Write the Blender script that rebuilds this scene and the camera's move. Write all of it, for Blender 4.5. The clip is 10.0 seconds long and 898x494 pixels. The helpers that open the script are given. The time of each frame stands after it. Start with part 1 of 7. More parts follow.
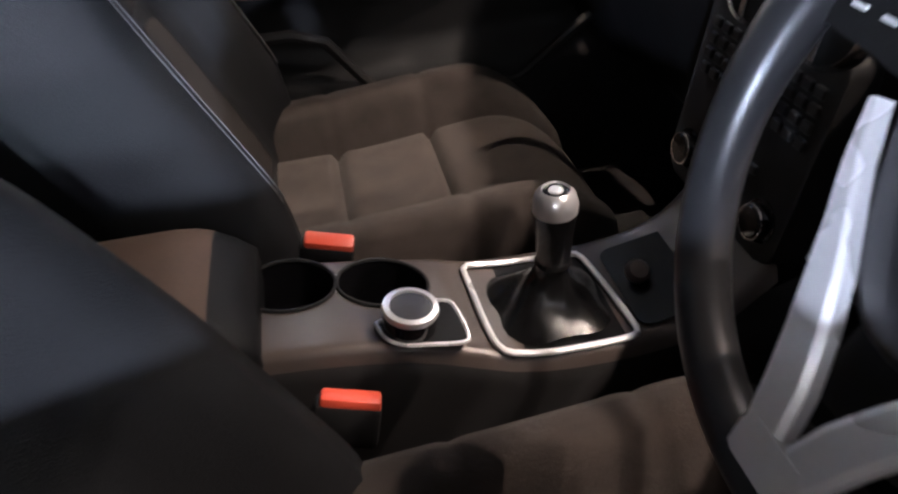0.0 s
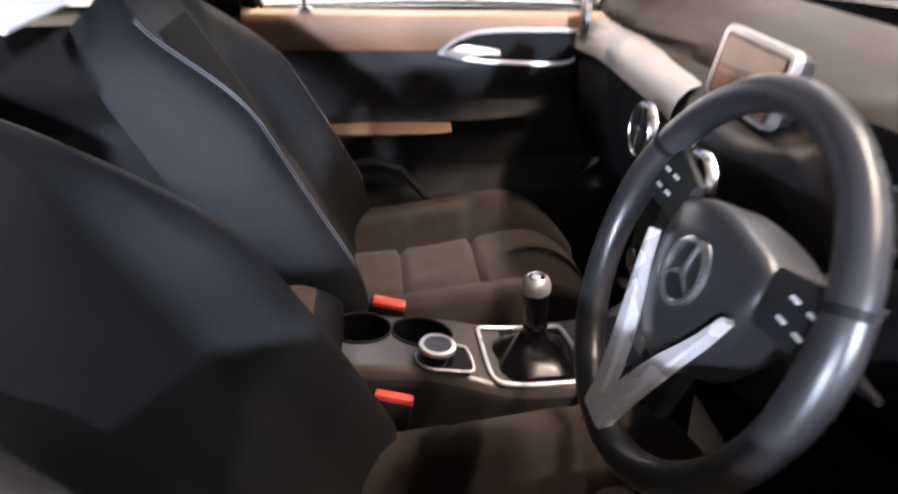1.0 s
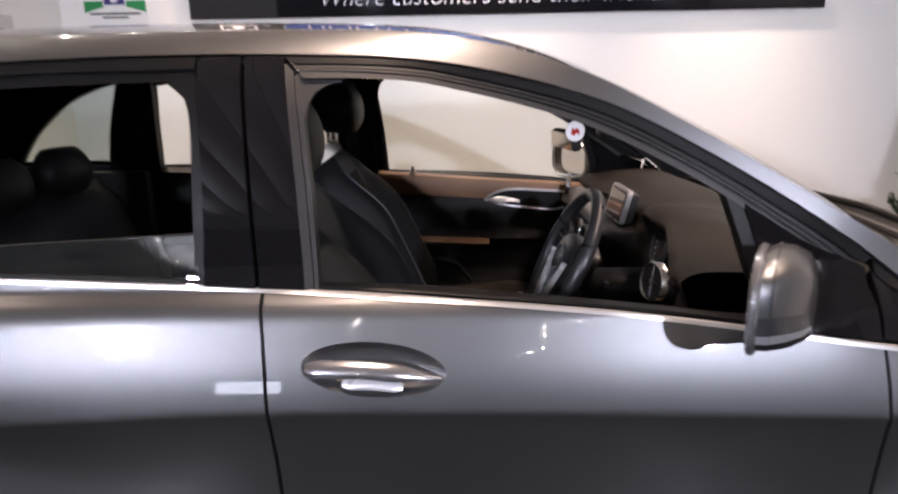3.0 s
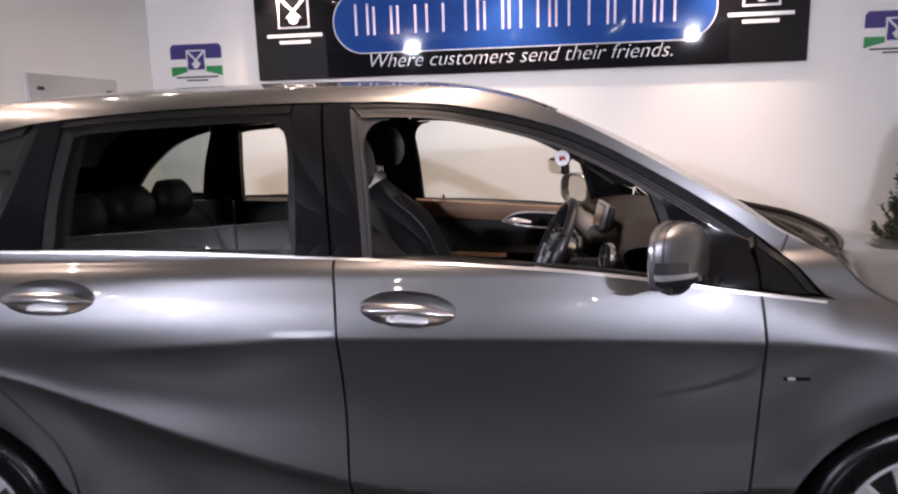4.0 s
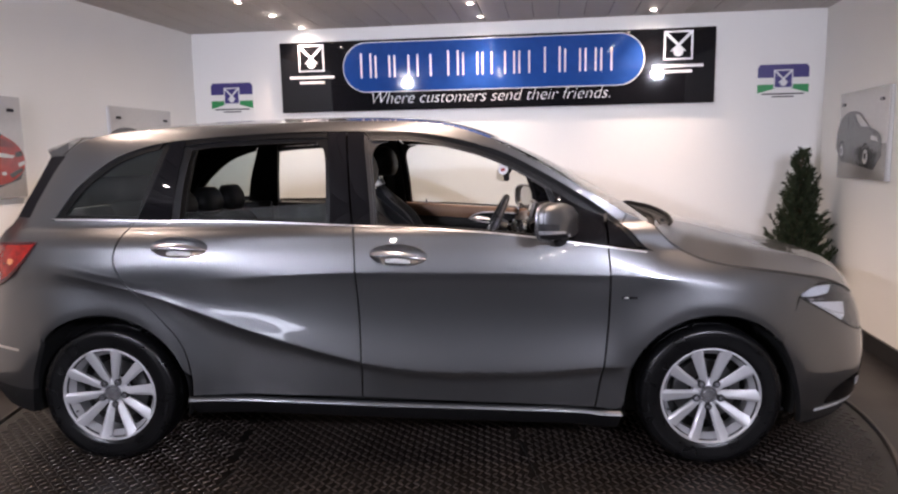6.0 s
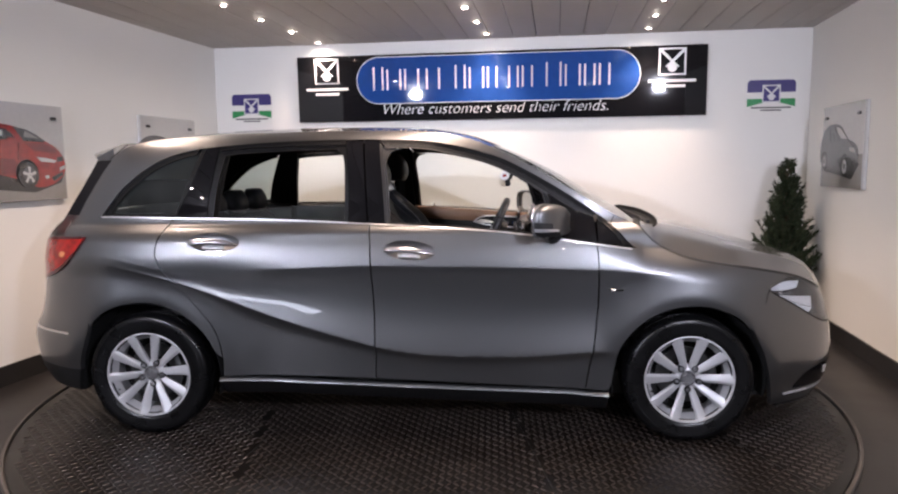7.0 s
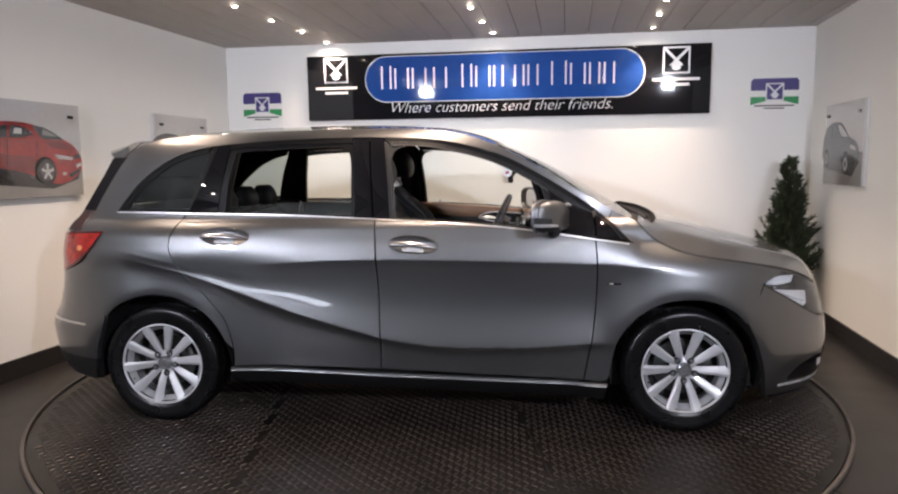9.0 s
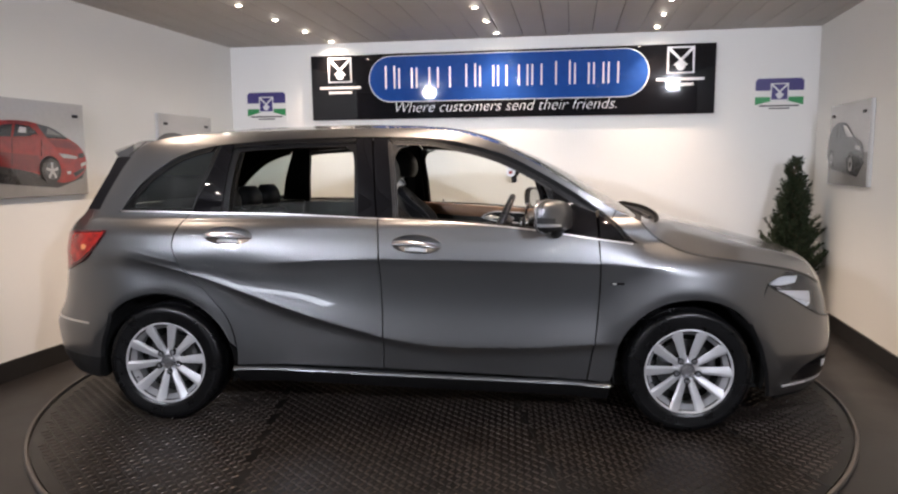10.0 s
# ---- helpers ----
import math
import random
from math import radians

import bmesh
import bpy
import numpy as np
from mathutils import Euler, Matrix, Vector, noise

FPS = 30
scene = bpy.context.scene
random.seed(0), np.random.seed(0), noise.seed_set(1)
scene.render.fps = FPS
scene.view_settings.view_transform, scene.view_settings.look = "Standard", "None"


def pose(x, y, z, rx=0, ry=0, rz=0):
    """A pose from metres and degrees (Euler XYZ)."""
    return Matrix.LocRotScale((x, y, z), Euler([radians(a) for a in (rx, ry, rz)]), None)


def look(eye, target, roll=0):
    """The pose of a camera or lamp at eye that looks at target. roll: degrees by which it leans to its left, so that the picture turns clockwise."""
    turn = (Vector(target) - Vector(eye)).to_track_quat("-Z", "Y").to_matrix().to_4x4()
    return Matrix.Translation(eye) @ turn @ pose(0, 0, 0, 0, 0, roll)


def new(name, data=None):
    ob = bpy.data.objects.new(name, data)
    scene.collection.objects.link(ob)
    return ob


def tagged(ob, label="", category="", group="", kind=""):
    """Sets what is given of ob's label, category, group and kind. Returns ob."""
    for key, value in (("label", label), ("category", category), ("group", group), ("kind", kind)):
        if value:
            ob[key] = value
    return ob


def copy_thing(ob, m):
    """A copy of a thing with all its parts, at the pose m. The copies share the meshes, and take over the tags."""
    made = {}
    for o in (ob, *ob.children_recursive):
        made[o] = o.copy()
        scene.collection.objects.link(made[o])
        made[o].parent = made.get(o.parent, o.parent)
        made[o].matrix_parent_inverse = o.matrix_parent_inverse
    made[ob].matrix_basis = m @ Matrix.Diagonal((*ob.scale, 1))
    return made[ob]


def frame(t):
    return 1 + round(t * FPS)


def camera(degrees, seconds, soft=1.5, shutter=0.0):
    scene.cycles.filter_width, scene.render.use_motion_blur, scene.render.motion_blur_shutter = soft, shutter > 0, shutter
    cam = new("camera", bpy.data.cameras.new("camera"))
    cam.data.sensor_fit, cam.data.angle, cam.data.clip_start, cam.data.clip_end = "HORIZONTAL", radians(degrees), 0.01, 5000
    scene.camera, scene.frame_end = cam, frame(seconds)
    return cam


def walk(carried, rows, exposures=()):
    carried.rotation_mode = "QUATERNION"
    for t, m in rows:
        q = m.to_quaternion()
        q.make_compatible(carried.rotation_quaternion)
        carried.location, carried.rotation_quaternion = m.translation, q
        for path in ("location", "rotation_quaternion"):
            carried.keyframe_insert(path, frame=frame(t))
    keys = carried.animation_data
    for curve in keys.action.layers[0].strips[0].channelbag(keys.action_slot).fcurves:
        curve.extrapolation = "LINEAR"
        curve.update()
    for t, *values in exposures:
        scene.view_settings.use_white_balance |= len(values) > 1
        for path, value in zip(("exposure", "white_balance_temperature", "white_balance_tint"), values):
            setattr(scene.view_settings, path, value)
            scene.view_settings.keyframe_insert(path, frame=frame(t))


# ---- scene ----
cam = camera(65.1, 10.0, soft=2.2, shutter=0.5)
PATH = [
    (0, (0.148, -0.532, 1.175), (0.399, 1.016, -0.067), -4.6),
    (0.5, (0.141, -0.68, 1.255), (0.316, 0.95, 0.109), -5.1),
    (1, (0.148, -0.871, 1.342), (0.278, 0.873, 0.372), -2.9),
    (1.5, (0.16, -1.128, 1.422), (0.255, 0.728, 0.682), -2.2),
    (2, (0.102, -1.437, 1.441), (0.217, 0.486, 0.903), -1.3),
    (2.5, (0.088, -1.701, 1.451), (0.158, 0.224, 0.914), -1.0),
    (3, (0.132, -2.018, 1.453), (0.125, -0.078, 0.967), -0.7),
    (3.2, (0.156, -2.139, 1.444), (0.105, -0.185, 1.019), -1.0),
    (4.5, (0.252, -2.959, 1.394), (0.106, -0.992, 1.063), -1.4),
    (5, (0.299, -3.278, 1.377), (0.118, -1.316, 1.035), -1.3),
    (5.5, (0.322, -3.602, 1.385), (0.178, -1.632, 1.071), -1.2),
    (6, (0.377, -3.867, 1.369), (0.269, -1.887, 1.112), -0.9),
    (7.5, (0.416, -4.315, 1.348), (0.272, -2.333, 1.121), -0.4),
    (8, (0.451, -4.336, 1.35), (0.293, -2.356, 1.118), -0.5),
    (8.5, (0.455, -4.333, 1.348), (0.3, -2.352, 1.114), -0.5),
    (9, (0.447, -4.336, 1.345), (0.29, -2.356, 1.111), -0.5),
    (9.5, (0.447, -4.332, 1.348), (0.283, -2.353, 1.113), -0.5),
    (10, (0.451, -4.333, 1.343), (0.283, -2.354, 1.109), -0.4),
]
EXPOSURES = [(0.0, 2.25, 5430, 11), (1.0, 2.52, 5600, 11), (1.5, 2.55, 5700, 12), (2.0, 2.34, 5930, 10), (2.5, 1.06, 5950, 12), (3.0, 0.46, 5950, 16), (4.5, 0.34, 6050, 18), (6.0, 0.42, 5950, 17), (7.5, 0.45, 5950, 14), (10.0, 0.45, 6080, 10)]
walk(cam, [(t, look(eye, target, roll)) for t, eye, target, roll in PATH], EXPOSURES)

# ---- world, daylight and lamps ----
CEIL = 2.505
ROOM = pose(0.35, 2.40, 0, 0, 0, -5)          # u along the back wall, v out of it (the room lies at v < 0)
world = bpy.data.worlds.new("closed_room")
scene.world = world
world.use_nodes = True
world.node_tree.nodes["Background"].inputs["Color"].default_value = (0.5, 0.5, 0.5, 1)
world.node_tree.nodes["Background"].inputs["Strength"].default_value = 0.02

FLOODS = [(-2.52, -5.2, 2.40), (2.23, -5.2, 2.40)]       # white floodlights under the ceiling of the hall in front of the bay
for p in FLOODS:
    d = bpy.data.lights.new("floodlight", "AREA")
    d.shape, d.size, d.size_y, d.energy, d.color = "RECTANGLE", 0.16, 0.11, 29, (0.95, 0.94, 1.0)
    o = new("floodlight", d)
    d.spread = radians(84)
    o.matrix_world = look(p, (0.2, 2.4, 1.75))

LAMPS = [(u + du * k, v - 0.53 * k) for u, du, v in ((-1.575, -0.05, -0.13), (0.014, -0.027, -0.26), (1.401, -0.012, -0.24)) for k in (0, 1, 2, 3, 4, 5, 6, 10, 11, 12, 13, 14, 15, 16)]      # seven over the car, the rest in the hall
for u, v in LAMPS:
    if v < -5.2:
        continue
    d = bpy.data.lights.new("halogen", "SPOT")
    d.energy, d.color, d.spot_size, d.spot_blend, d.shadow_soft_size = 49, (1.0, 0.71, 0.49), radians(96), 0.85, 0.008
    o = new("halogen", d)
    o.matrix_world = ROOM @ Matrix.Translation((u, v, CEIL - 0.012))

# ---- materials ----
def mat(name, base, rough=0.5, metal=0.0, var=0.12, scale=6.0, fine=90.0, bump=0.0, bscale=300.0, coat=0.0, spec=0.5, emit=0.0, rvar=0.08, sheen=0.0):
    m = bpy.data.materials.new(name)
    m.use_nodes = True
    nt = m.node_tree
    b = nt.nodes["Principled BSDF"]
    co = nt.nodes.new("ShaderNodeTexCoord")
    n1 = nt.nodes.new("ShaderNodeTexNoise")
    n2 = nt.nodes.new("ShaderNodeTexNoise")
    n1.inputs["Scale"].default_value, n1.inputs["Detail"].default_value = scale, 4
    n2.inputs["Scale"].default_value, n2.inputs["Detail"].default_value = fine, 3
    nt.links.new(co.outputs["Object"], n1.inputs["Vector"])
    nt.links.new(co.outputs["Object"], n2.inputs["Vector"])
    mx = nt.nodes.new("ShaderNodeMix")
    mx.data_type = "FLOAT"
    mx.inputs[0].default_value = 0.4
    nt.links.new(n1.outputs["Fac"], mx.inputs[2])
    nt.links.new(n2.outputs["Fac"], mx.inputs[3])
    ramp = nt.nodes.new("ShaderNodeValToRGB")
    e = ramp.color_ramp.elements
    e[0].position, e[1].position = 0.3, 0.7
    e[0].color = (*[c * (1 - var) for c in base], 1)
    e[1].color = (*[min(1, c * (1 + var)) for c in base], 1)
    nt.links.new(mx.outputs[0], ramp.inputs["Fac"])
    nt.links.new(ramp.outputs["Color"], b.inputs["Base Color"])
    rr = nt.nodes.new("ShaderNodeMapRange")
    rr.inputs["To Min"].default_value, rr.inputs["To Max"].default_value = max(0.01, rough - rvar), min(1, rough + rvar)
    nt.links.new(n1.outputs["Fac"], rr.inputs["Value"])
    nt.links.new(rr.outputs[0], b.inputs["Roughness"])
    b.inputs["Metallic"].default_value = metal
    b.inputs["Coat Weight"].default_value = coat
    b.inputs["Coat Roughness"].default_value = 0.025
    b.inputs["Specular IOR Level"].default_value = spec
    b.inputs["Sheen Weight"].default_value = sheen
    if emit:
        b.inputs["Emission Color"].default_value = (*base, 1)
        b.inputs["Emission Strength"].default_value = emit
    if bump:
        n3 = nt.nodes.new("ShaderNodeTexNoise")
        n3.inputs["Scale"].default_value, n3.inputs["Detail"].default_value = bscale, 2
        nt.links.new(co.outputs["Object"], n3.inputs["Vector"])
        bp = nt.nodes.new("ShaderNodeBump")
        bp.inputs["Strength"].default_value, bp.inputs["Distance"].default_value = bump, 0.002
        nt.links.new(n3.outputs["Fac"], bp.inputs["Height"])
        nt.links.new(bp.outputs["Normal"], b.inputs["Normal"])
    return m


def glass(name, tint, rough=0.0, haze=0.0):
    """A thin pane: what is behind it, tinted, under a mirror reflection."""
    m = bpy.data.materials.new(name)
    m.use_nodes = True
    nt = m.node_tree
    nt.nodes.remove(nt.nodes["Principled BSDF"])
    tr, gl, lw, pw, fr, mx = (nt.nodes.new("ShaderNode" + k) for k in ("BsdfTransparent", "BsdfGlossy", "LayerWeight", "Math", "Math", "MixShader"))
    tr.inputs["Color"].default_value = (*tint, 1)
    gl.inputs["Roughness"].default_value = rough
    lw.inputs["Blend"].default_value = 0.5
    pw.operation, fr.operation = "POWER", "MULTIPLY_ADD"
    pw.inputs[1].default_value, fr.inputs[1].default_value, fr.inputs[2].default_value = 5.0, 0.94, 0.05
    nt.links.new(lw.outputs["Facing"], pw.inputs[0])
    nt.links.new(pw.outputs[0], fr.inputs[0])
    nt.links.new(fr.outputs[0], mx.inputs[0])
    nt.links.new(tr.outputs[0], mx.inputs[1])
    nt.links.new(gl.outputs[0], mx.inputs[2])
    nt.links.new(mx.outputs[0], nt.nodes["Material Output"].inputs["Surface"])
    if haze:
        df, m2, no, ml = (nt.nodes.new("ShaderNode" + k) for k in ("BsdfDiffuse", "MixShader", "TexNoise", "Math"))
        df.inputs["Color"].default_value = (0.55, 0.6, 0.58, 1)
        no.inputs["Scale"].default_value = 6
        ml.operation = "MULTIPLY"
        ml.inputs[1].default_value = haze * 2
        nt.links.new(no.outputs["Fac"], ml.inputs[0])
        nt.links.new(ml.outputs[0], m2.inputs[0])
        nt.links.new(mx.outputs[0], m2.inputs[1])
        nt.links.new(df.outputs[0], m2.inputs[2])
        nt.links.new(m2.outputs[0], nt.nodes["Material Output"].inputs["Surface"])
    return m


M_PAINT = mat("grey_metallic_paint", (0.146, 0.148, 0.153), 0.39, 0.93, 0.03, 3, 900, 0.03, 1400, coat=1.0, rvar=0.02)
M_PAINT.node_tree.nodes["Principled BSDF"].inputs["Coat IOR"].default_value = 1.7
M_PAINT.node_tree.nodes["Principled BSDF"].inputs["Coat Roughness"].default_value = 0.015
M_BLACKGLOSS = mat("black_gloss_trim", (0.006, 0.0058, 0.0068), 0.02, 0, 0.1, 8, 200, spec=0.48, rvar=0.008)
M_RUBBER = mat("black_rubber", (0.007, 0.007, 0.007), 0.5, 0, 0.15, 10, 200, 0.08, spec=0.12)
M_SEAL = mat("grey_window_seal", (0.019, 0.0185, 0.019), 0.5, 0, 0.12, 12, 200, 0.05, spec=0.3)
M_PLASTIC = mat("black_grained_plastic", (0.0125, 0.0122, 0.0125), 0.56, 0, 0.15, 9, 300, 0.25, 900, spec=0.22)
M_DASH = mat("soft_grained_dash_skin", (0.0085, 0.0068, 0.0056), 0.55, 0, 0.1, 6, 300, 0.3, 900, spec=0.12)
M_CHROME = mat("bright_chrome", (0.82, 0.82, 0.83), 0.09, 1.0, 0.03, 5, 60, rvar=0.03)
M_SILVER = mat("satin_silver", (0.72, 0.72, 0.74), 0.30, 0.75, 0.05, 6, 200, rvar=0.05)
M_SMOKE = mat("smoked_indicator_lens", (0.05, 0.05, 0.053), 0.12, 0.3, 0.1, 30, 200, coat=0.5)
M_PULL = mat("grey_satin_pull", (0.40, 0.40, 0.42), 0.22, 0.85, 0.04, 6, 200, rvar=0.03)
M_ALLOY = mat("alloy_wheel_silver", (0.56, 0.56, 0.58), 0.42, 0.4, 0.06, 8, 200, coat=0.4, rvar=0.05)
M_TYRE = mat("tyre_rubber", (0.004, 0.004, 0.0045), 0.30, 0, 0.2, 14, 120, 0.15, 200, rvar=0.12, spec=0.35)
M_DISC = mat("brake_disc_steel", (0.15, 0.15, 0.15), 0.35, 1.0, 0.2, 12, 80)
M_DARK = mat("dark_underbody", (0.012, 0.012, 0.012), 0.8, 0, 0.2)
M_FABRIC = mat("dark_seat_fabric", (0.033, 0.0255, 0.0218), 0.9, 0, 0.42, 26, 800, 0.9, 1100, spec=0.2, sheen=0.06)
M_INSERT = mat("black_woven_insert", (0.015, 0.0125, 0.0115), 0.9, 0, 0.2, 14, 700, 0.5, 1300, spec=0.15)
M_VINYL = mat("charcoal_seat_vinyl", (0.0085, 0.0087, 0.0096), 0.52, 0, 0.2, 16, 400, 0.45, 800, spec=0.18)
M_LINER = mat("light_grey_headliner", (0.36, 0.35, 0.33), 0.95, 0, 0.05, 8, 500, 0.3, 900, spec=0.1)
M_CARPET = mat("black_carpet", (0.016, 0.015, 0.015), 0.95, 0, 0.2, 20, 600, 0.6, 900, spec=0.1)
M_LEATHER = mat("black_leather", (0.022, 0.022, 0.024), 0.30, 0, 0.12, 10, 300, 0.07, 900)
M_KNOB = mat("polished_black_leather", (0.0045, 0.0045, 0.005), 0.24, 0, 0.12, 12, 300, 0.1, 500, spec=0.4)
M_GLASS = glass("clear_car_glass", (0.86, 0.9, 0.88))
M_DUSTY = glass("dusty_car_glass", (0.72, 0.78, 0.76), haze=0.018)
M_TINT = glass("tinted_car_glass", (0.45, 0.52, 0.49), haze=0.035)
M_REARGLASS = mat("dark_rear_glass", (0.012, 0.012, 0.014), 0.45, 0, 0.1, 8, 200, spec=0.0, rvar=0.03)
M_FRAME = mat("black_frame_trim", (0.0055, 0.0055, 0.006), 0.42, 0, 0.15, 10, 200, 0.06, spec=0.12)
M_VENT = mat("bright_vent_metal", (0.62, 0.62, 0.63), 0.2, 1.0, 0.05, 5, 60, rvar=0.04)
M_RED = mat("red_buckle_plastic", (0.62, 0.075, 0.035), 0.4, 0, 0.08, 20, 200)
M_TAIL = mat("red_tail_lamp_lens", (0.34, 0.010, 0.006), 0.16, 0, 0.7, 16, 40, coat=0.25)
M_REFLECT = mat("bright_lamp_reflector", (0.90, 0.90, 0.92), 0.45, 0.15, 0.12, 25, 60, rvar=0.1)
M_TAILEDGE = mat("dark_red_lamp_edge", (0.075, 0.004, 0.006), 0.2, 0, 0.2, coat=0.3)
# colour of the painted highlight on the tail lamps
M_AMBER = mat("orange_tail_highlight", (0.85, 0.30, 0.12), 0.2, 0, 0.1, coat=0.5)
M_LENS = glass("headlamp_lens", (0.9, 0.92, 0.95))
M_SCREEN = mat("dark_display_screen", (0.05, 0.03, 0.026), 0.12, 0, 0.1, coat=0.5)
M_ARMTOP = mat("dark_brown_soft_trim", (0.085, 0.055, 0.040), 0.62, 0, 0.2, 12, 300, 0.3, 900, spec=0.3)
# dark brown trim made tan: warm lamplight is put into the colour
M_TAN = mat("warm_lit_brown_trim", (0.22, 0.125, 0.072), 0.5, 0, 0.12, 9, 300, 0.3, 900)
M_SPOKE = mat("bright_satin_spoke", (0.84, 0.84, 0.86), 0.28, 0.45, 0.03, 6, 200, rvar=0.04)
M_DISPLAY = mat("grey_satin_display_frame", (0.17, 0.165, 0.17), 0.3, 0.3, 0.05)
M_FASCIA = mat("pale_satin_fascia", (0.17, 0.16, 0.155), 0.32, 0.4, 0.1, 6, 400, 0.05, 900)
M_CONSOLE = mat("satin_console_trim", (0.064, 0.051, 0.045), 0.33, 0.15, 0.1, 6, 400, 0.08, 900)
M_BELT = mat("black_belt_webbing", (0.03, 0.03, 0.032), 0.7, 0, 0.15, 30, 400, 0.3, 900)
# near white: the strip's glare is put into its base colour
M_GLARE = mat("white_strip_glare", (0.86, 0.86, 0.88), 0.2, 0, 0.04, coat=0.6)
M_LIGHTPLASTIC = mat("pale_grey_plastic", (0.62, 0.62, 0.62), 0.4, 0, 0.06)

M_HALL = mat("grey_hall_paint", (0.16, 0.152, 0.165), 0.8, 0, 0.1)
M_WALL = mat("white_wall_paint", (0.80, 0.79, 0.765), 0.7, 0, 0.025, 1.2, 160, 0.12, 220, spec=0.3)
M_CEIL = mat("brushed_ceiling_slats", (0.44, 0.415, 0.395), 0.68, 0.1, 0.06, 3, 120, rvar=0.06)
M_GROOVE = mat("dark_slat_gap", (0.12, 0.115, 0.11), 0.6)
M_SKIRT = mat("black_skirting", (0.014, 0.013, 0.013), 0.45, 0, 0.2)
M_FLOOR = mat("dark_brown_floor", (0.0125, 0.0104, 0.0098), 0.40, 0, 0.3, 3, 60, 0.15, 160, rvar=0.12)
M_PLATE = mat("oiled_tread_plate", (0.006, 0.0052, 0.0048), 0.36, 0.3, 0.45, 3.5, 45, 0.2, 160, rvar=0.14)
M_TREAD = mat("worn_tread_steel", (0.070, 0.056, 0.048), 0.34, 0.6, 0.8, 3.0, 50, rvar=0.14)
M_RIM = mat("dull_turntable_rim", (0.14, 0.125, 0.115), 0.5, 0.5, 0.25, 6, 60)
M_BULB = mat("lit_halogen_lamp", (1.0, 0.86, 0.68), 0.4, 0, 0, emit=420)
M_OFFICE = mat("lit_office", (0.92, 0.94, 1.0), 0.5, 0, 0.1, 1.5, 6, emit=5)
M_STITCH = mat("grey_thread", (0.10, 0.10, 0.105), 0.7)
M_WHITE = mat("white_print", (0.70, 0.70, 0.72), 0.35, 0, 0.02)
M_SIGN = mat("glossy_black_sign", (0.008, 0.008, 0.010), 0.03, 0, 0.1, rvar=0.01)
M_BLUE = mat("glossy_blue_print", (0.022, 0.072, 0.28), 0.03, 0, 0.12, 3, 20, rvar=0.01)
M_LETTER = mat("pale_pink_lettering", (0.62, 0.56, 0.62), 0.35, 0.2, 0.04)
M_NAVY = mat("navy_print", (0.035, 0.025, 0.16), 0.4, 0, 0.05)
M_GREEN = mat("green_print", (0.02, 0.25, 0.07), 0.4, 0, 0.05)
M_PANEL = mat("pale_poster_print", (0.52, 0.51, 0.50), 0.18, 0, 0.08, 1.5, 30, coat=0.6)
M_PRINTFLOOR = mat("grey_poster_ground", (0.26, 0.25, 0.24), 0.18, 0, 0.12, 3, 30, coat=0.6)
M_PRINTRED = mat("red_car_print", (0.29, 0.022, 0.018), 0.2, 0, 0.4, 5, 30, coat=0.6)
M_PRINTSHADE = mat("deep_red_car_print", (0.17, 0.016, 0.016), 0.2, 0, 0.3, 6, 30, coat=0.6)
M_PRINTGREY = mat("grey_car_print", (0.08, 0.08, 0.084), 0.2, 0, 0.3, 6, 30, coat=0.6)
M_PRINTDARK = mat("dark_car_print", (0.03, 0.028, 0.028), 0.2, 0, 0.25, 6, 30, coat=0.6)
M_LEAF = mat("dark_conifer_green", (0.030, 0.042, 0.021), 0.7, 0, 0.45, 9, 60, spec=0.2)
M_BARK = mat("brown_bark", (0.10, 0.065, 0.04), 0.85, 0, 0.3, 20, 80, 0.5, 60)
M_POT = mat("dark_plant_pot", (0.05, 0.035, 0.03), 0.6, 0, 0.15)


# ---- mesh helpers ----
def link_mesh(name, verts, faces, material, parent=None, label="", smooth=True, angle=35):
    me = bpy.data.meshes.new(name)
    me.from_pydata([tuple(map(float, v)) for v in verts], [], faces)
    me.validate()
    if smooth:
        for p in me.polygons:
            p.use_smooth = True
        me.set_sharp_from_angle(angle=radians(angle))
    me.materials.append(material)
    ob = new(name, me)
    if parent is not None:
        ob.parent = parent
    if label:
        ob["label"] = label
    return ob


def part(name, bm, material, parent=None, label="", smooth=True, angle=35):
    """Links a bmesh as one mesh object."""
    bmesh.ops.recalc_face_normals(bm, faces=bm.faces)
    me = bpy.data.meshes.new(name)
    bm.to_mesh(me)
    bm.free()
    if smooth:
        for p in me.polygons:
            p.use_smooth = True
        me.set_sharp_from_angle(angle=radians(angle))
    me.materials.append(material)
    ob = new(name, me)
    if parent is not None:
        ob.parent = parent
    if label:
        ob["label"] = label
    return ob


def empty(name, label, category, group="", kind="", m=None):
    ob = new(name)
    ob.empty_display_size = 0.1
    if m is not None:
        ob.matrix_world = m
    return tagged(ob, label, category, group, kind)


def box(size, at=(0, 0, 0), bevel=0.0, seg=2, m=None, bm=None):
    bm = bm or bmesh.new()
    t = (m or Matrix.Identity(4)) @ Matrix.Translation(at) @ Matrix.Diagonal((*size, 1))
    r = bmesh.ops.create_cube(bm, size=1, matrix=t)
    if bevel:
        es = list({e for v in r["verts"] for e in v.link_edges})
        bmesh.ops.bevel(bm, geom=es, offset=bevel, segments=seg, affect="EDGES", profile=0.5)
    return bm


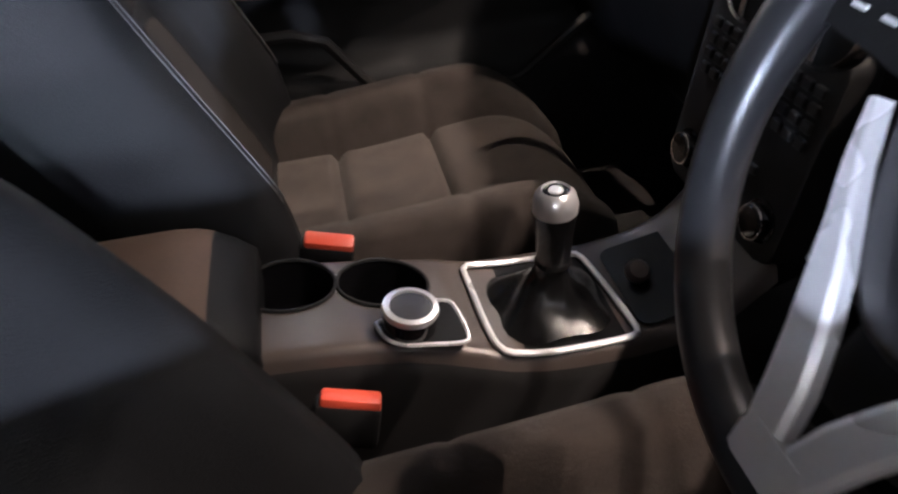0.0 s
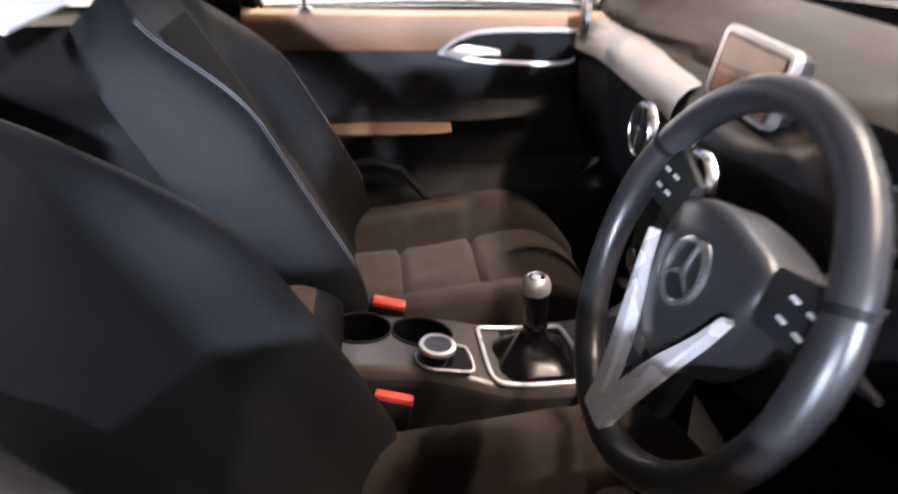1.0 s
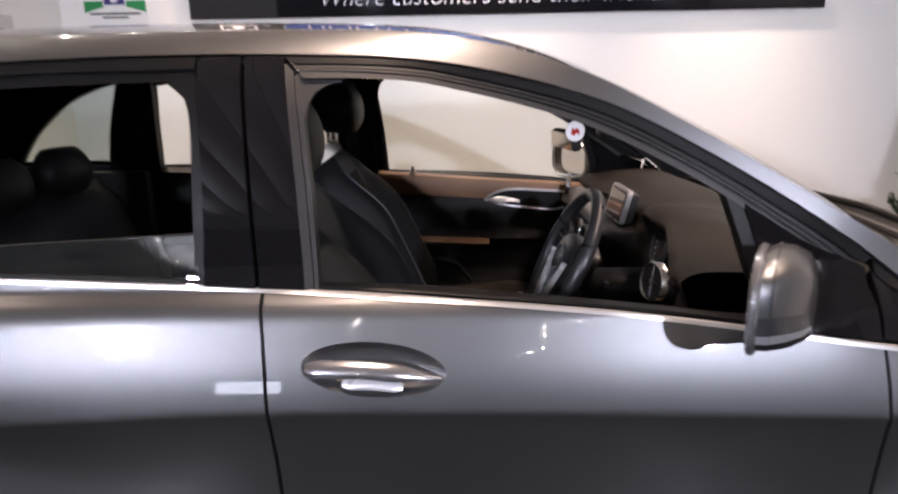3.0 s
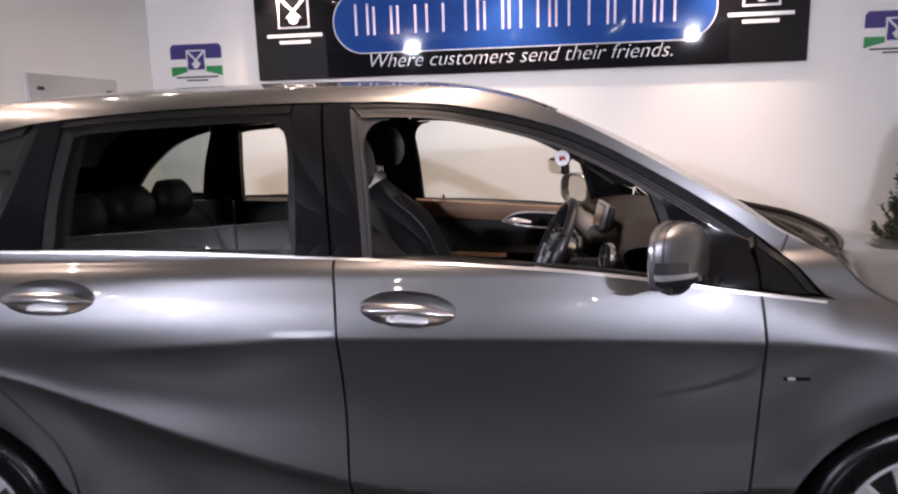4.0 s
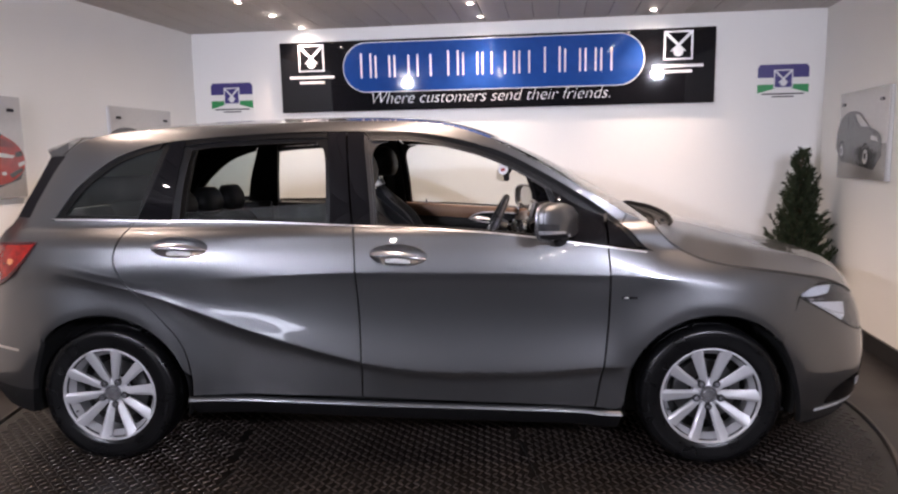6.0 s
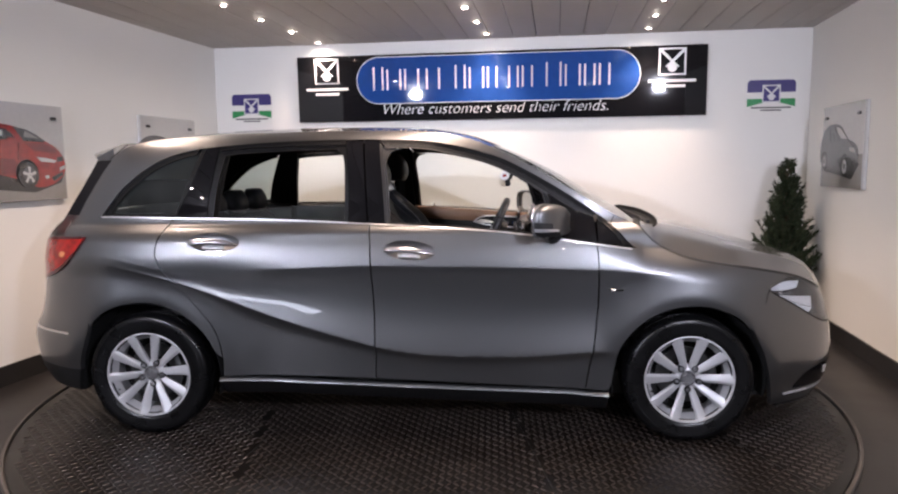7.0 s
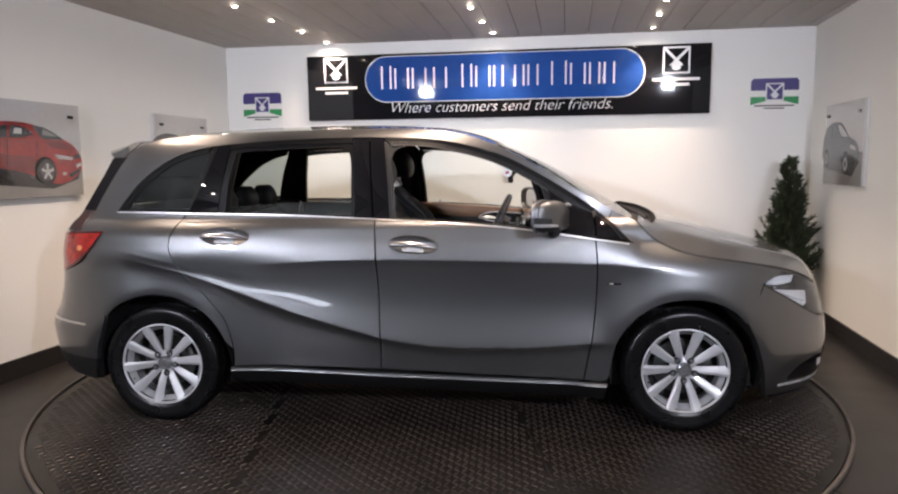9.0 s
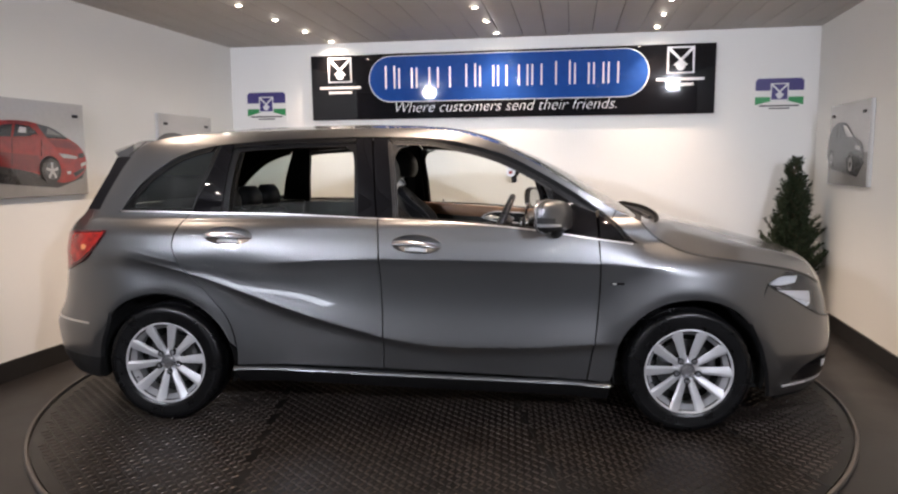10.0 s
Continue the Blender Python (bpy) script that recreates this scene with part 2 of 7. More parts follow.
def tube(path, radius, seg=10, closed=False, bm=None, flat=1.0):
    """A round bar along points; radius may be a list."""
    bm = bm or bmesh.new()
    pts = [Vector(p) for p in path]
    n = len(pts)
    rings = []
    up = None
    for i, p in enumerate(pts):
        a = pts[(i - 1) % n] if closed or i > 0 else p
        b = pts[(i + 1) % n] if closed or i < n - 1 else p
        t = (b - a).normalized()
        if up is None:
            up = t.orthogonal().normalized()
        up = (up - t * up.dot(t)).normalized()
        side = t.cross(up)
        r = radius[i] if isinstance(radius, (list, tuple)) else radius
        rings.append([bm.verts.new(p + (up * math.cos(k * math.tau / seg) + side * math.sin(k * math.tau / seg) * flat) * r) for k in range(seg)])
    for i in range(n if closed else n - 1):
        a, b = rings[i], rings[(i + 1) % n]
        for k in range(seg):
            bm.faces.new((a[k], a[(k + 1) % seg], b[(k + 1) % seg], b[k]))
    if not closed:
        bm.faces.new(rings[0][::-1])
        bm.faces.new(rings[-1])
    return bm


def lathe(profile, seg=48, m=None, bm=None, closed=False):
    """Turns (radius, height) points about z."""
    bm = bm or bmesh.new()
    m = m or Matrix.Identity(4)
    rings = []
    for r, h in profile:
        rings.append([bm.verts.new(m @ Vector((r * math.cos(k * math.tau / seg), r * math.sin(k * math.tau / seg), h))) for k in range(seg)])
    n = len(rings)
    for i in range(n if closed else n - 1):
        a, b = rings[i], rings[(i + 1) % n]
        for k in range(seg):
            bm.faces.new((a[k], a[(k + 1) % seg], b[(k + 1) % seg], b[k]))
    if not closed:
        if profile[0][0] > 1e-4:
            bm.faces.new(rings[0][::-1])
        if profile[-1][0] > 1e-4:
            bm.faces.new(rings[-1])
    bmesh.ops.remove_doubles(bm, verts=bm.verts, dist=1e-5)
    return bm


def prism(outline, depth, m=None, bm=None, bevel=0.0):
    """A flat outline (x, y), given depth along +z."""
    bm = bm or bmesh.new()
    m = m or Matrix.Identity(4)
    a = [bm.verts.new(m @ Vector((x, y, 0))) for x, y in outline]
    b = [bm.verts.new(m @ Vector((x, y, depth))) for x, y in outline]
    n = len(a)
    bm.faces.new(a[::-1])
    top = bm.faces.new(b)
    for i in range(n):
        bm.faces.new((a[i], a[(i + 1) % n], b[(i + 1) % n], b[i]))
    if bevel:
        bmesh.ops.bevel(bm, geom=list(top.edges), offset=bevel, segments=2, affect="EDGES", profile=0.5)
    return bm


def spline(pts, n):
    """n points, evenly spaced, on a smooth curve through pts."""
    P = np.array(pts, float)
    if len(P) == 2:
        return P[0] + (P[1] - P[0]) * np.linspace(0, 1, n)[:, None]
    ext = np.vstack([2 * P[0] - P[1], P, 2 * P[-1] - P[-2]])
    out = []
    for i in range(1, len(ext) - 2):
        p0, p1, p2, p3 = ext[i - 1:i + 3]
        d = max(np.linalg.norm(p2 - p1), 1e-9)
        m1 = (p2 - p0) / max(np.linalg.norm(p2 - p1) + np.linalg.norm(p1 - p0), 1e-9) * d
        m2 = (p3 - p1) / max(np.linalg.norm(p3 - p2) + np.linalg.norm(p2 - p1), 1e-9) * d
        for t in np.linspace(0, 1, 12, endpoint=False):
            out.append((2 * t**3 - 3 * t**2 + 1) * p1 + (t**3 - 2 * t**2 + t) * m1 + (-2 * t**3 + 3 * t**2) * p2 + (t**3 - t**2) * m2)
    out.append(P[-1])
    out = np.array(out)
    s = np.r_[0, np.cumsum(np.linalg.norm(np.diff(out, axis=0), axis=1))]
    q = np.linspace(0, s[-1], n)
    return np.stack([np.interp(q, s, out[:, k]) for k in range(out.shape[1])], 1)


def curve_at(pts, x):
    """Height of a smooth curve through (x, z) points."""
    P = np.array(pts, float)
    xs, ys = P[:, 0], P[:, 1]
    if x <= xs[0]:
        return float(ys[0])
    if x >= xs[-1]:
        return float(ys[-1])
    d = np.diff(ys) / np.diff(xs)
    m = np.r_[d[0], [0 if d[i] * d[i + 1] <= 0 else 2 * d[i] * d[i + 1] / (d[i] + d[i + 1]) for i in range(len(d) - 1)], d[-1]]
    i = int(np.searchsorted(xs, x) - 1)
    h = xs[i + 1] - xs[i]
    t = (x - xs[i]) / h
    return float((2 * t**3 - 3 * t**2 + 1) * ys[i] + (t**3 - 2 * t**2 + t) * h * m[i] + (-2 * t**3 + 3 * t**2) * ys[i + 1] + (t**3 - t**2) * h * m[i + 1])


def smooth01(x, a, b):
    t = min(1, max(0, (x - a) / (b - a)))
    return t * t * (3 - 2 * t)


def rounded(w, h, r, n=5):
    """A rectangle with round corners, about the origin."""
    out = []
    for cx, cy, a0 in ((w / 2 - r, h / 2 - r, 0), (-w / 2 + r, h / 2 - r, 90), (-w / 2 + r, -h / 2 + r, 180), (w / 2 - r, -h / 2 + r, 270)):
        for k in range(n + 1):
            a = radians(a0 + 90 * k / n)
            out.append((cx + r * math.cos(a), cy + r * math.sin(a)))
    return out

# ---- the room ----
def setting(name, bm, material, label, category, m=ROOM, smooth=False):
    ob = part(name, bm, material, None, "", smooth)
    ob.matrix_world = m
    return tagged(ob, label, category, "", "structure")


LEFT = Matrix.Translation((-2.67, 0, 0)) @ pose(0, 0, 0, 0, 0, -3.4)    # side walls: their lines run along -v
RIGHT = Matrix.Translation((2.80, 0, 0)) @ pose(0, 0, 0, 0, 0, -1.8)
setting("wall_back", box((6.4, 0.2, CEIL + 0.3), (0, 0.1, CEIL / 2), 0), M_WALL, "white painted plaster back wall behind the car", "wall")
setting("wall_left", box((0.2, 5.5, CEIL + 0.3), (-0.1, -2.6, CEIL / 2), 0), M_WALL, "white painted plaster side wall with framed prints", "wall", ROOM @ LEFT)
setting("wall_right", box((0.2, 5.3, CEIL + 0.3), (0.1, -2.6, CEIL / 2), 0), M_WALL, "white painted plaster side wall with one framed print", "wall", ROOM @ RIGHT)
setting("hall_wall_left", box((0.2, 4.4, CEIL + 0.3), (-5.1, -7.3, CEIL / 2), 0), M_HALL, "grey painted wall of the hall", "wall")
setting("hall_wall_right", box((0.2, 4.4, CEIL + 0.3), (5.1, -7.3, CEIL / 2), 0), M_HALL, "grey painted wall of the hall", "wall")
setting("hall_return_left", box((2.1, 0.2, CEIL + 0.3), (-4.06, -5.25, CEIL / 2), 0), M_HALL, "grey painted return wall of the hall", "wall")
setting("hall_return_right", box((2.4, 0.2, CEIL + 0.3), (3.9, -5.15, CEIL / 2), 0), M_HALL, "grey painted return wall of the hall", "wall")
setting("wall_front", box((10.4, 0.2, CEIL + 0.3), (0, -9.6, CEIL / 2), 0), M_HALL, "grey end wall of the hall", "wall")


office = empty("window_1", "lit office window with a pale frame in the end wall", "window", kind="structure", m=ROOM @ Matrix.Translation((-1.5, -9.48, 1.25)))
part("pane", box((0.70, 0.010, 0.62), (0, 0, 0)), M_OFFICE, office, "pale lit office behind the glass", smooth=False)
for name, size, at in (("window_frame", (0.82, 0.05, 0.06), (0, 0.01, 0.34)), ("window_frame", (0.06, 0.05, 0.62), (-0.38, 0.01, 0)), ("window_frame", (0.06, 0.05, 0.62), (0.38, 0.01, 0)), ("window_sill", (0.86, 0.10, 0.05), (0, 0.03, -0.335))):
    part(name, box(size, at, 0.006), M_LIGHTPLASTIC, office)


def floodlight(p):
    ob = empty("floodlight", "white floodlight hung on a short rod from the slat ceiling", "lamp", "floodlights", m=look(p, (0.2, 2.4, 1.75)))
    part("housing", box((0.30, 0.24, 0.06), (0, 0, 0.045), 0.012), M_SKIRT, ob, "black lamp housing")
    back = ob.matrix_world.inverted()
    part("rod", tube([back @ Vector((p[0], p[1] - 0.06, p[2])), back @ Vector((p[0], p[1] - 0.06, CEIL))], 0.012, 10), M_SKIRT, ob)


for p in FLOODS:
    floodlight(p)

bm = bmesh.new()
bmesh.ops.create_grid(bm, x_segments=8, y_segments=8, size=6, matrix=Matrix.Translation((0, -4, -0.014)))
setting("floor", bm, M_FLOOR, "dark brown smooth floor around the turntable", "floor")
setting("skirting_back", box((5.40, 0.016, 0.11), (0.1, -0.009, 0.04), 0.003), M_SKIRT, "black skirting board", "skirting")
setting("skirting_left", box((0.016, 5.1, 0.13), (0.009, -2.60, 0.05), 0.003), M_SKIRT, "black skirting board", "skirting", ROOM @ LEFT)
setting("skirting_right", box((0.016, 5.1, 0.13), (-0.009, -2.60, 0.05), 0.003), M_SKIRT, "black skirting board", "skirting", ROOM @ RIGHT)

bm = bmesh.new()
SLAT = 0.205
for k in range(50):
    box((SLAT - 0.005, 9.56, 0.014), (-5.09 + SLAT * (k + 0.5), -4.79, CEIL + 0.007), 0.003, 2, bm=bm)
setting("ceiling", bm, M_CEIL, "grey metal slat ceiling with dark gaps", "ceiling", smooth=True)
setting("ceiling_backing", box((10.4, 9.7, 0.02), (0, -4.75, CEIL + 0.035)), M_GROOVE, "dark void above the slats", "ceiling")


def downlight():
    ob = empty("ceiling_downlight", "small lit halogen downlight in the slat ceiling", "downlight", "ceiling downlights")
    part("rim", lathe([(0.022, 0.0), (0.034, 0.0), (0.035, -0.003), (0.031, -0.006), (0.023, -0.005)], 20, closed=True), M_RIM, ob, "dull metal rim")
    part("lamp", lathe([(0.0005, 0.001), (0.016, 0.001), (0.021, 0.002), (0.021, 0.004)], 16), M_BULB, ob, "glowing halogen lamp")
    return ob


first = downlight()
for i, (u, v) in enumerate(LAMPS):
    m = ROOM @ Matrix.Translation((u, v, CEIL - 0.002))
    if i == 0:
        first.matrix_world = m
    else:
        copy_thing(first, m)

# ---- turntable ----
TC, TR = Vector((0.037, 0.045, 0)), 2.31
table = empty("turntable", "round dark steel tread-plate turntable under the car", "turntable", kind="structure", m=Matrix.Translation(TC))
part("deck", lathe([(0.0005, -0.004), (1.0, -0.004), (TR - 0.022, -0.004), (TR - 0.022, -0.05)], 96), M_PLATE, table, "dark oiled steel deck", angle=20)
part("rim_band", lathe([(TR - 0.012, -0.03), (TR - 0.012, 0.004), (TR - 0.008, 0.008), (TR + 0.003, 0.008), (TR + 0.007, 0.003), (TR + 0.007, -0.03)], 128), M_RIM, table, "dull metal edge band")
seams = bmesh.new()
for x0, ang in ((-0.80, -8), (0.56, 9), (1.62, 20)):
    mm = Matrix.Translation((x0, -1.1, -0.0035)) @ pose(0, 0, 0, 0, 0, ang)
    box((0.003, 2.0, 0.003), (0, 0, 0), m=mm, bm=seams)
part("plate_joint", seams, M_DARK, table, "dark joints between the plates", smooth=False)
rng = random.Random(3)
tv, tf, NEAR_BARS = [], [], []
PITCH = 0.0335
for i in range(-72, 73):
    for j in range(-72, 6):
        x, y = i * PITCH, j * PITCH
        if x * x + y * y > (TR - 0.07) ** 2 or y > 0.12 and abs(x) < 1.0:
            continue
        s0, s1, s2 = -0.80 - 0.14 * (y + 1.1), 0.56 + 0.16 * (y + 1.1) * -1, 1.62 - 0.36 * (y + 1.1)
        if min(abs(x - s0), abs(x - s1), abs(x - s2)) < 0.012:
            continue
        base = 0 if x < s0 else (7 if x < s1 else (-9 if x < s2 else 8))
        a = radians(base + (45 if (i + j) % 2 else -45) + rng.uniform(-3, 3))
        ca, sa = math.cos(a), math.sin(a)
        L, w, h = 0.0195, 0.0038, 0.0034
        if abs(x - 0.32) < 0.33 and -2.12 < y < -1.63:
            NEAR_BARS.append((x, y, a))
            continue
        k = len(tv)
        for dx, dy, dz in ((-L, 0, -0.004), (0, -w, -0.004), (L, 0, -0.004), (0, w, -0.004), (-L * 0.75, 0, h - 0.004), (0, -w * 0.5, h - 0.003), (L * 0.75, 0, h - 0.004), (0, w * 0.5, h - 0.003)):
            tv.append((x + dx * ca - dy * sa, y + dx * sa + dy * ca, dz))
        tf += [(k, k + 1, k + 5, k + 4), (k + 1, k + 2, k + 6, k + 5), (k + 2, k + 3, k + 7, k + 6), (k + 3, k, k + 4, k + 7), (k + 4, k + 5, k + 6, k + 7)]
tread = link_mesh("tread_bars", tv, tf, M_TREAD, table, "worn raised tread bars", smooth=False)
tread["kind"] = "stuff"
one = link_mesh("tread_bar", [(-0.0195, 0, -0.004), (0, -0.0038, -0.004), (0.0195, 0, -0.004), (0, 0.0038, -0.004), (-0.0146, 0, -0.0006), (0, -0.0019, 0.0004), (0.0146, 0, -0.0006), (0, 0.0019, 0.0004)],
                [(0, 1, 5, 4), (1, 2, 6, 5), (2, 3, 7, 6), (3, 0, 4, 7), (4, 5, 6, 7)], M_TREAD, table, smooth=False)
for k, (x, y, a) in enumerate(NEAR_BARS):
    ob = one if k == 0 else new("tread_bar", one.data)
    ob.parent = table
    ob.matrix_local = pose(x, y, 0, 0, 0, math.degrees(a))


# ---- sign, badges and prints on the walls ----
def flat(name, outline, material, parent, y, label="", depth=0.002):
    """A thin printed shape standing y in front of a wall, outline in (u, z)."""
    m = Matrix.Translation((0, -y, 0)) @ pose(0, 0, 0, 90, 0, 0)
    return part(name, prism(outline, depth, m), material, parent, label, smooth=False)


def rect(u0, u1, z0, z1):
    return [(u0, z0), (u1, z0), (u1, z1), (u0, z1)]


def shift(outline, u, z):
    return [(a + u, b + z) for a, b in outline]


def disc(r, n=24):
    return [(r * math.cos(k * math.tau / n), r * math.sin(k * math.tau / n)) for k in range(n)]


def emblem(parent, u, z, w, y, white, dark):
    """A square emblem: white frame, diagonal cross, dark foot and a small round badge."""
    flat("emblem_ground", shift(rect(-w / 2, w / 2, -w / 2, w / 2), u, z), white, parent, y)
    q, g = w * 0.43, w * 0.075
    for name, tri in (("emblem_field", [(-q + g, q), (q - g, q), (0, g * 0.9)]), ("emblem_field", [(-q, q - g), (-g * 0.9, 0), (-q, -q + g)]),
                      ("emblem_field", [(q, q - g), (q, -q + g), (g * 0.9, 0)])):
        flat(name, shift(tri[::-1], u, z), dark, parent, y + 0.0022)
    flat("emblem_foot", shift(rect(-w * 0.44, w * 0.44, -w * 0.44, -w * 0.2), u, z), dark, parent, y + 0.0024)
    flat("emblem_disc", shift(disc(w * 0.17), u, z - w * 0.22), white, parent, y + 0.0048)


sign = empty("wall_sign", "long glossy black and blue sign board with silver lettering", "sign", m=ROOM @ Matrix.Translation((0, -0.012, 1.778)) @ pose(0, 0, 0, 1.5, 0, 0) @ Matrix.Translation((0, 0, -1.778)))
part("board", box((3.744, 0.02, 0.610), (0.059, -0.014, 2.083), 0.003, 1), M_SIGN, sign, smooth=False)
cap = shift(rounded(2.60, 0.432, 0.215, 10), 0.065, 2.152)
flat("capsule_border", cap, M_WHITE, sign, 0.0245, "thin pale border line", 0.001)
flat("capsule", shift(rounded(2.586, 0.418, 0.208, 10), 0.065, 2.152), M_BLUE, sign, 0.0252, "blue capsule panel", 0.0015)
for u0, widths in ((-1.075, (2, 3, 3, 1, 1)), (-0.300, (2, 3, 0, 1, 1, 0, 2)), (0.530, (3, 3, 2, 2))):
    # plain upright bars of the lettering's size: one for a narrow letter, two for a wide one
    c = u0
    for k, w in enumerate(widths):
        top = 2.272 if k == 0 else 2.250
        wide_by = (0.012, 0.085, 0.100, 0.140)[w]
        for x in ((c + wide_by / 2,) if w < 2 else (c + 0.008, c + wide_by - 0.008)):
            flat("letter_bar", rect(x - 0.0075, x + 0.0075, 2.062, top), M_LETTER, sign, 0.0268, "", 0.004)
        c += wide_by + 0.030


def writing(name, text, size, u, z, y, material, parent, shear=0.0, width=None):
    cu = bpy.data.curves.new(name, "FONT")
    cu.body, cu.size, cu.shear, cu.extrude, cu.offset = text, size, shear, 0.0008, -0.0024
    tmp = bpy.data.objects.new(name, cu)
    me = bpy.data.meshes.new_from_object(tmp)
    bpy.data.objects.remove(tmp)
    xs = [v.co.x for v in me.vertices]
    k = width / (max(xs) - min(xs)) if width else 1
    me.transform(Matrix.Translation((u, -y, z)) @ pose(0, 0, 0, 90, 0, 0) @ Matrix.Diagonal((k, 1, 1, 1)) @ Matrix.Translation((-min(xs), 0, 0)))
    me.materials.clear()
    me.materials.append(material)
    ob = new(name, me)
    ob.parent = parent
    return ob


def slogan(text, size, u, z, y, material, parent, shear, width):
    """One mesh for each word of a line of writing."""
    words, old = text.split(), None
    full = None
    for k in range(len(words), 0, -1):
        ob = writing("slogan_word", " ".join(words[:k]), size, 0, 0, 0, material, None, shear)
        me = ob.data
        if full is None:
            full = width / max(v.co.x for v in me.vertices)
        prev = writing("slogan_word", " ".join(words[:k - 1]), size, 0, 0, 0, material, None, shear) if k > 1 else None
        edge = max(v.co.x for v in prev.data.vertices) + 0.002 if prev else -1
        if prev:
            bpy.data.objects.remove(prev)
        bm = bmesh.new()
        bm.from_mesh(me)
        bmesh.ops.delete(bm, geom=[v for v in bm.verts if v.co.x <= edge], context="VERTS")
        bm.to_mesh(me)
        bm.free()
        me.transform(Matrix.Translation((u, -y, z)) @ Matrix.Diagonal((full, 1, 1, 1)))
        ob.parent = parent


slogan("Where customers send their friends.", 0.142, -0.975, 1.838, 0.0265, M_WHITE, sign, 0.32, 2.06)
for u in (-1.522, 1.632):
    emblem(sign, u, 2.248, 0.235, 0.026, M_WHITE, M_SIGN)
    flat("caption_bar", rect(u - 0.205, u + 0.205, 2.070, 2.094), M_WHITE, sign, 0.026)
    flat("caption_bar", rect(u - 0.115, u + 0.115, 2.025, 2.049), M_WHITE, sign, 0.026)


def trade_badge(u, z):
    ob = empty("trade_badge", "small navy, white and green printed badge on the white wall", "badge", "trade badges", m=ROOM)
    part("backing", box((0.43, 0.004, 0.31), (u, -0.004, z - 0.004), 0.001, 1), M_WALL, ob, "white backing sheet", smooth=False)
    top = [(-0.2, 0.02), (0.2, 0.02), (0.2, 0.10), (0.18, 0.125), (-0.18, 0.125), (-0.2, 0.10)]
    flat("navy_band", shift(top, u, z), M_NAVY, ob, 0.0065)
    flat("green_band", shift([(-0.2, -0.105), (-0.04, -0.062), (-0.04, -0.035), (-0.2, -0.035)], u, z), M_GREEN, ob, 0.0065)
    flat("green_band", shift([(0.2, -0.105), (0.2, -0.035), (0.04, -0.035), (0.04, -0.062)], u, z), M_GREEN, ob, 0.0065)
    emblem(ob, u, z + 0.008, 0.15, 0.009, M_WHITE, M_NAVY)
    flat("caption_bar", shift(rect(-0.165, 0.165, -0.118, -0.106), u, z), M_PRINTGREY, ob, 0.009)
    flat("caption_bar", shift(rect(-0.085, 0.085, -0.14, -0.129), u, z), M_PRINTGREY, ob, 0.009)


trade_badge(-2.305, 1.935)
trade_badge(2.478, 1.945)


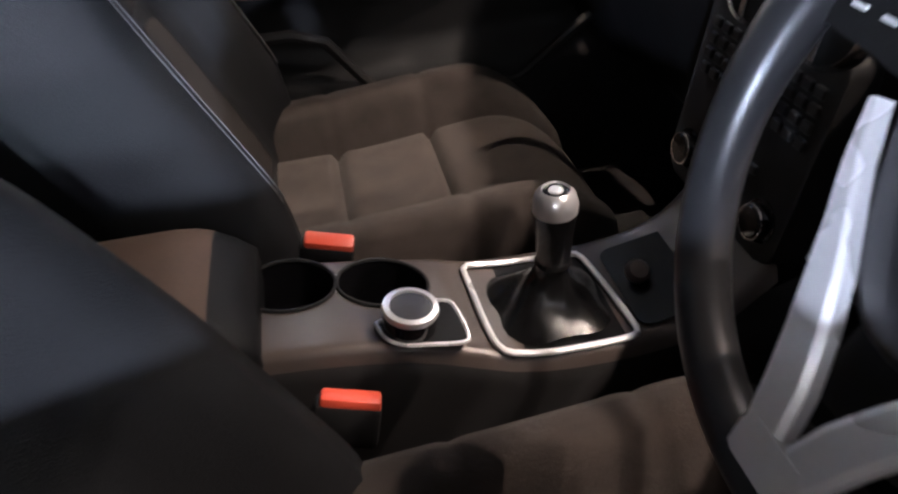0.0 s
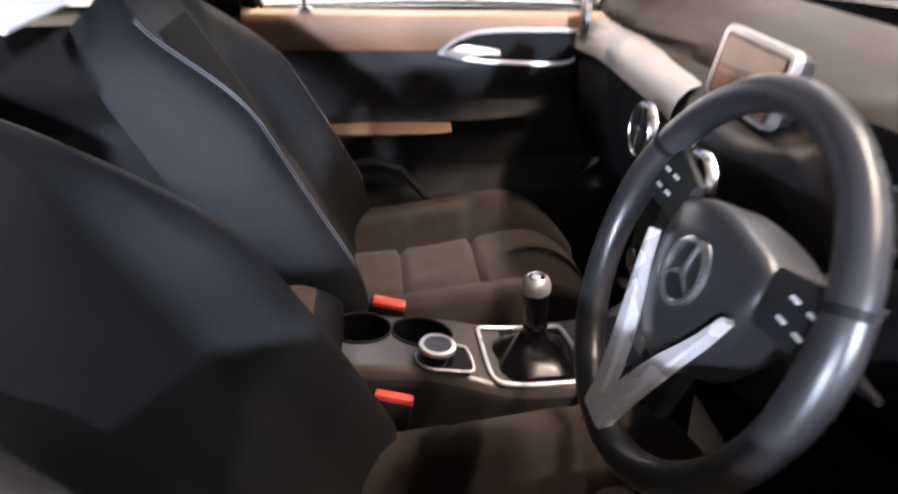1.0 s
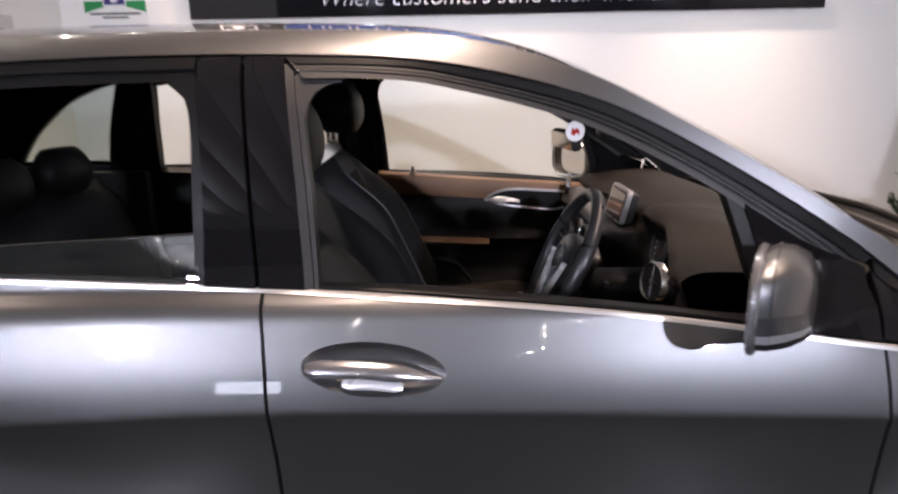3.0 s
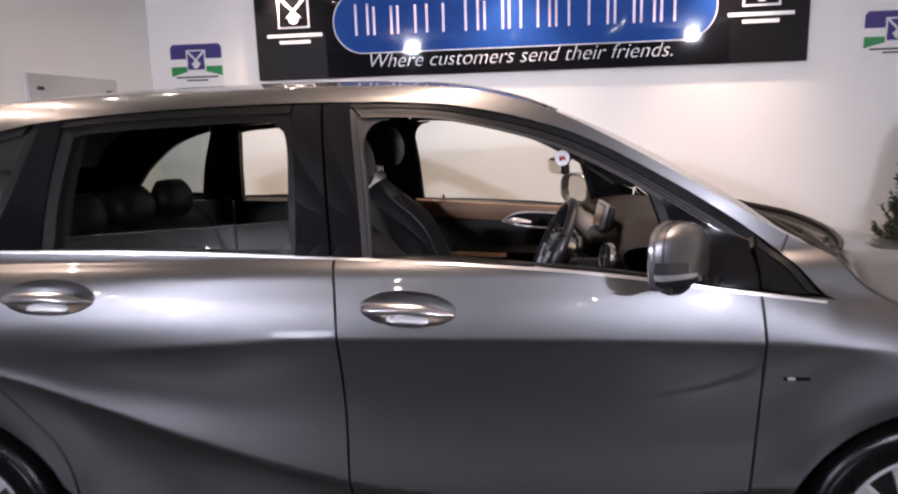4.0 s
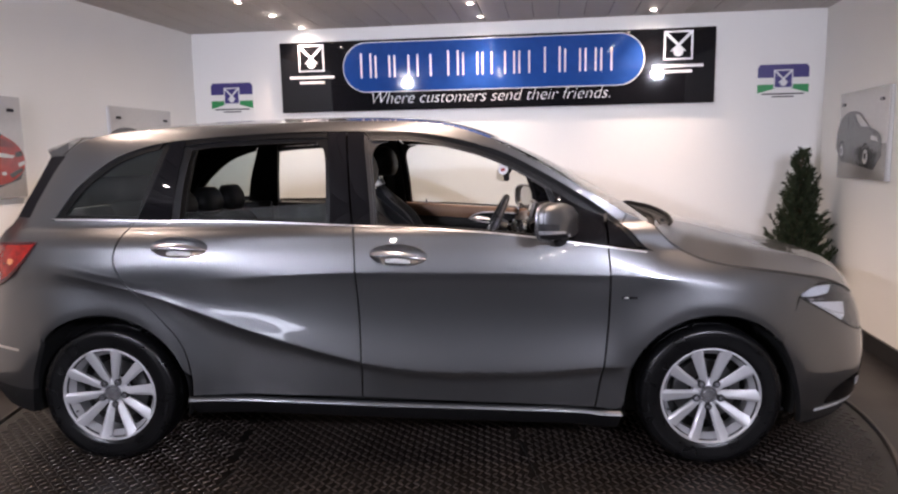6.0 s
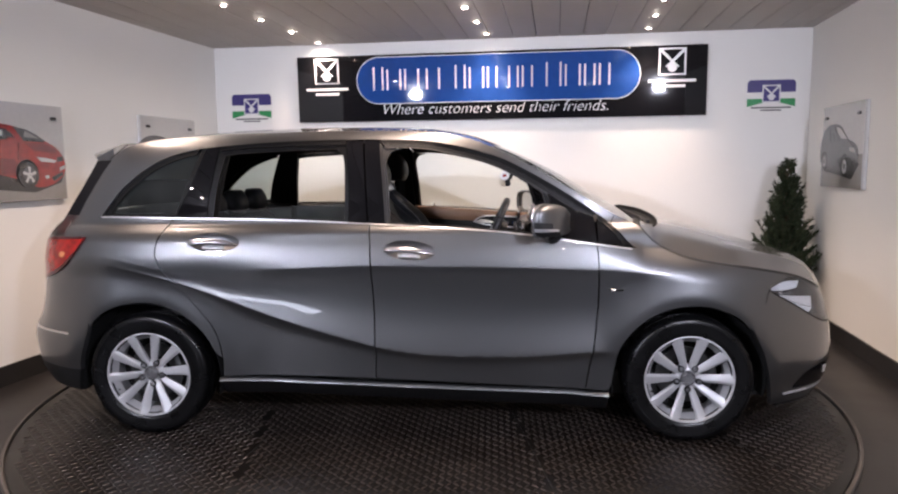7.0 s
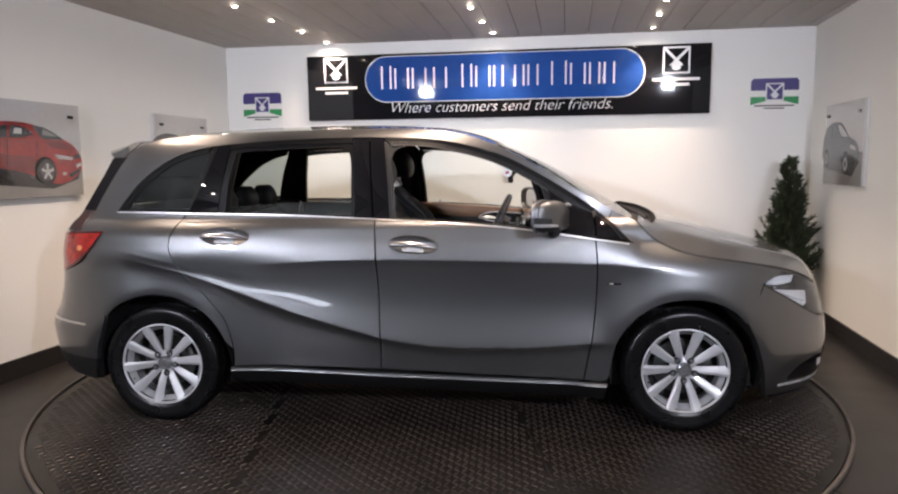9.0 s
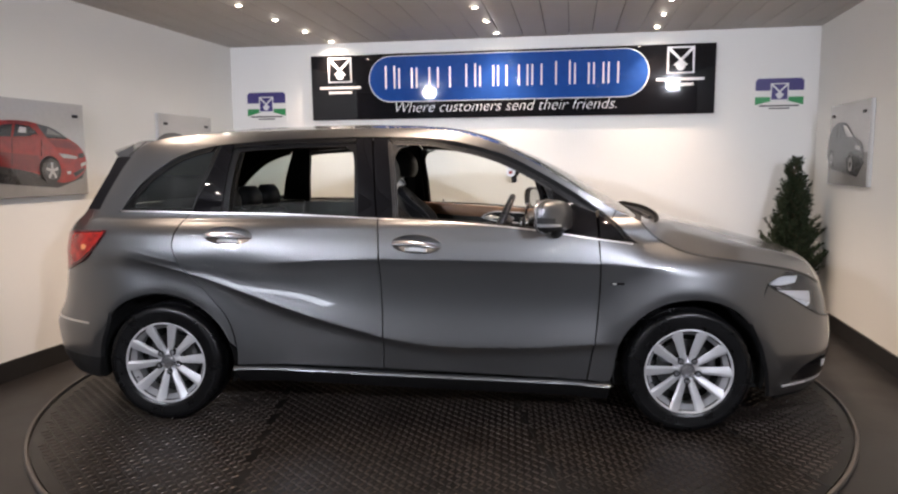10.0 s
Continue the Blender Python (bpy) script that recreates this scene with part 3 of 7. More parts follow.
def car_print(parent, w, h, paint, y, du, dz, k, kz=1.0):
    """A printed motor car in three-quarter view, in flat layers."""
    def at(pts):
        return [(du + a * k, dz + b * k * kz) for a, b in pts]
    flat("print_ground", rect(-w / 2 + 0.004, w / 2 - 0.004, -h / 2 + 0.004, -h * 0.10), M_PRINTFLOOR, parent, y, "", 0.001)
    flat("print_shadow", at([(-0.50, -0.17), (0.32, -0.25), (0.50, -0.10), (0.30, -0.02), (-0.50, -0.05)]), M_PRINTDARK, parent, y + 0.0012, "", 0.001)
    body = spline([(-0.62, 0.03), (-0.60, 0.16), (-0.50, 0.26), (-0.35, 0.315), (-0.18, 0.32), (-0.02, 0.29), (0.10, 0.215), (0.20, 0.15), (0.34, 0.115), (0.45, 0.06), (0.485, -0.03),
                   (0.46, -0.12), (0.34, -0.19), (0.20, -0.195), (0.03, -0.16), (-0.20, -0.12), (-0.40, -0.10), (-0.56, -0.10), (-0.63, -0.03), (-0.62, 0.03)], 70)[:-1]
    flat("print_body", at(body[::-1]), paint, parent, y + 0.0024, "", 0.001)
    flat("print_screen", at([(-0.03, 0.160), (0.185, 0.150), (0.09, 0.208), (-0.035, 0.278), (-0.15, 0.29)]), M_PANEL, parent, y + 0.0036, "", 0.001)
    flat("print_window", at([(-0.30, 0.148), (-0.065, 0.160), (-0.185, 0.285), (-0.30, 0.275)]), M_PRINTDARK, parent, y + 0.0036, "", 0.001)
    flat("print_window", at([(-0.53, 0.150), (-0.325, 0.148), (-0.325, 0.270), (-0.46, 0.235)]), M_PRINTDARK, parent, y + 0.0036, "", 0.001)
    flat("print_wiper", at([(-0.02, 0.152), (0.19, 0.142), (0.185, 0.152), (-0.03, 0.166)]), M_PRINTDARK, parent, y + 0.0048, "", 0.001)
    flat("print_mirror", at([(-0.09, 0.150), (-0.02, 0.150), (-0.015, 0.185), (-0.045, 0.20), (-0.085, 0.19)]), paint, parent, y + 0.006, "", 0.001)
    flat("print_seat", at([(-0.27, 0.155), (-0.20, 0.158), (-0.205, 0.21), (-0.245, 0.225)]), M_PRINTGREY, parent, y + 0.0048, "", 0.001)
    flat("print_bonnet", at([(0.00, 0.140), (0.20, 0.132), (0.36, 0.075), (0.30, 0.080), (0.18, 0.118)]), M_PRINTDARK, parent, y + 0.0036, "", 0.001)
    flat("print_flank", at([(-0.57, -0.115), (0.00, -0.155), (0.02, -0.06), (-0.57, -0.03)]), paint, parent, y + 0.0033, "", 0.0005)
    flat("print_crease", at([(-0.57, 0.03), (0.02, 0.055), (0.02, 0.062), (-0.57, 0.04)]), M_PRINTDARK, parent, y + 0.0036, "", 0.001)
    flat("print_bumper", at([(0.25, -0.145), (0.44, -0.09), (0.44, -0.075), (0.25, -0.13)]), M_PRINTDARK, parent, y + 0.0036, "", 0.001)
    for cx, cy, r in ((0.135, -0.125, 0.108), (-0.47, -0.07, 0.085)):
        flat("print_arch", at([(cx + a * 0.86 - 0.012, cy + 0.012 + b * 1.08) for a, b in disc(r)]), M_SKIRT, parent, y + 0.0030, "", 0.0005)
        flat("print_tyre", at([(cx + a * 0.78, cy + b) for a, b in disc(r)]), M_PRINTDARK, parent, y + 0.0036, "", 0.001)
        flat("print_wheel", at([(cx + a * 0.78, cy + b) for a, b in disc(r * 0.66)]), M_PANEL, parent, y + 0.0048, "", 0.001)
        flat("print_hub", at([(cx + a * 0.78, cy + b) for a, b in disc(r * 0.3)]), M_PRINTGREY, parent, y + 0.006, "", 0.001)
    flat("print_lamp", at([(0.24, 0.035), (0.41, 0.010), (0.37, 0.055), (0.25, 0.075)]), M_PANEL, parent, y + 0.0036, "", 0.001)
    flat("print_grille", at([(0.40, -0.03), (0.47, -0.02), (0.465, 0.0), (0.40, -0.005)]), M_PRINTDARK, parent, y + 0.0036, "", 0.001)


def red_print(parent, w, h, y):
    """A printed red hatchback seen from its front corner, in flat layers."""
    flat("print_ground", rect(-w / 2 + 0.004, w / 2 - 0.004, -h / 2 + 0.004, -0.04), M_PRINTFLOOR, parent, y, "", 0.001)
    flat("print_shadow", [(-0.55, -0.19), (0.30, -0.262), (0.53, -0.20), (0.575, -0.12), (0.20, -0.10), (-0.55, -0.09)], M_PRINTDARK, parent, y + 0.0012, "", 0.001)
    top = [(-0.55, 0.02), (-0.50, 0.075), (-0.34, 0.12), (-0.22, 0.155), (-0.09, 0.174), (0.02, 0.177), (0.11, 0.171), (0.25, 0.141), (0.408, 0.078), (0.50, 0.035), (0.556, -0.02)]
    low = [(0.578, -0.085), (0.562, -0.140), (0.50, -0.190), (0.416, -0.222), (0.31, -0.226), (0.15, -0.170), (-0.12, -0.120), (-0.42, -0.085), (-0.55, -0.07), (-0.55, 0.02)]
    flat("print_body", [tuple(p) for p in spline(top + low, 80)[:-1][::-1]], M_PRINTRED, parent, y + 0.0024, "", 0.001)
    flat("print_flank", [(-0.53, -0.065), (0.14, -0.155), (0.165, -0.075), (0.14, -0.045), (-0.53, 0.0)], M_PRINTSHADE, parent, y + 0.0033, "", 0.0005)
    flat("print_roof", [(-0.09, 0.160), (0.10, 0.158), (0.132, 0.168), (0.02, 0.174), (-0.09, 0.171)], M_PRINTSHADE, parent, y + 0.0033, "", 0.0005)
    flat("print_screen", [(0.212, 0.086), (0.403, 0.081), (0.32, 0.122), (0.249, 0.148), (0.142, 0.163)], M_PRINTGREY, parent, y + 0.0036, "", 0.001)
    flat("print_glint", [(0.225, 0.098), (0.350, 0.092), (0.290, 0.120), (0.235, 0.140)], M_PRINTFLOOR, parent, y + 0.0048, "", 0.001)
    flat("print_scuttle", [(0.212, 0.086), (0.225, 0.072), (0.40, 0.070), (0.403, 0.081)], M_PRINTDARK, parent, y + 0.0040, "", 0.001)
    flat("print_bonnet", [(0.235, 0.062), (0.39, 0.062), (0.50, 0.020), (0.47, 0.000), (0.36, 0.010), (0.30, 0.012)], M_PRINTSHADE, parent, y + 0.0036, "", 0.001)
    for pts in ([(-0.047, 0.073), (0.160, 0.083), (0.128, 0.118), (0.082, 0.146), (-0.026, 0.154)], [(-0.24, 0.070), (-0.065, 0.073), (-0.045, 0.153), (-0.12, 0.145), (-0.21, 0.110)]):
        flat("print_window", pts, M_PRINTDARK, parent, y + 0.0036, "", 0.001)
    flat("print_seat", [(-0.01, 0.100), (0.055, 0.100), (0.060, 0.135), (0.005, 0.138)], M_PANEL, parent, y + 0.0048, "", 0.001)
    flat("print_mirror", [(0.085, 0.060), (0.150, 0.060), (0.160, 0.085), (0.130, 0.096), (0.090, 0.085)], M_PRINTRED, parent, y + 0.0062, "", 0.001)
    for x0, z0, x1, z1 in ((-0.06, 0.070, -0.075, -0.110), (0.178, 0.06, 0.165, -0.05)):
        flat("print_seam", [(x0, z0), (x1, z1), (x1 + 0.004, z1), (x0 + 0.004, z0)], M_PRINTDARK, parent, y + 0.0045, "", 0.0005)
    flat("print_lamp", [(0.320, -0.028), (0.358, -0.058), (0.479, -0.066), (0.495, -0.050), (0.41, -0.036)], M_PANEL, parent, y + 0.0036, "", 0.001)
    flat("print_grille", [(0.500, -0.030), (0.552, -0.020), (0.562, -0.050), (0.502, -0.062)], M_PRINTDARK, parent, y + 0.0036, "", 0.001)
    flat("print_plate", [(0.520, -0.098), (0.572, -0.082), (0.572, -0.104), (0.522, -0.122)], M_PANEL, parent, y + 0.0036, "", 0.001)
    flat("print_intake", [(0.44, -0.165), (0.55, -0.125), (0.548, -0.150), (0.46, -0.190)], M_PRINTDARK, parent, y + 0.0036, "", 0.001)
    flat("print_spot_lamp", [(0.385, -0.152), (0.42, -0.150), (0.42, -0.170), (0.39, -0.172)], M_PANEL, parent, y + 0.0036, "", 0.001)
    for cx, cz, rx, rz in ((0.245, -0.147, 0.084, 0.082), (-0.47, -0.085, 0.060, 0.070)):
        flat("print_arch", [(cx - 0.008 + a * rx * 1.12, cz + 0.010 + b * rz * 1.12) for a, b in disc(1.0)], M_SKIRT, parent, y + 0.0038, "", 0.0005)
        flat("print_tyre", [(cx + a * rx, cz + b * rz) for a, b in disc(1.0)], M_PRINTDARK, parent, y + 0.0045, "", 0.001)
        flat("print_wheel", [(cx + 0.006 + a * rx * 0.66, cz + b * rz * 0.70) for a, b in disc(1.0)], M_PRINTGREY, parent, y + 0.0057, "", 0.001)
        for k in range(5):
            a = radians(90 + 72 * k)
            ca, sa = math.cos(a), math.sin(a)
            flat("print_spoke", [(cx + 0.006 + rx * 0.66 * (u * ca - v * sa), cz + rz * 0.70 * (u * sa + v * ca)) for u, v in ((0.05, -0.14), (0.98, -0.17), (0.98, 0.17), (0.05, 0.14))], M_PANEL, parent, y + 0.0069, "", 0.0006)


def poster(m, w, h, paint, label, du, dz, k, kz=1.0):
    ob = empty("framed_print", label, "poster", "prints on the side walls", m=m)
    part("panel", box((w, 0.012, h), (0, -0.026, 0), 0.002, 1), M_PANEL, ob, smooth=False)
    part("backing_frame", box((w - 0.0, 0.017, h), (0, -0.0095, 0), 0.002, 1), M_LIGHTPLASTIC, ob, "white backing edge", smooth=False)
    if paint is M_PRINTRED:
        red_print(ob, w, h, 0.0335)
    else:
        car_print(ob, w, h, paint, 0.0335, du, dz, k, kz)
    for sx in (-1, 1):
        part("clip", box((0.05, 0.012, 0.022), (sx * (w / 2 - 0.09), -0.038, h / 2 - 0.085), 0.003, 1), M_PRINTDARK, ob, "dark fixing clip", smooth=False)
    return ob


LW = ROOM @ LEFT @ pose(0, 0, 0, 0, 0, 90)       # x along the wall, deeper into the room; -y out of the wall
poster(LW @ Matrix.Translation((-2.688, 0, 1.463)), 1.16, 0.632, M_PRINTRED, "large glossy print of a bright red hatchback on the white wall", 0, 0, 1)
poster(LW @ Matrix.Translation((-0.855, 0, 1.475)), 0.79, 0.62, M_PRINTGREY, "glossy print of a silver-grey car on the white wall", -0.02, -0.10, 0.78)
RW = ROOM @ RIGHT @ pose(0, 0, 0, 0, 0, -90)
poster(RW @ Matrix.Translation((0.903, 0, 1.470)), 0.84, 0.620, M_PRINTGREY, "glossy print of a dark grey car in a white frame", 0.0, -0.06, 0.72)


# ---- conifer ----
def conifer(m, height, radius):
    ob = empty("potted_conifer", "dark green potted conifer tree standing in the corner", "tree", m=m)
    part("pot", lathe([(0.001, 0.0), (0.13, 0.0), (0.17, 0.26), (0.185, 0.27), (0.185, 0.30), (0.165, 0.30), (0.16, 0.27), (0.001, 0.27)], 32), M_POT, ob, "dark round plant pot")
    part("trunk", tube([(0, 0, 0.25), (0.006, 0.0, 0.6), (-0.004, 0.004, height * 0.75), (0, 0, height - 0.03)], [0.022, 0.018, 0.010, 0.003], 8), M_BARK, ob, "brown trunk")
    r = random.Random(11)
    v, f = [], []
    bv = bmesh.new()
    levels = 44
    for i in range(levels):
        h = 0.31 + (height - 0.35) * (i / (levels - 1)) ** 1.05
        reach = radius * (1 - (h - 0.31) / (height - 0.29)) ** 0.85 + 0.015
        count = max(4, int(11 * reach / radius) + 3)
        for c in range(count):
            a = r.uniform(0, math.tau)
            ln = reach * r.uniform(0.55, 1.08)
            rise = r.uniform(0.5, 1.3)
            d = Vector((math.cos(a), math.sin(a), rise))
            p0 = Vector((0, 0, h))
            tip = p0 + Vector((d.x * ln, d.y * ln, ln * rise))
            tube([p0, p0.lerp(tip, 0.6) + Vector((0, 0, -0.012)), tip], [0.004, 0.0025, 0.001], 4, bm=bv)
            n = max(24, int(ln * 560))
            for k in range(n):
                t = (k + r.random()) / n
                c0 = p0.lerp(tip, 0.15 + 0.85 * t) + Vector((0, 0, -0.012 * math.sin(math.pi * t)))
                out = Vector((math.cos(a) * 0.8 + r.uniform(-1, 1), math.sin(a) * 0.8 + r.uniform(-1, 1), r.uniform(0.0, 1.5))).normalized()
                s = out.cross(Vector((r.uniform(-1, 1), r.uniform(-1, 1), r.uniform(-1, 1)))).normalized()
                l2, w2 = r.uniform(0.02, 0.05), r.uniform(0.0025, 0.0055)
                q = len(v)
                v += [c0 - s * w2, c0 + out * l2 * 0.5 - s * w2, c0 + out * l2, c0 + out * l2 * 0.5 + s * w2]
                f.append((q, q + 1, q + 2, q + 3))
    part("woody_core", bv, M_BARK, ob, "thin brown twigs")
    link_mesh("crown", v, f, M_LEAF, ob, "dense dark green needles", smooth=False)
    return ob


conifer(ROOM @ Matrix.Translation((2.525, -0.40, -0.012)), 1.40, 0.25)

# ---- the car: x forward, y across (driver's side at y < 0), z up ----
PROFILE = [(0.0, 0.80), (0.20, 0.845), (0.30, 0.862), (0.45, 0.870), (0.60, 0.880), (0.75, 0.889), (0.85, 0.888), (0.95, 0.872), (1.02, 0.850), (1.055, 0.826), (1.07, 0.802),
           (1.20, 0.770), (1.35, 0.723), (1.45, 0.678), (1.49, 0.645), (1.52, 0.597), (1.54, 0.53), (1.56, 0.40)]
NOSE = [(0.12, 2.12), (0.25, 2.20), (0.40, 2.225), (0.55, 2.205), (0.68, 2.16), (0.76, 2.11), (0.85, 2.03), (1.0, 1.9)]
TAIL = [(0.15, 2.06), (0.32, 2.17), (0.47, 2.19), (0.60, 2.13), (0.72, 2.10), (1.0, 2.06), (1.10, 1.99), (1.42, 1.80), (1.56, 1.75)]
CREASE = [(-1.25, 0.835), (-0.79, 0.850), (-0.20, 0.872), (0.345, 0.866), (0.89, 0.851), (1.18, 0.835), (1.45, 0.81)]
SWEEP = [(-1.55, 0.885), (-1.43, 0.858), (-1.15, 0.787), (-0.91, 0.700), (-0.62, 0.596), (-0.33, 0.509), (-0.09, 0.451), (0.20, 0.423), (0.49, 0.424), (0.885, 0.449), (1.1, 0.46)]
SHUT = [(1.06, 1.075), (1.104, 1.052), (1.173, 0.978), (1.282, 0.920), (1.39, 0.891), (1.63, 0.853), (1.80, 0.820), (1.88, 0.799), (1.97, 0.765), (2.06, 0.72)]


def wide(x, z):
    """Half width of the body at length x and height z."""
    y = curve_at(PROFILE, z)
    if 0.2 < z < 1.045:
        zs = curve_at(SWEEP, x)
        zu = max(curve_at(CREASE, x), zs + 0.05)
        fu = smooth01(x, -1.1, -0.55) * (1 - smooth01(x, 1.0, 1.42))
        fs = smooth01(x, -1.62, -1.3) * (1 - smooth01(x, 0.86, 1.05))
        hi, lo = 0.893, 0.886
        if z >= zu:
            q = (z - zu) / (1.03 - zu)
            c = hi - 0.024 * q - 0.027 * q * q
            f = fu
        elif z >= zs:
            q = (zu - z) / max(zu - zs, 0.02)
            c = hi + (lo - hi) * q - 0.021 * min(1, (zu - zs) / 0.25) * math.sin(math.pi * min(q, 1)) ** 1.2 - 0.007 * fu * (1 - math.exp(-(zu - z) / 0.03)) * (1 - q)
            f = fu * (1 - q) + fs * q
        else:
            q = (zs - z) / max(zs - 0.24, 0.05)
            c = lo - 0.026 * (1 - math.exp(-9 * q)) + 0.004 * q - 0.10 * (zs - z) * smooth01(x, -1.05, -0.65) * (1 - smooth01(x, 0.70, 0.96))
            f = fs
        y += (c - y) * f * (1 - smooth01(z, 0.985, 1.045))
    y += 0.020 * smooth01(-x, 0.35, 1.30) * smooth01(z, 0.80, 0.93) * (1 - smooth01(z, 0.98, 1.09))
    for cx in (-1.35, 1.345):
        r = math.hypot(x - cx, z - 0.31)
        if z > 0.12:
            y += 0.004 * math.exp(-((r - 0.40) / 0.045) ** 2) * smooth01(abs(x), 0.95, 1.10)
            y += 0.024 * math.exp(-((max(r, 0.40) - 0.40) / 0.14) ** 2) * smooth01(abs(x), 0.84, 1.16)
    if x > 0.80 and z > 0.6:
        zt = curve_at(SHUT, x)
        zu = curve_at(CREASE, x)
        lo, hi = zu - 0.030, max(zu + 0.120, zt + 0.012 - 0.10 * (1 - smooth01(x, 1.10, 1.30)))
        y -= 0.070 * smooth01(x, 0.80, 1.40) * min(1, max(0, (z - lo) / (hi - lo))) ** 2
    if x > 1.25:
        t = min((x - 1.25) / (curve_at(NOSE, z) - 1.25), 1)
        y *= (1 - t ** 2.4) ** (1 / 3.5)
    if x < -1.2:
        t = min((-1.2 - x) / (curve_at(TAIL, z) - 1.2), 1)
        y *= (1 - t ** 2.8) ** (1 / 4)
    return y


def skin(x, z, s, off=0.0):
    return Vector((x, s * (wide(x, z) - off), z))


def grid_faces(nu, nv, flip=False, k0=0):
    out = []
    for j in range(nv - 1):
        for i in range(nu - 1):
            q = (k0 + j * nu + i, k0 + j * nu + i + 1, k0 + (j + 1) * nu + i + 1, k0 + (j + 1) * nu + i)
            out.append(q[::-1] if flip else q)
    return out


def add_skirt(V, F, loop, shift_by):
    """Turns the edge of a sheet inwards, so that it has depth in its gaps."""
    k = len(V)
    for i in loop:
        V.append(Vector(V[i]) + shift_by(V[i]))
    n = len(loop)
    for i in range(n):
        F.append((loop[i], loop[(i + 1) % n], k + (i + 1) % n, k + i))


def rim_loop(nu, nv):
    return list(range(nu)) + [j * nu + nu - 1 for j in range(1, nv)] + [(nv - 1) * nu + i for i in range(nu - 2, -1, -1)] + [j * nu for j in range(nv - 2, 0, -1)]


def coons(b, t, l, r, nu, nv):
    b, t, l, r = spline(b, nu), spline(t, nu), spline(l, nv), spline(r, nv)
    u = np.linspace(0, 1, nu)[None, :, None]
    v = np.linspace(0, 1, nv)[:, None, None]
    return (1 - v) * b[None] + v * t[None] + (1 - u) * l[:, None] + u * r[:, None] - ((1 - u) * (1 - v) * b[0] + u * (1 - v) * b[-1] + (1 - u) * v * t[0] + u * v * t[-1])


def panel(name, b, t, l, r, s, material, parent, label="", nu=60, nv=36, off=0.0, gap=0.0034, deep=0.026, hole=None):
    """A body panel: bottom, top, left and right edges in (x, z), laid on the body's skin."""
    P = coons(b, t, l, r, nu, nv)
    for a, c in ((P[0], P[1]), (P[-1], P[-2]), (P[:, 0], P[:, 1]), (P[:, -1], P[:, -2])):
        d = c - a
        a += d / np.maximum(np.linalg.norm(d, axis=1, keepdims=True), 1e-6) * gap
    P = P.reshape(-1, 2)
    F = grid_faces(nu, nv, s > 0)
    if hole is not None:
        hx, hz, ha, hb, tilt = hole
        ct, st = math.cos(tilt), math.sin(tilt)
        D = P - (hx, hz)
        E = np.stack([(D[:, 0] * ct + D[:, 1] * st) / ha, (-D[:, 0] * st + D[:, 1] * ct) / hb], 1)
        rho = np.linalg.norm(E, axis=1)
        F = [q for q in F if not all(rho[k] < 1 for k in q)]
        for k in np.where((rho < 1) & (rho > 0.2))[0]:
            e = E[k] / rho[k]
            P[k] = (hx + e[0] * ha * ct - e[1] * hb * st, hz + e[0] * ha * st + e[1] * hb * ct)
    V = [skin(x, z, s, off) for x, z in P]
    add_skirt(V, F, rim_loop(nu, nv), lambda p: Vector((0, -s * deep, 0)))
    return link_mesh(name, V, F, material, parent, label, angle=40)


def band(name, outer, inner, s, material, parent, label="", off=0.0, deep=0.03, n=60, closed=False, nw=2, off2=None):
    """A solid strip on the skin between two lines in (x, z)."""
    A, B = spline(outer, n), spline(inner, n)
    V, F = [], []
    off2 = off if off2 is None else off2
    for k in range(nw):
        w = k / (nw - 1)
        V += [skin(*(A[i] + (B[i] - A[i]) * w), s, off + (off2 - off) * w) for i in range(n)]
    for k in (nw - 1, 0):
        V += [v + Vector((0, -s * deep, 0)) for v in V[k * n:(k + 1) * n]]
    rows = list(range(nw)) + [nw, nw + 1]
    for a, b in zip(rows, rows[1:] + rows[:1]):
        for i in range(n if closed else n - 1):
            j = (i + 1) % n
            q = (a * n + i, a * n + j, b * n + j, b * n + i)
            F.append(q[::-1] if s > 0 else q)
    if not closed:
        F.append(tuple(r * n for r in rows))
        F.append(tuple(r * n + n - 1 for r in rows)[::-1])
    return link_mesh(name, V, F, material, parent, label, angle=35)


def wrap(name, front, xa, z0, z1, material, parent, label="", cols=22, rows=14, off=0.0, deep=0.02):
    """A panel that runs round an end of the car from side to side."""
    V = []
    half = []
    for j in range(rows):
        v = j / (rows - 1)
        line = []
        for i in range(cols):
            f = i / (cols - 1)
            g = 1 - (1 - f) ** 2.2
            za, zb = z0(f), z1(f)
            z = za + (zb - za) * v
            e = curve_at(NOSE if front else TAIL, z)
            st = 1.25 if front else 1.2
            t0 = (xa(z) - st) / (e - st)
            t = t0 + (1 - t0) * g
            x = st + (e - st) * t
            y = 0.0 if i == cols - 1 else wide(x if front else -x, z)
            line.append(((x - (off if f > 0.7 else 0)) * (1 if front else -1), max(0, y - off * (1 - f)), z))
        half.append(line)
    n = 2 * cols - 1
    for line in half:
        V += [Vector((x, -y, z)) for x, y, z in line] + [Vector((x, y, z)) for x, y, z in line[-2::-1]]
    F = grid_faces(n, rows, not front)
    add_skirt(V, F, rim_loop(n, rows), lambda p: Vector((-0.6 * deep if p.x > 0 else 0.6 * deep, -deep * (1 if p.y > 0.02 else -1 if p.y < -0.02 else 0), 0)))
    return link_mesh(name, V, F, material, parent, label, angle=40)


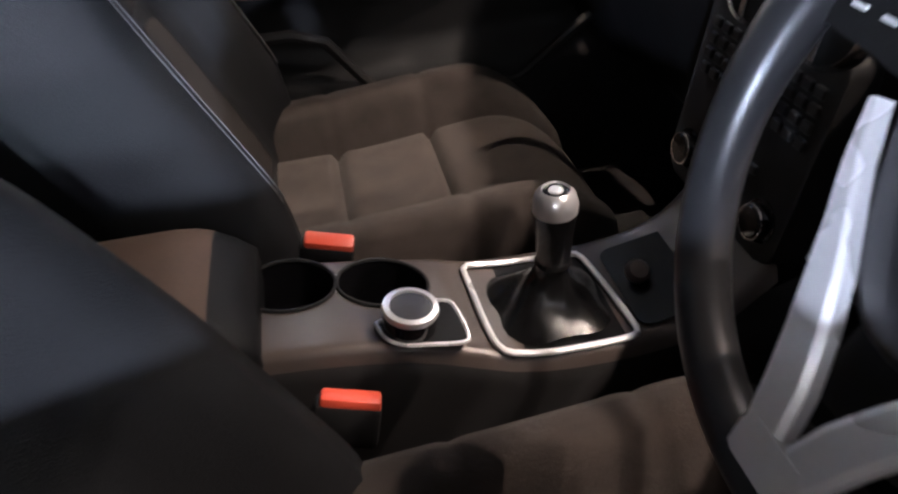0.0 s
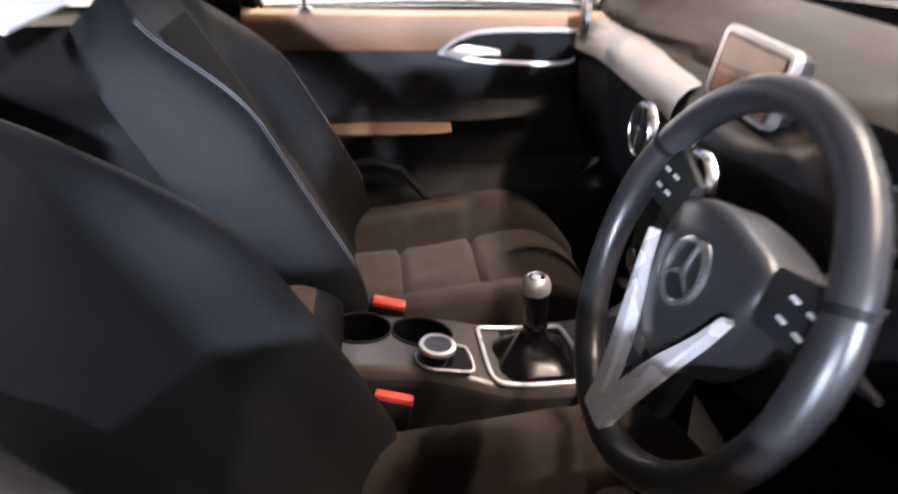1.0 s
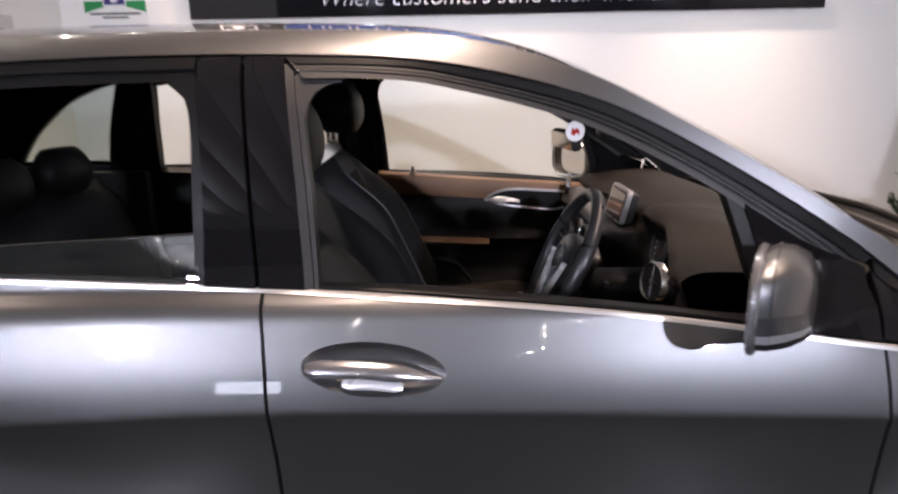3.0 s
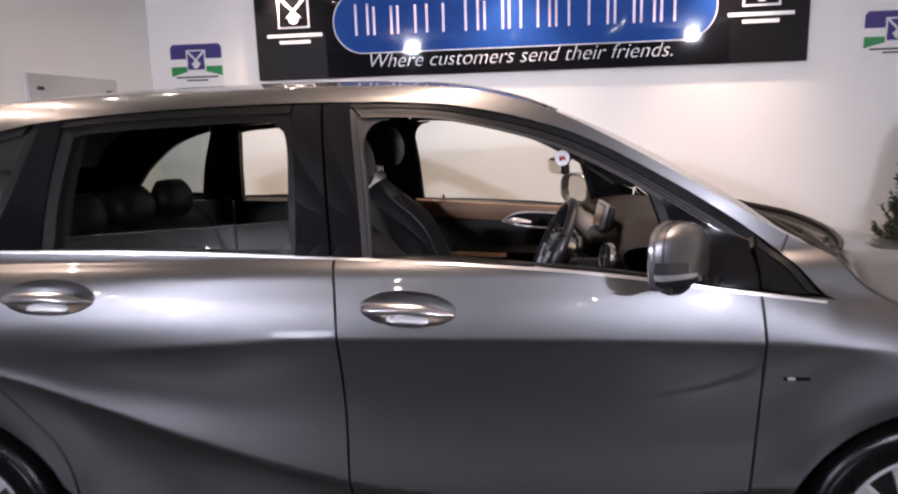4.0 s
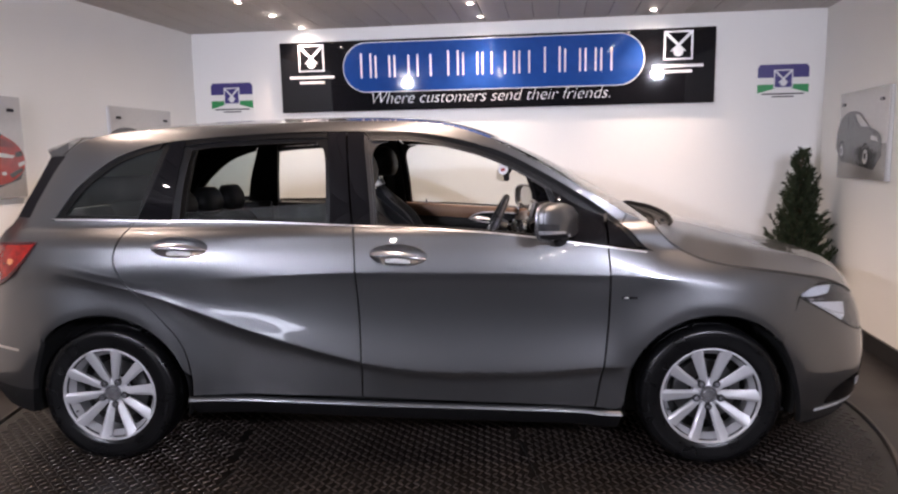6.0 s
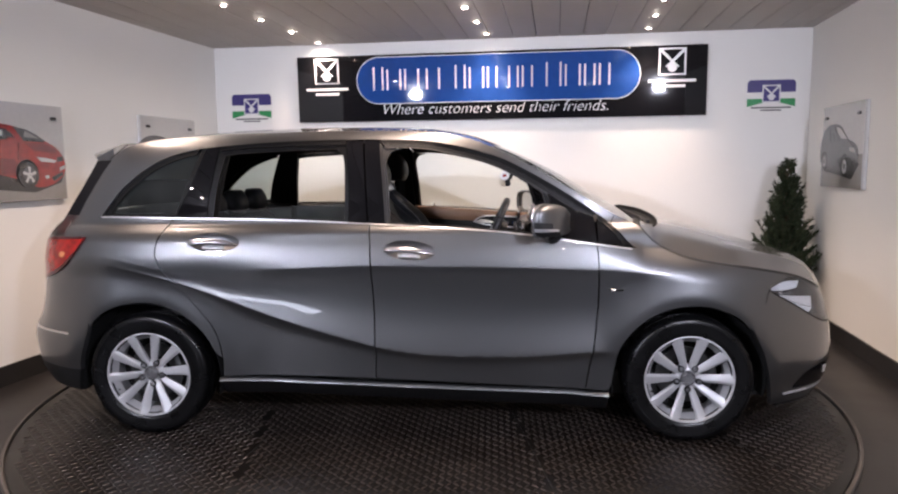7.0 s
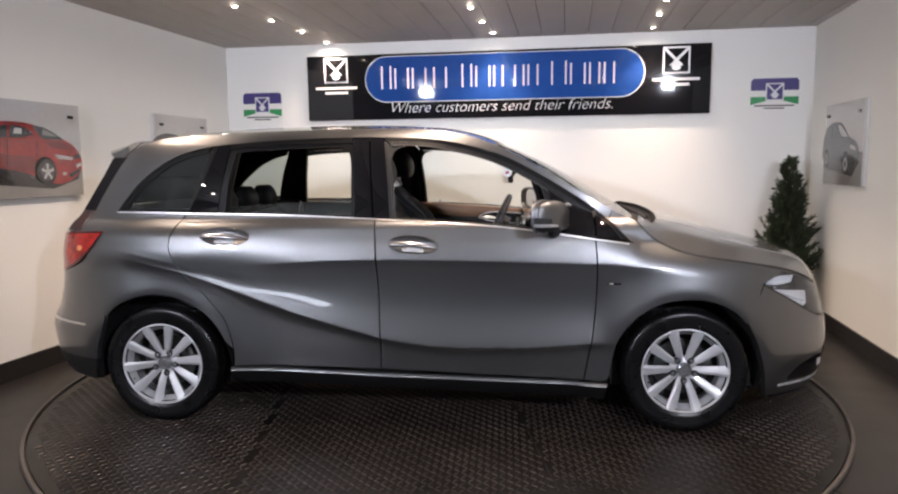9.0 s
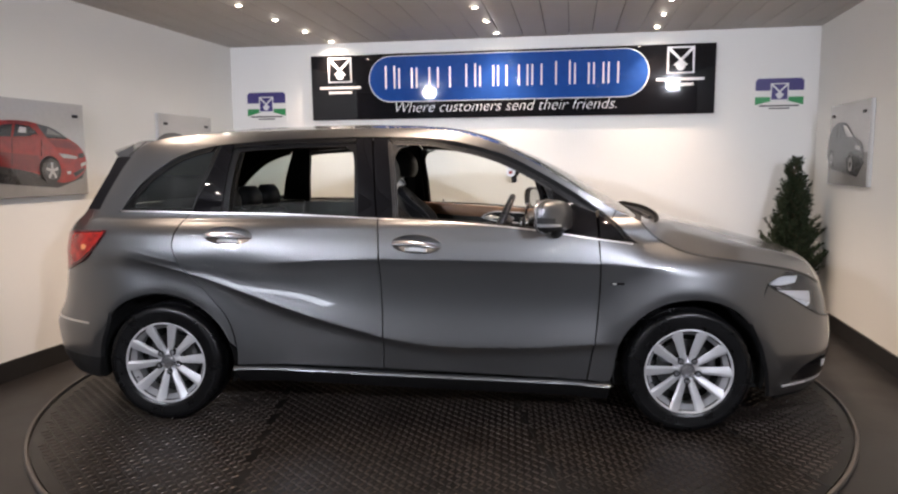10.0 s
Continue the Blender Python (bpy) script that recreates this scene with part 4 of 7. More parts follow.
car = empty("car", "dark grey metallic five-door hatchback parked on the turntable, front window down", "car")

# outlines in (x, z)
SEAM_B = [(-0.186, 0.300), (-0.182, 0.42), (-0.183, 0.544), (-0.187, 0.70), (-0.194, 0.85), (-0.200, 0.97), (-0.210, 1.070)]
SEAM_F = [(0.845, 0.258), (0.862, 0.36), (0.880, 0.469), (0.895, 0.60), (0.902, 0.735), (0.900, 0.86), (0.893, 0.972)]
SEAM_R = [(-0.957, 0.308), (-0.957, 0.40), (-0.972, 0.49), (-1.0, 0.567), (-1.048, 0.635), (-1.105, 0.706), (-1.16, 0.765), (-1.205, 0.819), (-1.245, 0.88), (-1.264, 0.945), (-1.247, 1.022), (-1.205, 1.101)]
BELT_F = [(-0.210, 1.070), (0.153, 1.052), (0.50, 1.025), (0.893, 0.972)]
BELT_R = [(-1.205, 1.101), (-0.70, 1.091), (-0.210, 1.070)]
BELT_Q = [(-1.80, 1.072), (-1.70, 1.098), (-1.59, 1.107), (-1.40, 1.106), (-1.205, 1.101)]
TOPL = [(-1.597, 1.110), (-1.545, 1.18), (-1.483, 1.255), (-1.332, 1.371), (-1.206, 1.424), (-1.04, 1.456), (-0.6, 1.484), (-0.15, 1.487), (0.12, 1.470), (0.40, 1.402), (0.59, 1.312), (0.84, 1.160), (0.98, 1.052), (1.058, 0.968), (1.09, 0.952), (1.13, 0.944), (1.20, 0.930), (1.278, 0.914)]
RAIL = [(-1.78, 1.06), (-1.695, 1.22), (-1.592, 1.385), (-1.50, 1.462), (-1.2, 1.512), (-0.7, 1.535), (-0.1, 1.537), (0.15, 1.517), (0.368, 1.455), (0.59, 1.343), (0.848, 1.191), (0.984, 1.110), (1.104, 1.052), (1.140, 1.010), (1.173, 0.979), (1.22, 0.948), (1.282, 0.920)]


def arc(cx, cz, r, a0, a1, n=14):
    return [(cx + r * math.cos(radians(a0 + (a1 - a0) * k / (n - 1))), cz + r * math.sin(radians(a0 + (a1 - a0) * k / (n - 1)))) for k in range(n)]


def handle(door, s, x0, x1, z0, z1):
    """A cupped pull handle: bowl, bright bow and lock end."""
    cx, cz, ha, hb = (x0 + x1) / 2, (z0 + z1) / 2, (x1 - x0) / 2 + 0.008, 0.046
    tilt = math.atan2(z1 - z0, x1 - x0)
    ct, st = math.cos(tilt), math.sin(tilt)

    def on(a, b, off):
        x, z = cx + a * ct - b * st, cz + a * st + b * ct
        return skin(x, z, s, off)
    V, F = [], []
    n, rings = 40, 7
    for j in range(rings):
        q = 1.03 * (1 - j / (rings - 1) * 0.98)
        for i in range(n):
            a = i * math.tau / n
            V.append(on(ha * q * math.cos(a), hb * q * math.sin(a), 0.0015 + 0.030 * (1 - (q / 1.03) ** 2.4)))
    for j in range(rings - 1):
        for i in range(n):
            F.append((j * n + i, j * n + (i + 1) % n, (j + 1) * n + (i + 1) % n, (j + 1) * n + i))
    link_mesh("handle_bowl", V, F, M_PAINT, door, "", angle=60)
    path, rad = [], []
    for k in range(21):
        f = k / 20
        a = -ha * 0.93 + 2 * ha * 0.93 * f
        path.append(on(a, 0.010 * math.sin(math.pi * f) - 0.003 - 0.006 * f, 0.004 - 0.017 * math.sin(math.pi * (0.12 + 0.88 * f)) ** 0.6))
        rad.append(0.003 + 0.0145 * smooth01(f, -0.10, 0.10) * (1 - smooth01(f, 0.62, 1.02) * 0.92))
    part("handle_bow", tube(path, rad, 14, flat=0.6), M_PULL, door, "grey satin door pull")
    split = on(-ha * 0.56, 0.004, -0.010)
    part("handle_joint", tube([split + Vector((-0.004, 0, -0.017)), split + Vector((0, s * 0.002, 0)), split + Vector((0.008, 0, 0.017))], 0.0012, 6), M_DARK, door, "fine joint at the lock end")
    # added bright bar: stands in for the reflection at the bottom of the bowl
    part("bowl_glint", tube([on(-ha * 0.42 + ha * 0.84 * k / 8, -0.027 + 0.003 * math.sin(math.pi * k / 8), 0.002) for k in range(9)], [0.006] + [0.0115] * 7 + [0.006], 10, flat=0.6), M_SPOKE, door, "bright bar for the reflection in the bowl")
    part("lock_cylinder", tube([on(-ha * 0.72, 0.0, -0.006), on(-ha * 0.72, 0.0, -0.0155)], [0.0095, 0.0085], 18), M_VENT, door, "small round door lock")


def glass_pane(name, outline, s, material, parent, off, label=""):
    P = spline(outline + [outline[0]], 4 * len(outline) + 1)[:-1] if len(outline) > 5 else np.array(outline)
    lo, hi = P.min(0), P.max(0)
    V = [skin(x, z, s, off) for x, z in P]
    bm = bmesh.new()
    vs = [bm.verts.new(v) for v in V]
    f = bm.faces.new(vs)
    bmesh.ops.triangulate(bm, faces=[f])
    return part(name, bm, material, parent, label)


def side_of_car(s):
    """Doors, wings, rails, windows and trim of one side; s = -1 is the driver's side."""
    near = s < 0
    fd = panel("front_door", [SEAM_B[0], (0.33, 0.279), SEAM_F[0]], BELT_F, SEAM_B, SEAM_F, s, M_PAINT, car, "grey metallic front door with its window fully lowered" if near else "grey metallic front door, window closed", 150, 120,
               hole=(-0.007, 0.946, 0.128, 0.046, -0.065))
    rd = panel("rear_door", [SEAM_R[0], (-0.57, 0.305), SEAM_B[0]], BELT_R, SEAM_R, SEAM_B, s, M_PAINT, car, "grey metallic rear door with its window half lowered" if near else "grey metallic rear door", 140, 120,
               hole=(-0.973, 0.988, 0.128, 0.046, -0.03))
    handle(fd, s, -0.127, 0.113, 0.954, 0.938)
    handle(rd, s, -1.093, -0.853, 0.992, 0.984)
    panel("front_wing", [SEAM_F[0], (0.955, 0.262)] + arc(1.345, 0.305, 0.378, 172, 42, 12) + [(1.64, 0.57)], [(0.893, 0.972), (0.98, 0.966), (1.058, 0.960), (1.09, 0.956), (1.13, 0.950), (1.20, 0.936), (1.282, 0.918), (1.39, 0.889), (1.63, 0.851), (1.72, 0.834), (1.83, 0.802)],
          SEAM_F, [(1.64, 0.57), (1.68, 0.64), (1.712, 0.748), (1.765, 0.775), (1.83, 0.802)], s, M_PAINT, car, "", 130, 80)
    panel("rear_quarter", [(-1.63, 0.585)] + arc(-1.35, 0.305, 0.382, 136, 20, 12) + [SEAM_R[1]], BELT_Q, [(-1.63, 0.585), (-1.70, 0.70), (-1.739, 0.88), (-1.65, 1.009), (-1.745, 1.017), (-1.80, 1.072)], SEAM_R[1:], s, M_PAINT, car, "", 120, 80)
    band("side_rail", TOPL, RAIL, s, M_PAINT, car, "grey roof rail and pillars", -0.0008, 0.03, 160, nw=9)
    band("spoiler_joint", [(-1.600, 1.398), (-1.545, 1.440), (-1.500, 1.478)], [(-1.605, 1.401), (-1.550, 1.443), (-1.505, 1.481)], s, M_DARK, car, "dark joint at the roof spoiler", -0.0016, 0.006, 12)
    band("pillar_joint", [(0.960, 1.066), (0.971, 1.088), (0.984, 1.112)], [(0.965, 1.062), (0.976, 1.085), (0.989, 1.109)], s, M_DARK, car, "dark joint across the pillar foot", -0.0016, 0.006, 8)
    panel("door_opening", [(-0.94, 0.30), (0.86, 0.25)], [(-1.19, 1.08), (-0.5, 1.06), (0.2, 1.03), (0.88, 0.95)], [(-0.94, 0.30), (-1.19, 1.08)], [(0.86, 0.25), (0.88, 0.95)], s, M_DARK, car, "dark door opening behind the gaps", 24, 14, off=0.034, deep=0.004)
    panel("rear_corner", [(-1.62, 0.56), (-1.98, 0.56)], [(-1.60, 1.085), (-1.98, 1.085)], [(-1.62, 0.56), (-1.60, 1.085)], [(-1.98, 0.56), (-1.98, 1.085)], s, M_PAINT, car, "", 30, 20, off=0.010, deep=0.004)
    # arch liners
    for cx, r in ((1.345, 0.374), (-1.35, 0.376)):
        V, F = [], []
        n = 30
        for k in range(n):
            a = radians(-14 + 208 * k / (n - 1))
            x, z = cx + r * math.cos(a), 0.305 + r * math.sin(a)
            for y in (wide(x, max(z, 0.2)) - 0.012, 0.50):
                V.append(Vector((x, s * y, z)))
        F = [(2 * k, 2 * k + 1, 2 * k + 3, 2 * k + 2) for k in range(n - 1)]
        F.append(tuple(2 * k + 1 for k in range(n)))
        link_mesh("arch_liner", V, F, M_DARK, car, "black wheel arch liner", angle=60)
    # sill
    V = []
    n = 40
    prof = [(0.0, 0.006), (-0.003, -0.003), (-0.008, -0.010), (-0.019, -0.014), (-0.026, -0.009), (-0.030, 0.004)]
    low = [(-0.029, 0.002), (-0.046, 0.020), (-0.078, 0.050), (-0.110, 0.09)]
    VL = []
    for k in range(n):
        x = -0.972 + 1.93 * k / (n - 1)
        zt = 0.306 - (x + 0.972) * 0.0285 - (0.004 if x > 0.85 else 0)
        for dz, dy in prof:
            V.append(Vector((x, s * (wide(x, zt) - dy - 0.004), zt + dz)))
        for dz, dy in low:
            VL.append(Vector((x, s * (wide(x, zt) - dy - 0.004), zt + dz)))
    # lower sill in black: the shade under it is put into the colour
    link_mesh("sill_underside", VL, grid_faces(len(low), n, near), M_PLASTIC, car, "underside of the sill, coloured black for its shade", angle=40)
    link_mesh("sill", V, grid_faces(len(prof), n, near), M_PAINT, car, "", angle=40)
    # belt moulding, bright
    band("belt_moulding", [(-1.605, 1.111), (-1.40, 1.110), (-1.205, 1.105), (-0.70, 1.095), (-0.228, 1.074), (0.153, 1.056), (0.50, 1.029), (0.893, 0.976), (1.06, 0.952)],
         [(-1.590, 1.104), (-1.40, 1.103), (-1.205, 1.098), (-0.70, 1.088), (-0.228, 1.0685), (0.153, 1.0505), (0.50, 1.0225), (0.893, 0.969), (1.055, 0.946)], s, M_SILVER, car, "slim bright waist moulding", -0.003, 0.012, 90)
    # quarter window surround and pane
    Q_OUT = [(-1.592, 1.113), (-1.54, 1.182), (-1.48, 1.254), (-1.332, 1.369), (-1.206, 1.421), (-1.10, 1.446)]
    Q_IN = [(-1.545, 1.122), (-1.505, 1.180), (-1.45, 1.243), (-1.32, 1.345), (-1.206, 1.395), (-1.12, 1.418)]
    band("quarter_seal", Q_OUT, Q_IN, s, M_RUBBER, car, "black window seal", 0.006, 0.03, 30)
    band("quarter_seal", [(-1.55, 1.124), (-1.3, 1.125), (-1.19, 1.121)], [(-1.59, 1.110), (-1.3, 1.109), (-1.19, 1.105)], s, M_RUBBER, car, "", 0.006, 0.03, 20)
    glass_pane("quarter_pane", [(-1.56, 1.115), (-1.51, 1.18), (-1.455, 1.24), (-1.33, 1.345), (-1.206, 1.40), (-1.10, 1.425), (-1.19, 1.112), (-1.4, 1.115)], s, M_TINT, car, 0.016, "dark tinted rear quarter glass")
    # black gloss pillar trims: C at the rear door, B at both doors
    band("pillar_trim", [(-1.205, 1.103), (-1.16, 1.25), (-1.09, 1.446)], [(-1.200, 1.103), (-1.135, 1.25), (-1.066, 1.45)], s, M_RUBBER, car, "", 0.010, 0.03, 16)
    band("pillar_trim", [(-1.196, 1.103), (-1.130, 1.25), (-1.062, 1.45)], [(-1.040, 1.099), (-1.025, 1.25), (-1.000, 1.455)], s, M_BLACKGLOSS, rd, "black gloss rear pillar trim", 0.004, 0.04, 16, nw=4)
    band("pillar_trim", [(-0.318, 1.077), (-0.320, 1.25), (-0.340, 1.48)], [(-0.225, 1.073), (-0.239, 1.25), (-0.260, 1.484)], s, M_BLACKGLOSS, rd, "black gloss centre pillar trim", 0.002, 0.04, 16, nw=4)
    band("pillar_trim", [(-0.217, 1.073), (-0.231, 1.25), (-0.252, 1.484)], [(-0.135, 1.068), (-0.150, 1.25), (-0.178, 1.482)], s, M_BLACKGLOSS, fd, "black gloss centre pillar trim", 0.002, 0.04, 16, nw=4)
    # rear door window frame
    band("window_frame", [(-1.062, 1.452), (-0.9, 1.467), (-0.6, 1.481), (-0.345, 1.484)], [(-1.030, 1.432), (-0.9, 1.446), (-0.6, 1.458), (-0.345, 1.462)], s, M_FRAME, rd, "dark window frame", 0.006, 0.03, 30)
    band("window_seal", [(-1.028, 1.430), (-0.9, 1.444), (-0.6, 1.456), (-0.345, 1.460)], [(-0.995, 1.404), (-0.9, 1.419), (-0.6, 1.434), (-0.345, 1.440)], s, M_FRAME, rd, "black window seal", 0.014, 0.04, 30)
    band("window_seal", [(-1.040, 1.100), (-1.025, 1.25), (-1.0, 1.44)], [(-1.005, 1.099), (-0.992, 1.25), (-0.965, 1.41)], s, M_RUBBER, rd, "", 0.012, 0.04, 14)
    band("window_seal", [(-0.338, 1.077), (-0.342, 1.25), (-0.356, 1.40), (-0.395, 1.436)], [(-0.318, 1.077), (-0.320, 1.25), (-0.335, 1.44), (-0.340, 1.448)], s, M_FRAME, rd, "", 0.012, 0.04, 18)
    if near:
        V = [Vector((x, s * (0.768 + o + 0.05 * (x + 0.67) - 0.30 * (z - 1.085)), z)) for o in (0.0, -0.004) for x, z in ((-1.02, 1.085), (-0.33, 1.07), (-0.335, 1.168), (-0.99, 1.130))]
        pane = link_mesh("window_pane", V[:4], [(0, 1, 2, 3)], M_DUSTY, rd, "half-lowered dusty window glass", smooth=False)
        part("pane_edge", tube([V[3].lerp(V[7], 0.5), V[2].lerp(V[6], 0.5)], 0.0018, 6), M_SEAL, pane, "ground top edge of the glass")
    else:
        glass_pane("window_pane", [(-1.02, 1.085), (-0.33, 1.07), (-0.35, 1.45), (-0.99, 1.42)], s, M_GLASS, rd, 0.030, "window glass")
        glass_pane("window_pane", [(-0.15, 1.06), (0.72, 1.0), (0.66, 1.24), (0.40, 1.37), (0.15, 1.44), (-0.17, 1.46)][:6], s, M_GLASS, fd, 0.030, "window glass")
    # front door window frame: two ribs and a grey inner channel
    F1 = [(-0.180, 1.483), (-0.02, 1.482), (0.12, 1.467), (0.40, 1.399), (0.59, 1.309), (0.84, 1.157), (0.900, 1.113)]
    F2 = [(-0.165, 1.470), (-0.02, 1.467), (0.115, 1.453), (0.385, 1.386), (0.575, 1.297), (0.82, 1.147), (0.880, 1.103)]
    F3 = [(-0.150, 1.455), (-0.02, 1.450), (0.105, 1.437), (0.37, 1.369), (0.56, 1.280), (0.72, 1.182), (0.80, 1.130)]
    F4 = [(-0.140, 1.443), (-0.02, 1.441), (0.102, 1.428), (0.364, 1.360), (0.552, 1.272), (0.71, 1.175), (0.79, 1.122)]
    band("window_frame", F1, F2, s, M_FRAME, fd, "dark ribbed window frame", 0.006, 0.03, 50, nw=3, off2=0.010)
    band("window_frame", F2, F3, s, M_FRAME, fd, "", 0.016, 0.03, 50)
    for w in (0.28, 0.62):
        rib = [(a[0] + (b[0] - a[0]) * w, a[1] + (b[1] - a[1]) * w) for a, b in zip(F2, F3)]
        band("frame_rib", rib, [(x, z - 0.003) for x, z in rib], s, M_SEAL, fd, "thin grey rib", 0.011, 0.02, 50)
    band("window_channel", F3, F4, s, M_SEAL, fd, "grey glass channel", 0.008, 0.04, 50)
    band("window_channel", [(-0.135, 1.066), (-0.150, 1.25), (-0.176, 1.470)], [(-0.120, 1.066), (-0.135, 1.25), (-0.160, 1.455)], s, M_SEAL, fd, "", 0.004, 0.045, 18, nw=3, off2=0.012)
    band("window_channel", [(-0.119, 1.066), (-0.134, 1.25), (-0.159, 1.45)], [(-0.111, 1.066), (-0.124, 1.25), (-0.143, 1.40)], s, M_SEAL, fd, "", 0.016, 0.03, 18)
    band("corner_fillet", [(-0.158, 1.36), (-0.160, 1.41), (-0.158, 1.45), (-0.12, 1.440), (-0.07, 1.440)], [(-0.138, 1.355), (-0.135, 1.385), (-0.122, 1.413), (-0.098, 1.429), (-0.068, 1.434)], s, M_SEAL, fd, "", 0.018, 0.025, 16)
    band("window_channel", [(0.632, 1.228), (0.665, 1.13), (0.70, 1.005)], [(0.662, 1.214), (0.695, 1.12), (0.730, 1.0)], s, M_FRAME, fd, "upright glass channel", 0.012, 0.04, 14)
    band("waist_seal", [(-0.110, 1.070), (0.153, 1.059), (0.50, 1.032), (0.71, 1.006)], [(-0.110, 1.074), (0.153, 1.063), (0.50, 1.036), (0.71, 1.010)], s, M_FRAME, fd, "grey waist seal", 0.010, 0.03, 30)
    band("waist_seal", [(-1.0, 1.098), (-0.7, 1.096), (-0.33, 1.080)], [(-1.0, 1.105), (-0.7, 1.103), (-0.33, 1.087)], s, M_RUBBER, rd, "", 0.010, 0.012, 24)
    # mirror sail on the door, fixed corner glass on the wing
    band("mirror_sail", [(0.664, 1.214), (0.78, 1.142), (0.885, 1.098)], [(0.73, 1.004), (0.82, 0.990), (0.892, 0.980)], s, M_BLACKGLOSS, fd, "black gloss mirror corner", 0.006, 0.035, 16, nw=5)
    band("corner_trim", [(0.902, 1.108), (0.98, 1.045), (1.045, 0.967)], [(0.905, 1.085), (0.965, 1.035), (1.018, 0.972)], s, M_RUBBER, car, "", 0.006, 0.02, 14)
    band("corner_pane", [(0.898, 1.088), (0.965, 1.036), (1.020, 0.974)], [(0.900, 0.982), (0.955, 0.974), (1.015, 0.966)], s, M_BLACKGLOSS, car, "dark fixed corner glass", 0.010, 0.01, 14, nw=4)
    # door mirror
    mh = bmesh.new()
    rows = []
    for k, (x, cy, cz, wy, wz) in enumerate([(0.618, 0.927, 1.090, 0.094, 0.070), (0.621, 0.927, 1.090, 0.101, 0.076), (0.645, 0.923, 1.090, 0.105, 0.080), (0.675, 0.917, 1.088, 0.100, 0.077), (0.705, 0.909, 1.083, 0.086, 0.068),
                                             (0.724, 0.901, 1.074, 0.064, 0.053), (0.733, 0.895, 1.070, 0.03, 0.025)]):
        ring = []
        for i in range(28):
            a = i * math.tau / 28
            ca, sa = math.cos(a), math.sin(a)
            yy = math.copysign(abs(ca) ** 0.62, ca) * wy
            zz = math.copysign(abs(sa) ** 0.62, sa) * wz * (1 if sa > 0 else 0.92)
            ring.append(mh.verts.new((x - 0.52 * yy + 0.012, s * (cy + yy), cz + zz)))
        rows.append(ring)
    for name, i0, i1, k0, k1, grow, stuff in (("mirror_skirt", 16, 26, 1, 6, 0.0015, M_PLASTIC), ("mirror_line", 26, 27, 1, 6, 0.0024, M_SILVER), ("indicator_lens", 27, 28, 1, 5, 0.0012, M_SMOKE), ("mirror_seam", 0, 28, 2, 3, 0.0006, M_SEAL)) if s < 0 else (("mirror_skirt", 16, 26, 1, 6, 0.0015, M_PLASTIC),):
        V = []
        for k in range(k0, k1):
            mid = sum((v.co for v in rows[k]), Vector()) / 28
            for i in range(i0, i1 + 1):
                p = rows[k][i % 28].co
                V.append(p + (p - mid).normalized() * grow)
        if name == "mirror_seam":
            V += [v + Vector((0.005, 0, 0)) for v in V]
        link_mesh(name, V, grid_faces(i1 - i0 + 1, len(V) // (i1 - i0 + 1), s > 0), stuff, fd, {"mirror_skirt": "black lower mirror shell", "mirror_line": "bright line along the mirror", "indicator_lens": "smoked indicator lens", "mirror_seam": "thin dark mirror seam"}[name], angle=60)
    for a, b in zip(rows, rows[1:]):
        for i in range(28):
            mh.faces.new((a[i], a[(i + 1) % 28], b[(i + 1) % 28], b[i]))
    mh.faces.new(rows[-1])
    part("mirror_housing", mh, M_PAINT, fd, "grey door mirror shell", angle=50)
    part("mirror_glass", prism([(y * 0.97, z * 0.97) for y, z in rounded(0.18, 0.138, 0.05, 6)], 0.004, pose(0.652, s * 0.927, 1.090, 0, 0, s * 27.5) @ pose(0, 0, 0, 90, 0, -90)), M_CHROME, fd, "mirror glass", smooth=False)
    part("mirror_rim", tube([Vector((0.630 - 0.52 * math.copysign(abs(math.cos(a)) ** 0.62, math.cos(a)) * 0.099, s * (0.927 + math.copysign(abs(math.cos(a)) ** 0.62, math.cos(a)) * 0.099), 1.090 + math.copysign(abs(math.sin(a)) ** 0.62, math.sin(a)) * 0.073)) for a in np.linspace(0, math.tau, 40, endpoint=False)], 0.0085, 8, closed=True), M_PULL, fd, "satin mirror rim")
    part("mirror_tray", box((0.050, 0.12, 0.016), (0, 0, 0), 0.0075, 3, m=pose(0.682, s * 0.902, 1.022, 0, 0, s * 27)), M_PLASTIC, fd, "black mirror underside")
    part("mirror_foot", tube([(0.70, s * 0.845, 0.998), (0.685, s * 0.89, 1.004), (0.675, s * 0.915, 1.015)], [0.034, 0.028, 0.022], 14, flat=0.6), M_PLASTIC, fd, "black mirror foot")
    # badge on the wing
    part("wing_badge", box((0.066, 0.004, 0.009), (0, 0, 0), 0.0015, 1, m=Matrix.Translation(skin(0.985, 0.755, s, -0.002))), M_BLACKGLOSS, car, "small dark wing badge", smooth=False)
    part("wing_badge", box((0.020, 0.006, 0.008), (0, 0, 0), 0.002, 1, m=Matrix.Translation(skin(0.970, 0.755, s, -0.0035))), M_SILVER, car, "tiny bright mark", smooth=False)
    # head lamp: bowl, lens, reflector pieces
    HU = [(1.714, 0.750), (1.765, 0.778), (1.83, 0.800), (1.93, 0.786), (2.02, 0.755), (2.09, 0.705)]
    HL = [(1.714, 0.746), (1.76, 0.718), (1.863, 0.663), (1.95, 0.612), (2.04, 0.567), (2.12, 0.545)]
